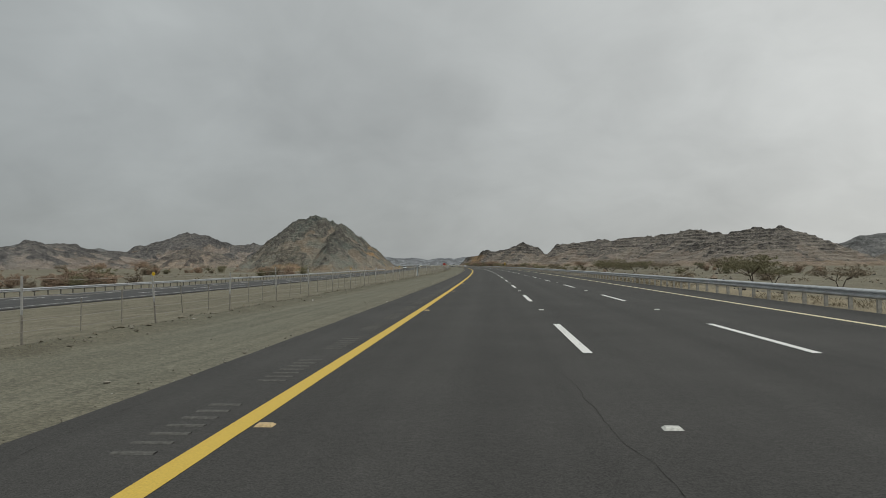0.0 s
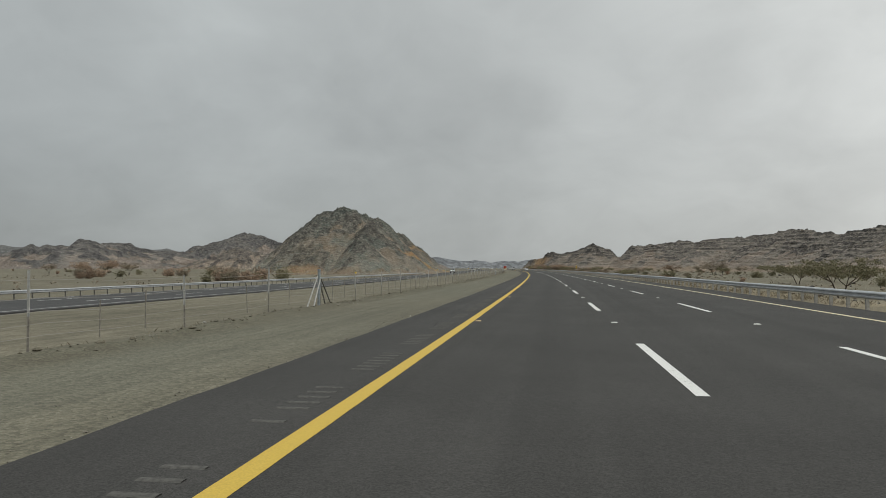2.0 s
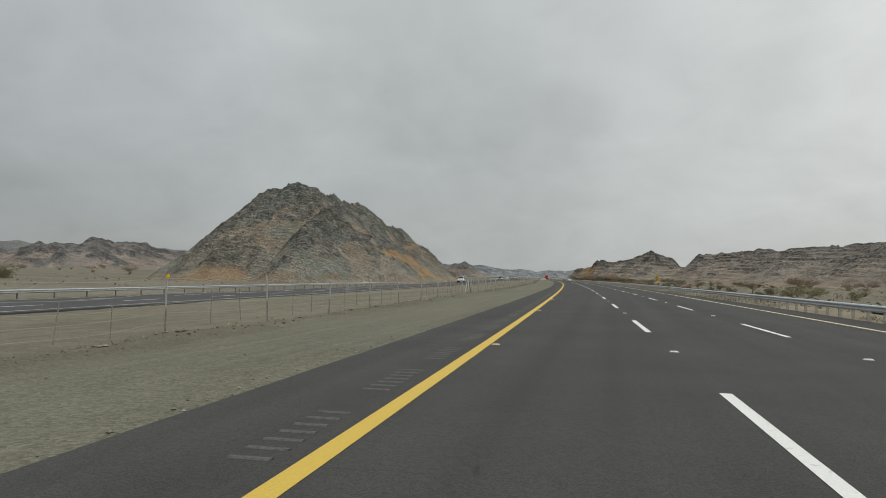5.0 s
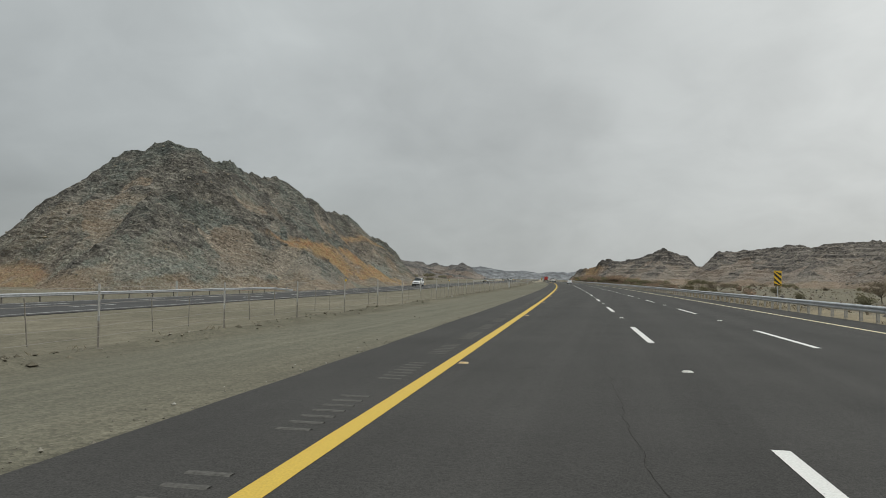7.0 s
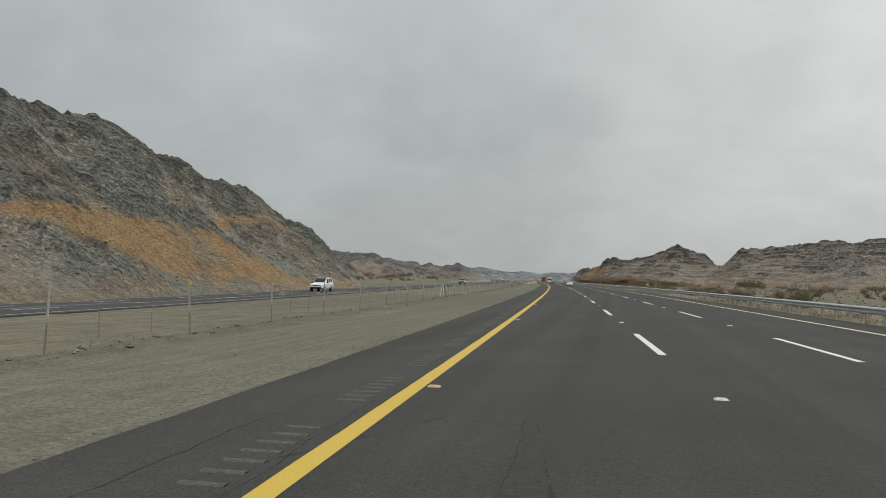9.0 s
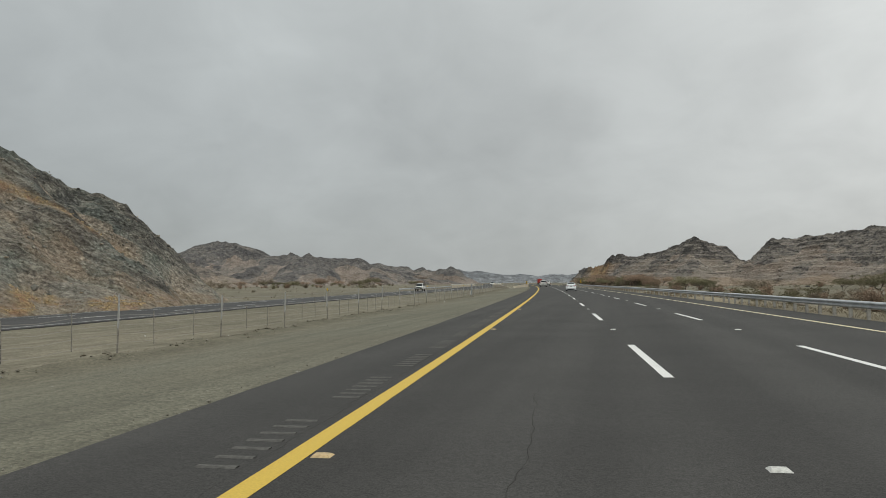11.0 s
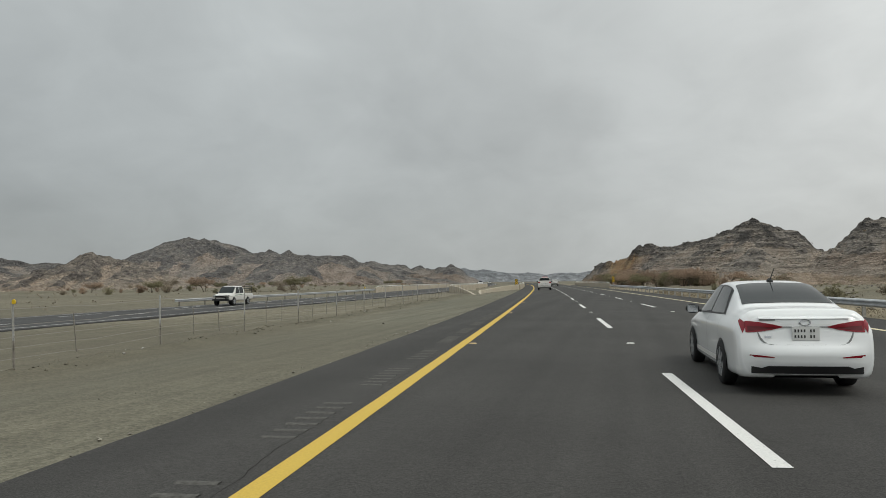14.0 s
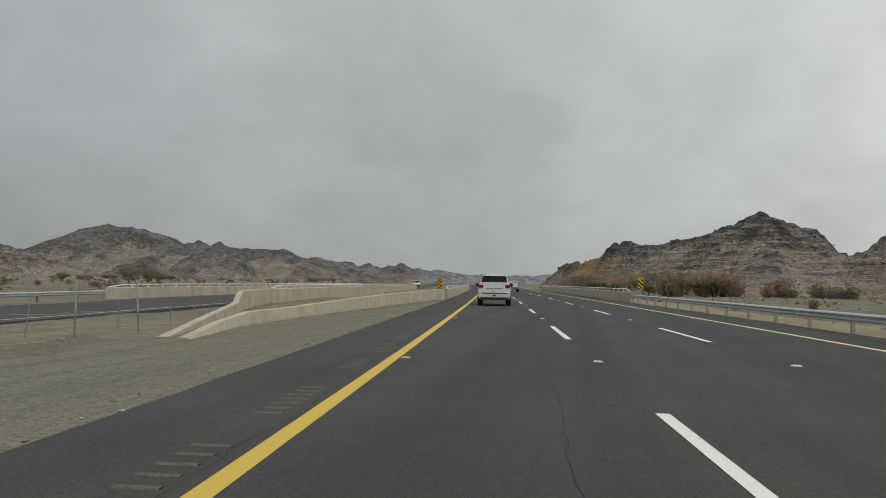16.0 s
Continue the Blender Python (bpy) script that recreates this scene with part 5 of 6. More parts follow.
def bars(parent, name, pieces, material, label=""):
    bm = bmesh.new()
    for b in pieces:
        box(bm, *b)
    return part(name, bm, material, parent, label)


def plate(car, y, z, wide, tall, face):
    """A number plate whose writing is only bars; face -1 looks back."""
    p = bars(car, "number_plate", [(-wide / 2, wide / 2, y - 0.008, y + 0.008, z - tall / 2, z + tall / 2)], M_PLATE, "white number plate with plain dark bars")
    yy = (y - 0.012, y - 0.009) if face < 0 else (y + 0.009, y + 0.012)
    marks = []
    for row, zz in ((0, z + tall * 0.2), (1, z - tall * 0.22)):
        for k in range(7):
            x0 = -wide * 0.42 + k * wide * 0.115
            if k == 4:
                continue
            marks.append((x0, x0 + wide * 0.055, *yy, zz - tall * 0.1, zz + tall * 0.1))
    bars(p, "plate_bars", marks, M_PLATE_INK)


def sedan(at, label):
    car = thing("sedan_car", at, label, "car")
    #        y     zs   ws   zm   wm    zb    wb    zr    wr    zt
    sh = Shell([
        (-0.955, 0.27, 0.66, 0.56, 0.77, 0.90, 0.70, 0.985, 0.60, 1.0, 0.22),
        (-0.945, 0.25, 0.70, 0.57, 0.80, 0.93, 0.73, 1.02, 0.63, 1.035, 0.22),
        (-0.905, 0.225, 0.75, 0.60, 0.835, 0.965, 0.755, 1.06, 0.65, 1.085, 0.2),
        (-0.80, 0.215, 0.79, 0.62, 0.852, 0.985, 0.765, 1.065, 0.655, 1.10, 0.1),
        (-0.62, 0.21, 0.80, 0.62, 0.86, 0.99, 0.77, 1.07, 0.66, 1.105, 0),
        (-0.34, 0.20, 0.81, 0.62, 0.865, 0.985, 0.775, 1.085, 0.655, 1.12, 0),
        (0.12, 0.20, 0.81, 0.62, 0.865, 0.975, 0.785, 1.245, 0.60, 1.31, 0),
        (0.50, 0.19, 0.81, 0.61, 0.865, 0.965, 0.79, 1.355, 0.565, 1.42, 0),
        (1.00, 0.19, 0.81, 0.60, 0.865, 0.95, 0.79, 1.40, 0.555, 1.46, 0),
        (1.60, 0.19, 0.81, 0.60, 0.865, 0.935, 0.79, 1.37, 0.56, 1.435, 0),
        (2.05, 0.19, 0.81, 0.60, 0.865, 0.925, 0.785, 1.19, 0.61, 1.25, 0),
        (2.45, 0.20, 0.81, 0.60, 0.86, 0.91, 0.765, 1.0, 0.66, 1.035, 0),
        (2.85, 0.20, 0.80, 0.58, 0.85, 0.85, 0.74, 0.93, 0.62, 0.96, 0),
        (3.22, 0.22, 0.74, 0.56, 0.80, 0.74, 0.68, 0.82, 0.55, 0.84, 0),
        (3.44, 0.30, 0.58, 0.50, 0.62, 0.60, 0.52, 0.66, 0.40, 0.68, 0)])
    bulge = lambda z: float(np.interp(z, [0.2, 0.3, 0.4, 0.56, 0.60, 0.635, 0.66, 0.85, 0.90, 0.97, 1.0, 1.05], [0.0, 0.05, 0.10, 0.115, 0.105, 0.06, 0.045, 0.05, 0.065, 0.075, 0.04, 0.0]))
    sh.body("body", M_CARWHITE, car, tail=bulge)
    # glass: rear screen, windscreen, four side panes with dark trim behind
    sh.patch("rear_window", 5.25, 7.0, 7.35, 12.65, M_GLASS, car, 0.008, None, "dark rear window", 8, 15)
    sh.patch("windscreen", 9.15, 10.8, 7.3, 12.7, M_GLASS, car, 0.008, None, "", 8, 15)
    for v0, v1, sgn in ((5.15, 6.85, 1), (14.85, 13.15, -1)):
        taper_r = lambda a, b: (a + (1 - a) * 0.42 * b, b)
        taper_f = lambda a, b: (a - a * 0.36 * b, b)
        sh.patch("window_trim", 5.75, 10.85, v0 - 0.13 * sgn, v1 + 0.1 * sgn, M_BLACK, car, 0.004, lambda a, b: (a + 0.17 * b * (1 - a) - 0.2 * a * b, b), "", 14, 6)
        sh.patch("side_window", 6.05, 8.2, v0, v1, M_GLASS, car, 0.008, taper_r)
        sh.patch("side_window", 8.32, 10.45, v0, v1, M_GLASS, car, 0.008, taper_f)
        # door gaps and handles
        for u in (6.15, 8.25, 10.5):
            sh.patch("door_gap", u, u + 0.022, 5.0 if sgn > 0 else 15.0, 1.6 if sgn > 0 else 18.4, M_SEAM, car, 0.003, None, "", 2, 12)
        for u in (6.75, 8.9):
            sh.patch("door_handle", u, u + 0.36, 4.55 if sgn > 0 else 15.45, 4.32 if sgn > 0 else 15.68, M_CARWHITE, car, 0.03, None, "", 4, 3)
        sh.patch("tail_lamp", 0.0, 2.5, 5.05 if sgn > 0 else 14.95, 4.12 if sgn > 0 else 15.88, M_RED, car, 0.007, lambda a, b: (a, 0.5 + (b - 0.5) * (1.0 - 0.75 * a) - 0.22 * a), "red wrap-around tail lamp", 11, 6)
        sh.patch("sill_line", 6.3, 10.6, 1.9 if sgn > 0 else 18.1, 1.55 if sgn > 0 else 18.45, M_CARDUST, car, 0.004, None, "", 10, 3)
    def rear(x, z, off=0.0):
        """The tail's skin at x, z."""
        half = 0.66 + 0.11 * min(1.0, max(0.0, (z - 0.27) / 0.29)) if z < 0.56 else 0.77 - 0.07 * max(0.0, z - 0.56) / 0.34
        return -0.955 + 0.22 * max(0.0, z - 0.62) - bulge(z) * (1 - min(1.0, abs(x) / half) ** 3.2) - off

    def plaque(name, outline, material, parent, off=0.006, deep=0.03, label=""):
        """A thin inlay whose face follows the tail; the outline runs left edge to right edge in pairs (x, low z, high z)."""
        bm = bmesh.new()
        fine = []
        for (xa, la, ha), (xb, lb, hb) in zip(outline[:-1], outline[1:]):
            for k in range(4):
                q = k / 4
                fine.append((xa + (xb - xa) * q, la + (lb - la) * q, ha + (hb - ha) * q))
        fine.append(outline[-1])
        cols = []
        for x, lo, hi in fine:
            zs = [lo + (hi - lo) * k / 4 for k in range(5)]
            cols.append([bm.verts.new((x, rear(x, z, off), z)) for z in zs] + [bm.verts.new((x, rear(x, z, -deep), z)) for z in (hi, lo)])
        for c0, c1 in zip(cols[:-1], cols[1:]):
            for k in range(7):
                bm.faces.new((c0[k], c1[k], c1[(k + 1) % 7], c0[(k + 1) % 7]))
        bm.faces.new(cols[0])
        bm.faces.new(cols[-1][::-1])
        bmesh.ops.recalc_face_normals(bm, faces=bm.faces)
        return part(name, bm, material, parent, label)

    for sgn in (-1, 1):
        o = [(0.27, 0.868, 0.874), (0.40, 0.835, 0.905), (0.55, 0.812, 0.93), (0.68, 0.80, 0.945), (0.728, 0.80, 0.945)]
        o = [(x * sgn, l, h) for x, l, h in o][::sgn]
        lamp = plaque("tail_lamp", o, M_RED, car, 0.01, 0.03, "red tail lamp with a dark inner band")
        o = [(0.36, 0.85, 0.862), (0.52, 0.838, 0.875), (0.70, 0.825, 0.885)]
        plaque("lamp_band", [(x * sgn, l, h) for x, l, h in o][::sgn], M_RED_DARK, lamp, 0.014, 0.0)
        o = [(0.41, 0.488, 0.50), (0.55, 0.49, 0.515), (0.70, 0.49, 0.525)]
        plaque("bumper_reflector", [(x * sgn, l, h) for x, l, h in o][::sgn], M_RED, car, 0.008, 0.0, "thin red bumper reflector")
        o = [(0.42, 0.647, 0.655), (0.47, 0.653, 0.664), (0.51, 0.668, 0.688), (0.545, 0.7, 0.735), (0.575, 0.75, 0.805), (0.585, 0.79, 0.815)]
        plaque("boot_gap", [(x * sgn, l, h) for x, l, h in o][::sgn], M_SEAM, car, 0.007, 0.01)
    plaque("rear_skirt", [(-0.68, 0.285, 0.375), (-0.56, 0.285, 0.355), (-0.48, 0.285, 0.385), (0.48, 0.285, 0.385), (0.56, 0.285, 0.355), (0.68, 0.285, 0.375)], M_BLACK, car, 0.015, 0.05, "black lower rear skirt")
    plaque("lid_trim", [(-0.29, 0.866, 0.876), (0.29, 0.866, 0.876)], M_SEAM, car, 0.008)
    plaque("boot_gap", [(-0.43, 0.647, 0.655), (0.43, 0.647, 0.655)], M_SEAM, car, 0.007, 0.01)
    plaque("boot_lip", [(-0.56, 0.975, 0.995), (0.56, 0.975, 0.995)], M_CARWHITE, car, 0.018)
    bm = bmesh.new()
    lathe(bm, [(0.042, 0.0), (0.05, 0.008), (0.058, 0.0)], 20)
    bmesh.ops.transform(bm, matrix=Matrix.Translation((0, rear(0, 0.925, 0.004), 0.925)) @ Matrix.Rotation(radians(-90), 4, "Z") @ Matrix.Diagonal((1, 1.3, 0.75, 1)), verts=bm.verts)
    part("badge", bm, M_CHROME, car, "plain chrome oval badge")
    plaque("badge_bar", [(-0.55, 0.952, 0.968), (-0.36, 0.952, 0.968)], M_SEAM, car, 0.006)
    plaque("badge_spot", [(-0.5, 0.735, 0.76), (-0.42, 0.735, 0.76)], M_CHROME, car, 0.006)
    plate(car, rear(0, 0.79, 0.014), 0.79, 0.33, 0.17, -1)
    bm = bmesh.new()
    rod(bm, (0, 0.62, 1.45), (0, 0.6, 1.475), 0.05, 10, 0.03)
    rod(bm, (0, 0.6, 1.47), (0.02, 0.42, 1.64), 0.008, 6, 0.004)
    part("antenna", bm, M_BLACK, car)
    for sgn in (-1, 1):
        bm = bmesh.new()
        r = bmesh.ops.create_icosphere(bm, subdivisions=3, radius=1)
        bmesh.ops.transform(bm, matrix=Matrix.Translation((sgn * 0.955, 1.98, 0.99)) @ Matrix.Diagonal((0.12, 0.07, 0.085, 1)), verts=r["verts"])
        for v in bm.verts:
            v.co.y = max(v.co.y, 1.955)
        mirror = part("mirror", bm, M_BLACK, car, "black door mirror", True)
        bm = bmesh.new()
        box(bm, sgn * 0.955 - 0.09, sgn * 0.955 + 0.09, 1.945, 1.952, 0.93, 1.05)
        part("mirror_glass", bm, M_CHROME, mirror)
        bars(car, "mirror_arm", [(min(sgn * 0.8, sgn * 0.87), max(sgn * 0.8, sgn * 0.87), 1.97, 2.03, 0.93, 0.97)], M_BLACK)
    bars(car, "underbody", [(-0.74, 0.74, -0.7, 3.0, 0.2, 0.34)], M_BLACK)
    for y in (0.0, 2.58):
        for sgn in (-1, 1):
            arch(car, sgn * 0.868, y, 0.315, sgn)
            wheel(car, sgn * 0.79, y, 0.315, 0.2, sgn)
    return car


def large_suv(at, label, name="large_suv", paint=None):
    paint = paint or M_CARDUST
    car = thing(name, at, label, "car")
    sh = Shell([
        (-1.12, 0.52, 0.80, 0.66, 0.90, 0.78, 0.86, 0.80, 0.80, 0.81),
        (-1.08, 0.46, 0.86, 0.72, 0.95, 0.98, 0.90, 1.05, 0.80, 1.07),
        (-1.03, 0.42, 0.88, 0.76, 0.965, 1.20, 0.91, 1.34, 0.80, 1.38),
        (-0.96, 0.40, 0.90, 0.80, 0.975, 1.26, 0.91, 1.66, 0.76, 1.74),
        (-0.86, 0.38, 0.90, 0.80, 0.98, 1.26, 0.91, 1.78, 0.73, 1.87),
        (-0.3, 0.37, 0.90, 0.80, 0.985, 1.25, 0.915, 1.82, 0.73, 1.905),
        (0.6, 0.37, 0.90, 0.80, 0.985, 1.24, 0.915, 1.82, 0.73, 1.905),
        (1.4, 0.37, 0.90, 0.80, 0.985, 1.22, 0.915, 1.78, 0.73, 1.87),
        (1.95, 0.37, 0.90, 0.80, 0.985, 1.20, 0.91, 1.50, 0.77, 1.57),
        (2.3, 0.38, 0.90, 0.80, 0.98, 1.18, 0.90, 1.23, 0.80, 1.26),
        (3.0, 0.40, 0.90, 0.80, 0.97, 1.10, 0.88, 1.17, 0.74, 1.20),
        (3.55, 0.42, 0.86, 0.76, 0.93, 1.02, 0.84, 1.08, 0.70, 1.10),
        (3.78, 0.50, 0.74, 0.70, 0.80, 0.88, 0.74, 0.92, 0.60, 0.93)])
    sh.body("body", paint, car)
    sh.patch("rear_window", 2.2, 3.65, 7.2, 12.8, M_GLASS, car, 0.01, None, "dark tailgate window", 8, 13)
    sh.patch("windscreen", 7.1, 8.9, 7.2, 12.8, M_GLASS, car, 0.01, None, "", 8, 13)
    for sgn in (1, -1):
        v0, v1 = (5.1, 6.85) if sgn > 0 else (14.9, 13.15)
        for u0, u1 in ((4.3, 5.3), (5.4, 6.25), (6.35, 7.9)):
            sh.patch("side_window", u0, u1, v0, v1, M_GLASS, car, 0.009, (lambda a, b: (a - a * 0.4 * b, b)) if u0 > 6 else None)
        for u in (4.25, 5.35, 6.3, 8.2):
            sh.patch("door_gap", u, u + 0.014, 5.0 if sgn > 0 else 15.0, 1.7 if sgn > 0 else 18.3, M_SEAM, car, 0.003, None, "", 2, 9)
        x0, x1 = sorted((0.66 * sgn, 0.955 * sgn))
        lamp = bars(car, "tail_lamp", [(x0, x1, -1.09, -0.98, 1.05, 1.27)], M_RED, "red rear lamp cluster")
        bars(lamp, "clear_band", [(x0 + 0.02, x1 - 0.02, -1.10, -1.085, 1.04, 1.085)], M_LAMP)
        bars(car, "head_lamp", [(min(0.46 * sgn, 0.76 * sgn), max(0.46 * sgn, 0.76 * sgn), 3.6, 3.795, 0.80, 0.93)], M_LAMP)
        bars(car, "roof_rail", [(min(0.68 * sgn, 0.72 * sgn), max(0.68 * sgn, 0.72 * sgn), -0.6, 1.2, 1.9, 1.945)], M_STEEL)
        x0, x1 = sorted((0.6 * sgn, 0.9 * sgn))
        bars(car, "bumper_reflector", [(x0, x1, -1.14, -1.1, 0.6, 0.66)], M_RED)
        bm = bmesh.new()
        r = bmesh.ops.create_icosphere(bm, subdivisions=2, radius=1)
        bmesh.ops.transform(bm, matrix=Matrix.Translation((sgn * 1.09, 2.0, 1.27)) @ Matrix.Diagonal((0.13, 0.08, 0.12, 1)), verts=r["verts"])
        part("mirror", bm, M_BLACK, car, "black door mirror", True)
        bars(car, "mirror_arm", [(min(sgn * 0.9, sgn * 1.0), max(sgn * 0.9, sgn * 1.0), 1.98, 2.03, 1.2, 1.25)], M_BLACK)
    bars(car, "rear_bumper", [(-0.9, 0.9, -1.16, -0.95, 0.52, 0.76)], paint, "white rear bumper")
    bars(car, "bumper_step", [(-0.78, 0.78, -1.165, -1.1, 0.735, 0.765), (-0.86, 0.86, -1.15, -0.95, 0.44, 0.52), (-0.09, 0.09, -1.175, -1.15, 0.58, 0.68)], M_BLACK)
    bars(car, "garnish", [(-0.5, 0.5, -1.10, -1.02, 1.02, 1.07)], M_CHROME)
    bars(car, "grille", [(-0.44, 0.44, 3.65, 3.80, 0.76, 0.92)], M_BLACK)
    bars(car, "front_bumper", [(-0.8, 0.8, 3.5, 3.84, 0.62, 0.74)], paint)
    bars(car, "lower_grille", [(-0.78, 0.78, 3.45, 3.82, 0.42, 0.62)], M_BLACK, "dark lower front bumper")
    bars(car, "spoiler", [(-0.66, 0.66, -1.06, -0.8, 1.80, 1.845)], paint)
    bars(car, "tailgate_gap", [(-0.8, 0.8, -1.098, -1.05, 0.80, 0.806)], M_SEAM)
    plate(car, -1.10, 0.92, 0.34, 0.16, -1)
    bars(car, "underbody", [(-0.8, 0.8, -0.9, 3.4, 0.36, 0.5)], M_BLACK)
    for y in (0.0, 2.85):
        for sgn in (-1, 1):
            arch(car, sgn * 0.985, y, 0.385, sgn)
            wheel(car, sgn * 0.885, y, 0.385, 0.27, sgn, 5)
    return car


def pickup(at, label, stripe=True, rack=True):
    car = thing("pickup_truck", at, label, "pickup truck")
    sh = Shell([
        (-1.15, 0.55, 0.78, 0.70, 0.82, 0.90, 0.80, 1.00, 0.79, 1.005),
        (-1.10, 0.50, 0.80, 0.72, 0.84, 0.98, 0.82, 1.04, 0.80, 1.045),
        (-0.2, 0.48, 0.81, 0.74, 0.85, 1.00, 0.83, 1.05, 0.81, 1.055),
        (0.55, 0.46, 0.81, 0.74, 0.85, 1.02, 0.83, 1.06, 0.80, 1.065),
        (0.62, 0.45, 0.81, 0.74, 0.85, 1.05, 0.81, 1.45, 0.70, 1.52),
        (0.78, 0.44, 0.81, 0.74, 0.85, 1.06, 0.80, 1.62, 0.66, 1.70),
        (1.5, 0.44, 0.81, 0.74, 0.85, 1.05, 0.80, 1.66, 0.66, 1.74),
        (2.1, 0.44, 0.81, 0.74, 0.85, 1.03, 0.80, 1.62, 0.66, 1.69),
        (2.55, 0.44, 0.81, 0.74, 0.85, 1.02, 0.80, 1.30, 0.70, 1.36),
        (2.85, 0.46, 0.81, 0.74, 0.84, 1.0, 0.78, 1.07, 0.70, 1.09),
        (3.4, 0.48, 0.79, 0.72, 0.82, 0.94, 0.76, 1.0, 0.66, 1.02),
        (3.72, 0.52, 0.72, 0.68, 0.76, 0.84, 0.70, 0.90, 0.60, 0.91)])
    sh.body("body", M_CARDUST, car, 4, 2)
    sh.patch("windscreen", 7.1, 8.9, 7.2, 12.8, M_GLASS, car, 0.01, None, "", 7, 11)
    sh.patch("rear_window", 4.1, 4.8, 7.4, 12.6, M_GLASS, car, 0.01, None, "", 5, 9)
    for sgn in (1, -1):
        v0, v1 = (5.15, 6.85) if sgn > 0 else (14.85, 13.15)
        sh.patch("side_window", 5.05, 6.2, v0, v1, M_GLASS, car, 0.009)
        sh.patch("side_window", 6.3, 7.9, v0, v1, M_GLASS, car, 0.009, lambda a, b: (a - a * 0.4 * b, b))
        if stripe:
            sh.patch("stripe", 4.3, 8.3, 4.3 if sgn > 0 else 15.7, 3.75 if sgn > 0 else 16.25, M_GREEN, car, 0.004, lambda a, b: (a, b * (0.3 + 0.7 * a)), "dark green side stripe")
        bars(car, "head_lamp", [(min(0.46 * sgn, 0.76 * sgn), max(0.46 * sgn, 0.76 * sgn), 3.5, 3.7, 0.8, 0.93)], M_LAMP)
        bars(car, "tail_lamp", [(min(0.68 * sgn, 0.83 * sgn), max(0.68 * sgn, 0.83 * sgn), -1.17, -1.1, 0.72, 0.98)], M_RED)
        bars(car, "mirror", [(min(0.86 * sgn, 1.02 * sgn), max(0.86 * sgn, 1.02 * sgn), 2.38, 2.46, 1.07, 1.22), (min(0.8 * sgn, 0.9 * sgn), max(0.8 * sgn, 0.9 * sgn), 2.4, 2.44, 1.1, 1.14)], M_BLACK)
    bars(car, "bull_bar", [(-0.76, 0.76, 3.66, 3.82, 0.46, 0.62), (-0.5, -0.44, 3.74, 3.82, 0.46, 0.9), (0.44, 0.5, 3.74, 3.82, 0.46, 0.9), (-0.5, 0.5, 3.74, 3.82, 0.84, 0.9)], M_BLACK, "black front bumper and bar")
    bars(car, "grille", [(-0.42, 0.42, 3.6, 3.74, 0.68, 0.86)], M_BLACK)
    plate(car, 3.80, 0.56, 0.33, 0.14, 1)
    # Black panel on the closed bed's top stands in for its dark open inside.
    bars(car, "bed_top_panel", [(-0.7, 0.7, -1.02, 0.5, 1.045, 1.068)], M_BLACK)
    if rack:
        p = []
        for z in (1.25, 1.45, 1.65):
            p += [(-0.8, -0.77, -1.0, 0.5, z, z + 0.04), (0.77, 0.8, -1.0, 0.5, z, z + 0.04), (-0.8, 0.8, -1.03, -1.0, z, z + 0.04)]
        for x in (-0.8, 0.77):
            for y in (-1.0, -0.5, 0.0, 0.47):
                p.append((x, x + 0.03, y, y + 0.03, 1.03, 1.69))
        bars(car, "cargo_rack", p, M_BLACK, "dark steel cargo rack")
    bars(car, "underbody", [(-0.74, 0.74, -0.9, 3.4, 0.42, 0.55)], M_BLACK)
    for y in (0.0, 2.9):
        for sgn in (-1, 1):
            arch(car, sgn * 0.852, y, 0.36, sgn)
            wheel(car, sgn * 0.775, y, 0.36, 0.22, sgn, 6)
    return car


def box_truck(at, label, paint):
    t = thing("truck", at, label, "truck")
    bars(t, "cargo_box", [(-1.2, 1.2, -2.2, 4.3, 1.15, 3.4)], paint, "boxy red cargo body")
    bm = bmesh.new()
    box(bm, -1.15, 1.15, 4.5, 6.4, 0.7, 2.8, 0.12)
    cab = part("cab", bm, paint, t)
    bars(cab, "windscreen", [(-1.0, 1.0, 6.395, 6.42, 1.8, 2.6)], M_GLASS)
    bars(t, "chassis", [(-0.5, 0.5, -2.1, 6.2, 0.6, 1.0), (-1.15, 1.15, -2.25, -2.1, 0.5, 0.8)], M_BLACK)
    for sgn in (-1, 1):
        bars(t, "tail_lamp", [(min(0.9 * sgn, 1.12 * sgn), max(0.9 * sgn, 1.12 * sgn), -2.28, -2.25, 0.85, 1.0)], M_RED)
    for y in (-0.6, 0.6, 5.4):
        for sgn in (-1, 1):
            wheel(t, sgn * 1.02, y, 0.5, 0.3, sgn, 6)
    return t


sedan(along(459.93, 4.95, 0.0, -2.9) @ Matrix.Diagonal((0.887, 1.0, 0.92, 1)), "clean white four-door saloon car on the middle lane")
large_suv(along(558.4, 1.73, 0.0), "dusty white large off-road estate with black mirrors on the inner lane")
pickup(along(512.4, -26.5, opp_z(512, 7.2), 180), "white double-cab pickup with green stripe and cargo rack, oncoming")
large_suv(along(384.8, -31.3, opp_z(384, 6.5), 180), "clean white off-road estate oncoming on the opposite carriageway", "off_road_car", M_CARWHITE)
large_suv(along(742, -19.6, opp_z(742, 5.7), 180), "dusty white estate far off on the opposite carriageway", "off_road_car")
pickup(along(905, -18.4, opp_z(905, 4.5), 180), "white pickup far off on the opposite carriageway", False, False)
pickup(along(631, 5.4, 0.0), "white pickup driving ahead on the middle lane", False, False)
box_truck(along(790, 9.2, 0.0), "red box lorry far ahead on the outer lane", M_TRUCKRED)

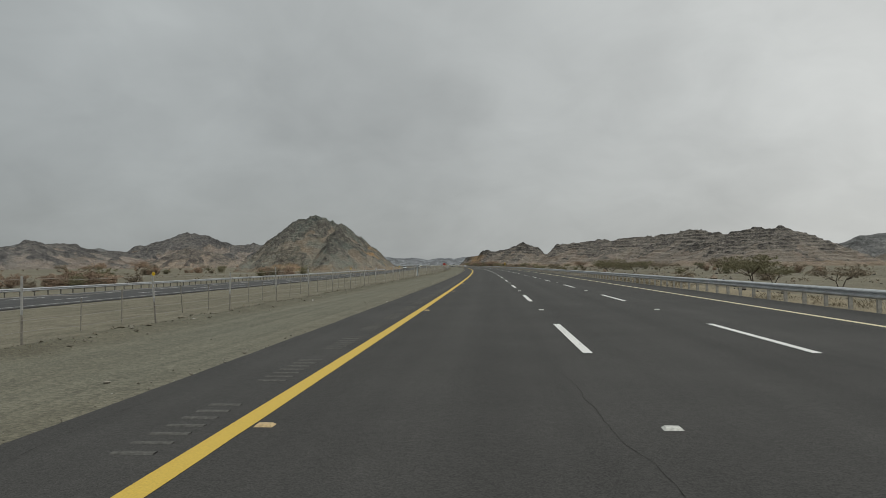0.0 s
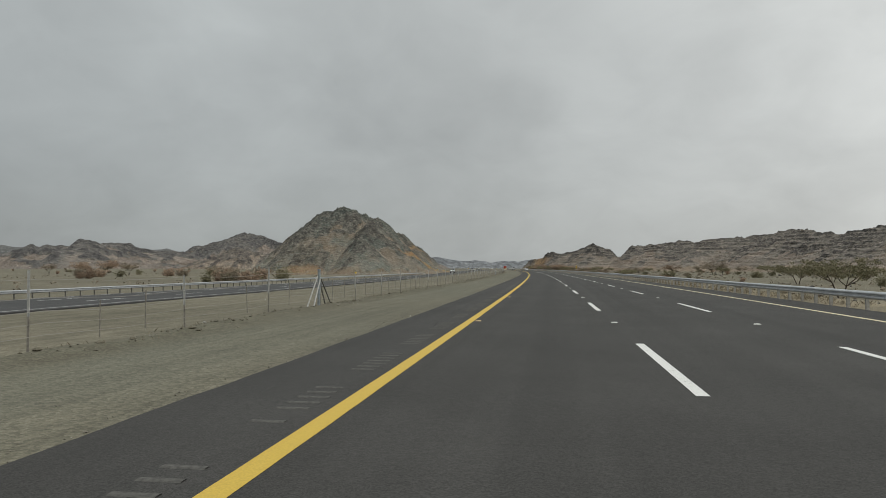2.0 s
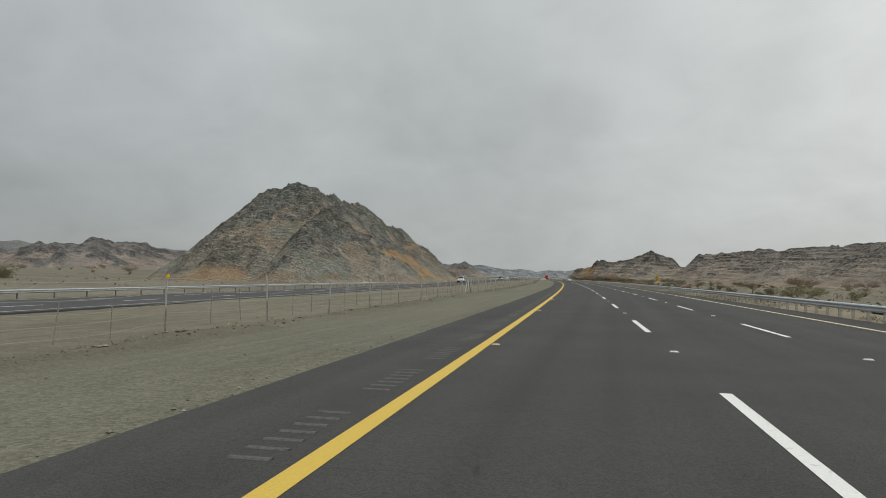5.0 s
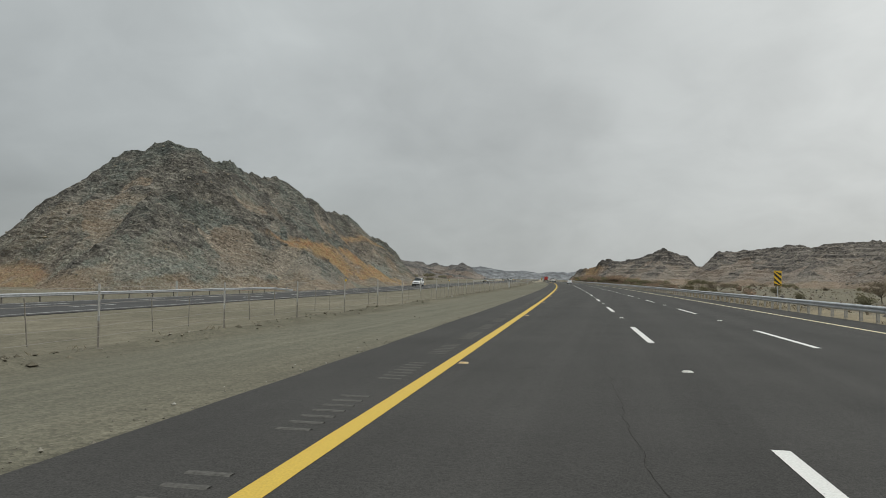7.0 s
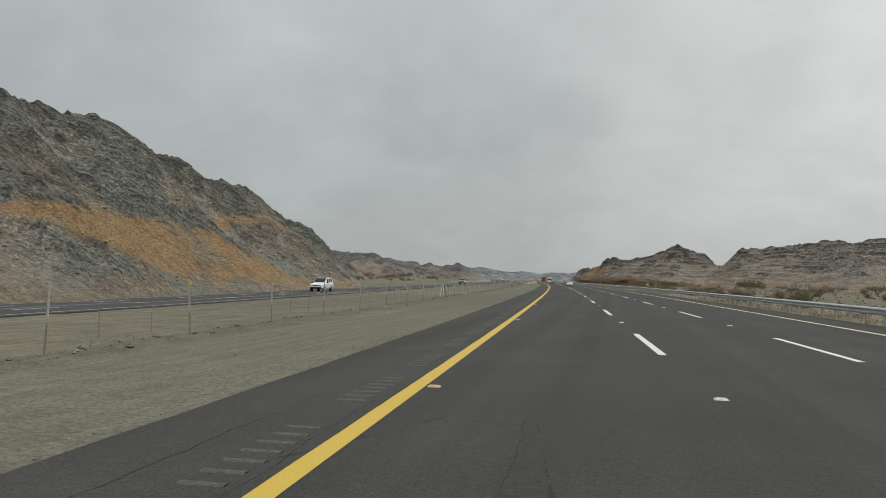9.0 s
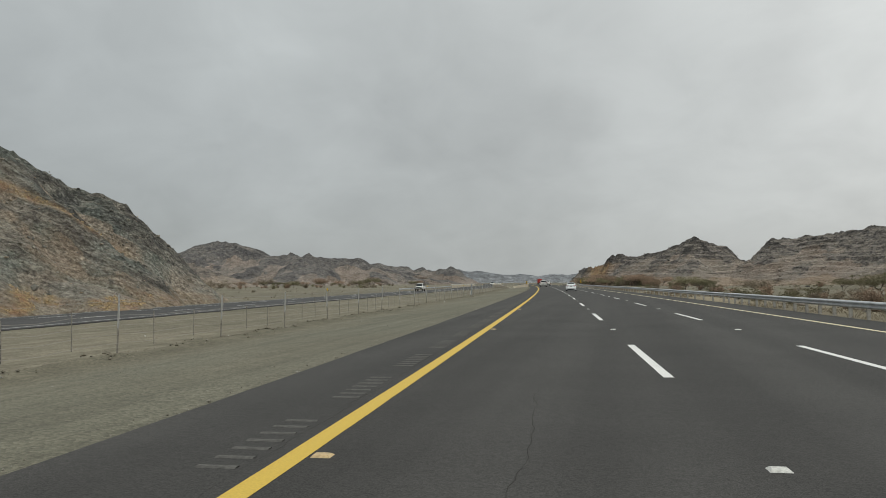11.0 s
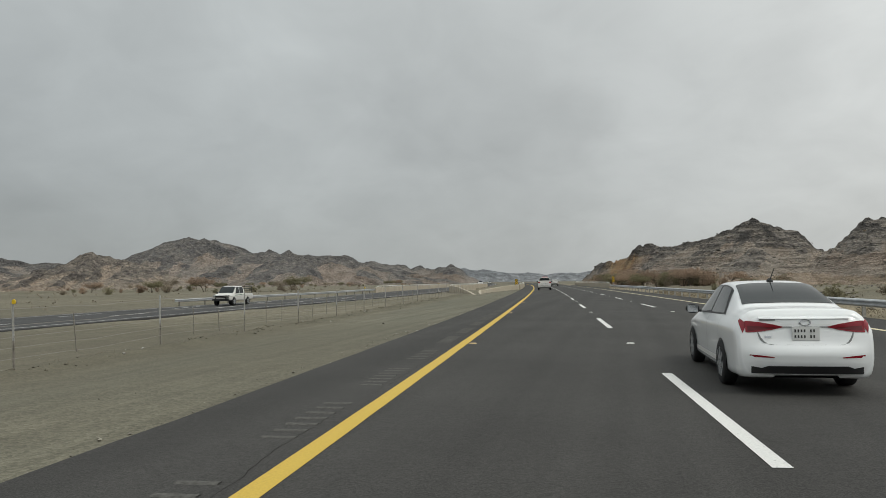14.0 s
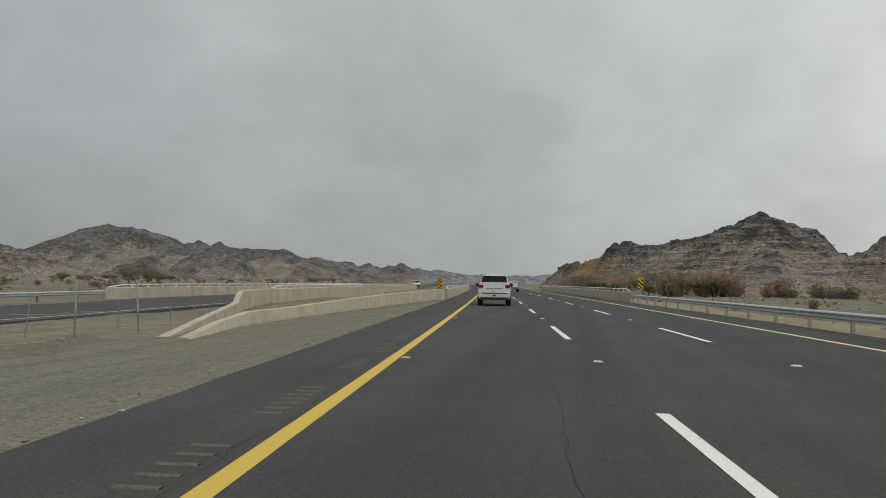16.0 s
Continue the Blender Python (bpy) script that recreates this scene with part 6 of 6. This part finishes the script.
# ---- loose rock, stones and plants ----
def scatter_mesh(name, pieces, material, label, category, smooth=False):
    """One joined mesh of many small pieces, each (verts, faces) in numpy."""
    verts, faces, base = [], [], 0
    for v, f in pieces:
        verts.append(v)
        faces += [tuple(int(i) + base for i in q) for q in f]
        base += len(v)
    ob = mesh_object(name, np.concatenate(verts).tolist(), faces, material, smooth)
    return tagged(ob, label, category, kind="stuff")


rs = np.random.RandomState(11)
ICO = bmesh.new()
bmesh.ops.create_icosphere(ICO, subdivisions=1, radius=1)
ICO_V, ICO_F = np.array([v.co[:] for v in ICO.verts]), [tuple(v.index for v in f.verts) for f in ICO.faces]
ICO.free()
OCT_V = np.array([(1, 0, 0), (-1, 0, 0), (0, 1, 0), (0, -1, 0), (0, 0, 1), (0, 0, -1)], float)
OCT_F = [(0, 2, 4), (2, 1, 4), (1, 3, 4), (3, 0, 4), (2, 0, 5), (1, 2, 5), (3, 1, 5), (0, 3, 5)]


def chunk(at, size, flat=0.7, base=(ICO_V, ICO_F)):
    v = base[0] * (1 + rs.uniform(-0.32, 0.32, (len(base[0]), 1)))
    v = v * size * np.array([rs.uniform(0.7, 1.3), rs.uniform(0.7, 1.3), flat * rs.uniform(0.6, 1.2)])
    a = rs.uniform(0, 6.283)
    c, s = math.cos(a), math.sin(a)
    v = v @ np.array([[c, s, 0], [-s, c, 0], [0, 0, 1]])
    return v + np.asarray(at), base[1]


def loose_stuff(name, lo, hi, warm):
    s = Stuff(name, 0.93, 0, 0.2)
    c = s.ramp(s.island(), (0.0, lo), (0.55, tuple((p + q) / 2 for p, q in zip(lo, hi))), (0.85, hi), (1.0, warm))
    s.color(s.mix(c, s.ramp(s.noise(3.0, 5, 0.7), (0.3, 0.6), (0.7, 1.35)), 0.9, "MULTIPLY"))
    s.bump(s.noise(4.0, 5, 0.7), 0.6, 0.1)
    return s.m


def leaf_stuff(name, lo, hi):
    s = Stuff(name, 0.9, 0, 0.15)
    s.color(s.mix(s.ramp(s.island(), (0.0, lo), (1.0, hi)), s.ramp(s.rand(), (0.0, 0.8), (1.0, 1.2)), 1.0, "MULTIPLY"))
    return s.m


def tufts(points, size, n_each):
    """Small torn leaf sprays round the points."""
    verts, faces = [], []
    for p in points:
        for k in range(n_each):
            d = rs.normal(0, 1, 3)
            d /= np.linalg.norm(d)
            e = np.cross(d, rs.normal(0, 1, 3))
            e /= np.linalg.norm(e)
            c = p + rs.normal(0, size * 0.9, 3) * np.array([1, 1, 0.6])
            r = size * rs.uniform(0.4, 1.0)
            b = len(verts)
            verts += [c - d * r, c + e * r * 0.45, c + d * r * 0.9, c - e * r * 0.4]
            faces.append((b, b + 1, b + 2, b + 3))
    return verts, faces


M_GOLD = leaf_stuff("golden_dry_grass", (0.3, 0.215, 0.115), (0.52, 0.4, 0.225))
M_LOOSE = loose_stuff("loose_crag_rock", (0.13, 0.125, 0.112), (0.31, 0.288, 0.236), (0.31, 0.235, 0.16))
M_LOOSE_R = loose_stuff("loose_ledge_rock", (0.09, 0.083, 0.076), (0.24, 0.212, 0.18), (0.25, 0.195, 0.145))
M_PEBBLE = loose_stuff("pale_pebbles", (0.16, 0.145, 0.115), (0.27, 0.25, 0.205), (0.42, 0.4, 0.36))
M_LITTER = plain("white_litter", (0.7, 0.7, 0.68), 0.6)

V = HILL_POINTS["crag_hill"]
V = V[(V[:, 2] > 0.6) & (V[:, 0] > -118)]
pick = V[rs.randint(0, len(V), 9000)]
pick = pick[tan_a(pick[:, 0], pick[:, 1], pick[:, 2]) < 0.4]
scatter_mesh("crag_rubble", [chunk(p + np.array([rs.uniform(-0.3, 0.3), rs.uniform(-0.3, 0.3), -0.04]), 0.06 + 0.06 * rs.gamma(1.2, 0.8), 0.7) for p in pick], M_LOOSE, "broken grey rock rubble on the craggy hill", "rock")
V = HILL_POINTS["crag_hill"]
V = V[(V[:, 2] > -0.6) & (V[:, 0] > -76) & (V[:, 1] > 338)]
pick = V[rs.randint(0, len(V), 16000)]
pick = pick[tan_a(pick[:, 0], pick[:, 1], pick[:, 2]) > 0.5]
golden = []
for p in pick:
    v, f = tufts([p + np.array([0, 0, 0.06])], rs.uniform(0.07, 0.16), 8)
    golden.append((np.array(v), f))
scatter_mesh("golden_grass", golden, M_GOLD, "dry golden grass tufts on the craggy hill's slope", "grass")
V = HILL_POINTS["layered_hill"]
V = V[(V[:, 2] > 1.0) & (V[:, 1] < 900)]
pick = V[rs.randint(0, len(V), 7000)]
scatter_mesh("ledge_rubble", [chunk(p + np.array([rs.uniform(-0.5, 0.5), rs.uniform(-0.5, 0.5), -0.05]), 0.13 + 0.16 * rs.gamma(1.2, 0.8), 0.6) for p in pick], M_LOOSE_R, "dark broken rock on the layered hill", "rock")


def on_ground(s, x, dz=0.0):
    p = P(s, x, float(ground_z(s, x)) + dz)
    return np.array(p)


pebbles = []
for i in range(5200):
    s = rs.uniform(0, 1) ** 1.0 * 536 - 4
    x = fence_x(s) + rs.normal(0.12, 0.38)
    r = 0.006 + 0.012 * rs.gamma(1.2, 0.8)
    pebbles.append(chunk(on_ground(s, x, r * 0.3), r, 0.75, (OCT_V, OCT_F)))
for i in range(4200):
    s = rs.uniform(-4, 536)
    x = float(np.interp(s, EDGE_S, EDGE_X)) - abs(rs.normal(0, 0.28)) - 0.02
    r = 0.006 + 0.008 * rs.gamma(1.2, 0.8)
    pebbles.append(chunk(on_ground(s, x, r * 0.4), r, 0.75, (OCT_V, OCT_F)))
for i in range(1500):
    s, x = rs.uniform(-4, 536), rs.uniform(-12.5, -2.2)
    r = 0.006 + 0.008 * rs.gamma(1.2, 0.8)
    pebbles.append(chunk(on_ground(s, x, r * 0.3), r, 0.7, (OCT_V, OCT_F)))
for i in range(26):
    s = rs.uniform(0, 536)
    r = rs.uniform(0.035, 0.08)
    pebbles.append(chunk(on_ground(s, fence_x(s) + rs.normal(0.2, 0.35), r * 0.3), r, 0.7))
scatter_mesh("pebbles", pebbles, M_PEBBLE, "pale pebbles and stones along the fence bank", "stones")
M_CLOD = loose_stuff("earth_clods", (0.13, 0.115, 0.085), (0.2, 0.18, 0.135), (0.26, 0.235, 0.18))
clods = []
for i in range(4200):
    s = rs.uniform(-4, 534)
    x = fence_x(s) + 0.25 + rs.normal(0, 0.32)
    if wave(np.array([s * 0.21]), np.array([2.5]), 71)[0] > -0.5:
        r = 0.012 + 0.02 * rs.gamma(1.3, 0.8)
        clods.append(chunk(on_ground(s, x, r * 0.2), r, 0.6, (OCT_V, OCT_F)))
scatter_mesh("earth_clods", clods, M_CLOD, "crumbled earth clods on the low bank", "earth")
plain_stones = []
for i in range(1800):
    s, x = rs.uniform(40, 640), rs.uniform(15, 90)
    r = 0.06 + 0.1 * rs.gamma(1.2, 0.8)
    plain_stones.append(chunk(on_ground(s, x, r * 0.3), r, 0.7, (OCT_V, OCT_F)))
scatter_mesh("plain_stones", plain_stones, M_LOOSE_R, "scattered dark stones on the desert plain", "stones")
litter = []
for i in range(34):
    s = rs.uniform(5, 525)
    x = fence_x(s) + rs.normal(0.3, 0.5) if i % 3 else rs.uniform(-14, -8.6)
    r = rs.uniform(0.02, 0.05)
    litter.append(chunk(on_ground(s, x, r * 0.4), r, 0.5, (OCT_V, OCT_F)))
scatter_mesh("roadside_litter", litter, M_LITTER, "small bits of white litter on the verge", "litter")


M_OLIVE = leaf_stuff("olive_acacia_leaves", (0.13, 0.125, 0.075), (0.29, 0.262, 0.165))
M_REDDISH = leaf_stuff("reddish_dry_leaves", (0.23, 0.165, 0.12), (0.46, 0.345, 0.255))
M_DRYGREY = leaf_stuff("grey_dry_twigs", (0.16, 0.135, 0.1), (0.36, 0.3, 0.225))
M_STRAW = leaf_stuff("straw_grass", (0.15, 0.125, 0.085), (0.3, 0.255, 0.18))
M_BARK = plain("grey_brown_bark", (0.1, 0.08, 0.062), 0.9, 0, 0.2, 0.35, 8)


def acacia(label, leaf, height, spread, seed, dense):
    """A flat-topped desert acacia: forked stems, spreading limbs, broken crown."""
    rnd = random.Random(seed)
    t = thing("acacia_tree", Matrix.Identity(4), label, "tree", "desert trees")
    bm = bmesh.new()
    tips = []
    for k in range(rnd.choice((2, 3, 3))):
        a = rnd.uniform(0, 6.28)
        fork = Vector((math.cos(a) * spread * 0.12, math.sin(a) * spread * 0.12, height * rnd.uniform(0.3, 0.42)))
        rod(bm, (0.1 * math.cos(a), 0.1 * math.sin(a), -0.25), fork, 0.1 * height / 4, 6, 0.065 * height / 4)
        for m in range(5):
            b = a + rnd.uniform(-1.2, 1.2)
            reach = spread * rnd.uniform(0.25, 0.5)
            tip = Vector((math.cos(b) * reach, math.sin(b) * reach, height * rnd.uniform(0.62, 0.95)))
            mid = fork.lerp(tip, 0.5) + Vector((0, 0, -0.08 * height))
            rod(bm, fork, mid, 0.055 * height / 4, 5, 0.035 * height / 4)
            rod(bm, mid, tip, 0.035 * height / 4, 5, 0.012)
            tips += [tip, mid.lerp(tip, 0.6)]
            for q in range(2):
                c = b + rnd.uniform(-0.9, 0.9)
                twig = mid + Vector((math.cos(c), math.sin(c), 0.5)) * spread * rnd.uniform(0.1, 0.2)
                rod(bm, mid, twig, 0.02 * height / 4, 4, 0.008)
                tips.append(twig)
    part("trunk", bm, M_BARK, t)
    pts = []
    for tip in tips:
        for k in range(dense):
            p = np.array(tip) + rs.normal(0, 1, 3) * np.array([spread * 0.11, spread * 0.11, height * 0.05])
            pts.append(p)
    v, f = tufts(pts, 0.13, 17)
    crown = mesh_object("crown", v, f, leaf, False, t)
    crown["label"] = "thin broken crown of small leaves"
    return t


def shrub(label, leaf, height, seed, n):
    rnd = random.Random(seed)
    t = thing("desert_shrub", Matrix.Identity(4), label, "shrub", "desert shrubs")
    bm = bmesh.new()
    pts = []
    for k in range(13):
        a, lean = rnd.uniform(0, 6.28), rnd.uniform(0.1, 0.95)
        tip = Vector((math.cos(a) * lean * height, math.sin(a) * lean * height, height * rnd.uniform(0.55, 1.0)))
        rod(bm, (0, 0, -0.1), tip, 0.025, 4, 0.006)
        for m in range(n):
            q = rnd.uniform(0.1, 1.03)
            pts.append(np.array(tip) * q + rs.normal(0, 0.17 * height, 3))
    part("trunk", bm, M_BARK, t)
    pts = [p for p in pts if p[2] > 0.02]
    v, f = tufts(pts, 0.085, 20)
    mesh_object("foliage", v, f, leaf, False, t)
    return t


TREES = [
    acacia("olive umbrella acacia standing on the desert plain", M_OLIVE, 3.6, 6.4, 1, 10),
    acacia("reddish dry acacia standing on the desert plain", M_REDDISH, 3.9, 6.5, 2, 9),
    acacia("grey half-bare acacia standing on the desert plain", M_DRYGREY, 3.4, 5.6, 3, 6),
    acacia("dense olive acacia standing beside the dry wadi", M_OLIVE, 3.1, 5.2, 4, 11),
]
SHRUBS = [
    shrub("grey dry desert shrub on stony ground", M_DRYGREY, 1.2, 5, 15),
    shrub("olive desert shrub on sandy ground", M_OLIVE, 1.4, 6, 17),
    shrub("reddish brown desert shrub on sandy ground", M_REDDISH, 1.3, 7, 17),
]
prng = random.Random(23)
free = {i: True for i in range(7)}


def plant(kind, s, x, scale):
    protos = TREES + SHRUBS
    m = along(s, x, float(ground_z(s, x)) - 0.03, prng.uniform(0, 360)) @ Matrix.Diagonal((scale, scale, scale * prng.uniform(0.85, 1.1), 1))
    if free[kind]:
        free[kind] = False
        protos[kind].matrix_world = m
    else:
        copy_thing(protos[kind], m).scale = m.to_scale()


def hill_free(s, x):
    """True where no hill stands."""
    p = P(s, x)
    for name in ("crag_hill", "layered_hill", "small_brown_hill"):
        V = HILL_POINTS[name]
        d = np.hypot(V[:, 0] - p.x, V[:, 1] - p.y)
        k = int(np.argmin(d))
        if d[k] < 4 and V[k, 2] > 0.8:
            return False
    return True


for kind, s, x, k in ((2, 289, 57, 1.15), (0, 269, 67, 1.0), (2, 450, 96, 1.2), (1, 341, 57, 1.05), (2, 180, 62, 1.1), (0, 505, 30, 0.9), (3, 520, 38, 0.9), (2, 486, -64, 1.0), (0, 500, -78, 0.9)):
    plant(kind, s, x, k)
# the belt of trees along the wadi, before the layered hill
for i in range(105):
    x = prng.uniform(20, 52) if i % 6 else prng.uniform(52, 84)
    s = 662 + 0.25 * x + prng.uniform(-40, 40)
    if hill_free(s, x) and abs(s - (WADI - 0.55 * (x + 6))) > 12:
        kind = prng.choice((0, 1, 1, 3, 4, 5, 6, 6) if x < 52 else (4, 5, 6, 6))
        plant(kind, s, x, prng.uniform(0.8, 1.25) if kind < 4 else prng.uniform(1.2, 2.2))
# the open plain beside the carriageway
for i in range(115):
    s, x = prng.uniform(60, 590), 22 + 102 * prng.random() ** 1.4
    if hill_free(s, x):
        kind = prng.choice((4, 4, 5, 5, 6, 6, 5, 2, 0))
        plant(kind, s, x, prng.uniform(0.55, 1.15) if kind > 3 else prng.uniform(0.6, 0.9))
for i in range(26):
    s, x = prng.uniform(330, 490), prng.uniform(19, 36)
    plant(prng.choice((4, 5, 6, 5)), s, x, prng.uniform(0.7, 1.3))
# beyond the opposite carriageway
for i in range(80):
    s = prng.uniform(600, 1080)
    x = -60 - prng.uniform(0.0, 0.42) * (s - 300)
    if hill_free(s, x):
        plant(prng.choice((0, 1, 2, 4, 5, 6, 6, 3)), s, x, prng.uniform(0.8, 1.35))
for i in range(24):
    s, x = prng.uniform(440, 640), prng.uniform(-130, -52)
    if hill_free(s, x):
        plant(prng.choice((4, 5, 6, 5)), s, x, prng.uniform(0.5, 1.1))
for i in range(40):
    s = prng.uniform(200, 640)
    x = -90 - prng.uniform(0.1, 0.6) * s
    if hill_free(s, x):
        plant(prng.choice((1, 2, 4, 6, 5)), s, x, prng.uniform(0.8, 1.2))

# thickets close behind the opposite guardrail
for i in range(46):
    s, x = prng.choice(((prng.uniform(80, 98), prng.uniform(-62, -48)), (prng.uniform(174, 205), prng.uniform(-58, -46)), (prng.uniform(195, 275), prng.uniform(-104, -80))))
    plant(prng.choice((4, 6, 6, 5)), s, x, prng.uniform(0.9, 1.7))

# low scrub and straw
scrub_v, scrub_f = [], []
pts = []
for i in range(2600):
    s = rs.uniform(30, 700)
    x = rs.uniform(15, 120) if i % 3 else rs.uniform(-150, -42)
    if not (-100 < x < -40 and 300 < s < 445):
        pts.append((on_ground(s, x, 0.1), rs.uniform(0.1, 0.3)))
pieces = []
for p, r in pts:
    v, f = tufts([p + np.array([0, 0, r * 0.5])], r, 9)
    pieces.append((np.array(v), f))
scatter_mesh("low_scrub", pieces, M_DRYGREY, "low dry scrub scattered over the desert plain", "scrub")


def straw(s, x, tall, n):
    base = on_ground(s, x, -0.01)
    v, f = [], []
    for k in range(n):
        a = rs.uniform(0, 6.283)
        d = np.array([math.cos(a), math.sin(a), 0])
        e = np.array([-d[1], d[0], 0]) * 0.0035
        foot = base + np.array([rs.normal(0, 0.14), rs.normal(0, 0.14), 0])
        h = tall * rs.uniform(0.5, 1.1)
        b = len(v)
        v += [foot - e, foot + e, foot + d * h * 0.3 + np.array([0, 0, h * 0.6]) + e * 0.6, foot + d * h * rs.uniform(0.4, 0.9) + np.array([0, 0, h])]
        f += [(b, b + 1, b + 2), (b, b + 2, b + 3)]
    return np.array(v), f


pieces = []
for i in range(6000):
    s = rs.uniform(-4, 536)
    x = 12.75 + abs(rs.normal(0, 0.8))
    if wave(np.array([s * 0.09]), np.array([0.5]), 61)[0] > -0.35:
        pieces.append(straw(s, x, rs.uniform(0.06, 0.2), 12))
for i in range(700):
    s = rs.uniform(-4, 536)
    pieces.append(straw(s, fence_x(s) + rs.normal(-0.05, 0.3), rs.uniform(0.04, 0.13), 7))
scatter_mesh("dry_grass", pieces, M_STRAW, "dry straw-coloured grass tufts along the guardrail", "grass")


# ---- fine cracks in the asphalt ----
M_CRACK = plain("dark_road_crack", (0.034, 0.032, 0.029), 0.95, 0, 0.1)


def road_crack(s0, x0, s1, x1, seed, wide=0.003):
    rnd = random.Random(seed)
    n = max(6, int(abs(s1 - s0) / 0.16))
    verts, faces, drift = [], [], 0.0
    for k in range(n + 1):
        q = k / n
        drift = 0.88 * drift + rnd.gauss(0, 0.016)
        w = wide * (0.35 + rnd.random() * 0.8) * (1 - abs(2 * q - 1) ** 6)
        s, x = s0 + (s1 - s0) * q, x0 + (x1 - x0) * q + drift
        verts += [P(s, x - w, 0.003), P(s, x + w, 0.003)]
    for k in range(n):
        faces.append((2 * k, 2 * k + 1, 2 * k + 3, 2 * k + 2))
    tagged(mesh_object("road_crack", verts, faces, M_CRACK), "thin dark crack in the asphalt", "crack", "road cracks", "structure")


for k, (s0, x0, s1, x1) in enumerate(((3.5, 3.3, 10.0, 3.05), (84, 3.3, 95, 3.45), (112, 2.0, 123, 2.1), (225, 2.6, 236, 2.45), (286, 1.55, 298, 1.45), (291, -1.15, 297, -0.9), (404, 2.2, 412, 2.35), (430, 5.2, 441, 5.05), (484, 2.5, 492, 2.7), (515, 2.4, 526, 2.6), (500, 6.0, 507, 5.9), (60, 1.2, 66, 1.25), (196, -1.2, 202, -1.0), (318, 4.6, 330, 4.8), (352, 1.6, 363, 1.8))):
    road_crack(s0, x0, s1, x1, 100 + k)
for k in range(24):
    road_crack(288 + 10 * k, -0.24, 298.1 + 10 * k, -0.24, 300 + k, 0.0035)
crng = random.Random(77)
for k in range(34):
    s = crng.uniform(0, 530)
    x = crng.choice((-1.25, -0.95, -1.1, 1.2, 2.9, 4.9, 6.2))
    road_crack(s, x, s + crng.uniform(1.2, 4.5), x + crng.gauss(0, 0.2), 200 + k, 0.0024)
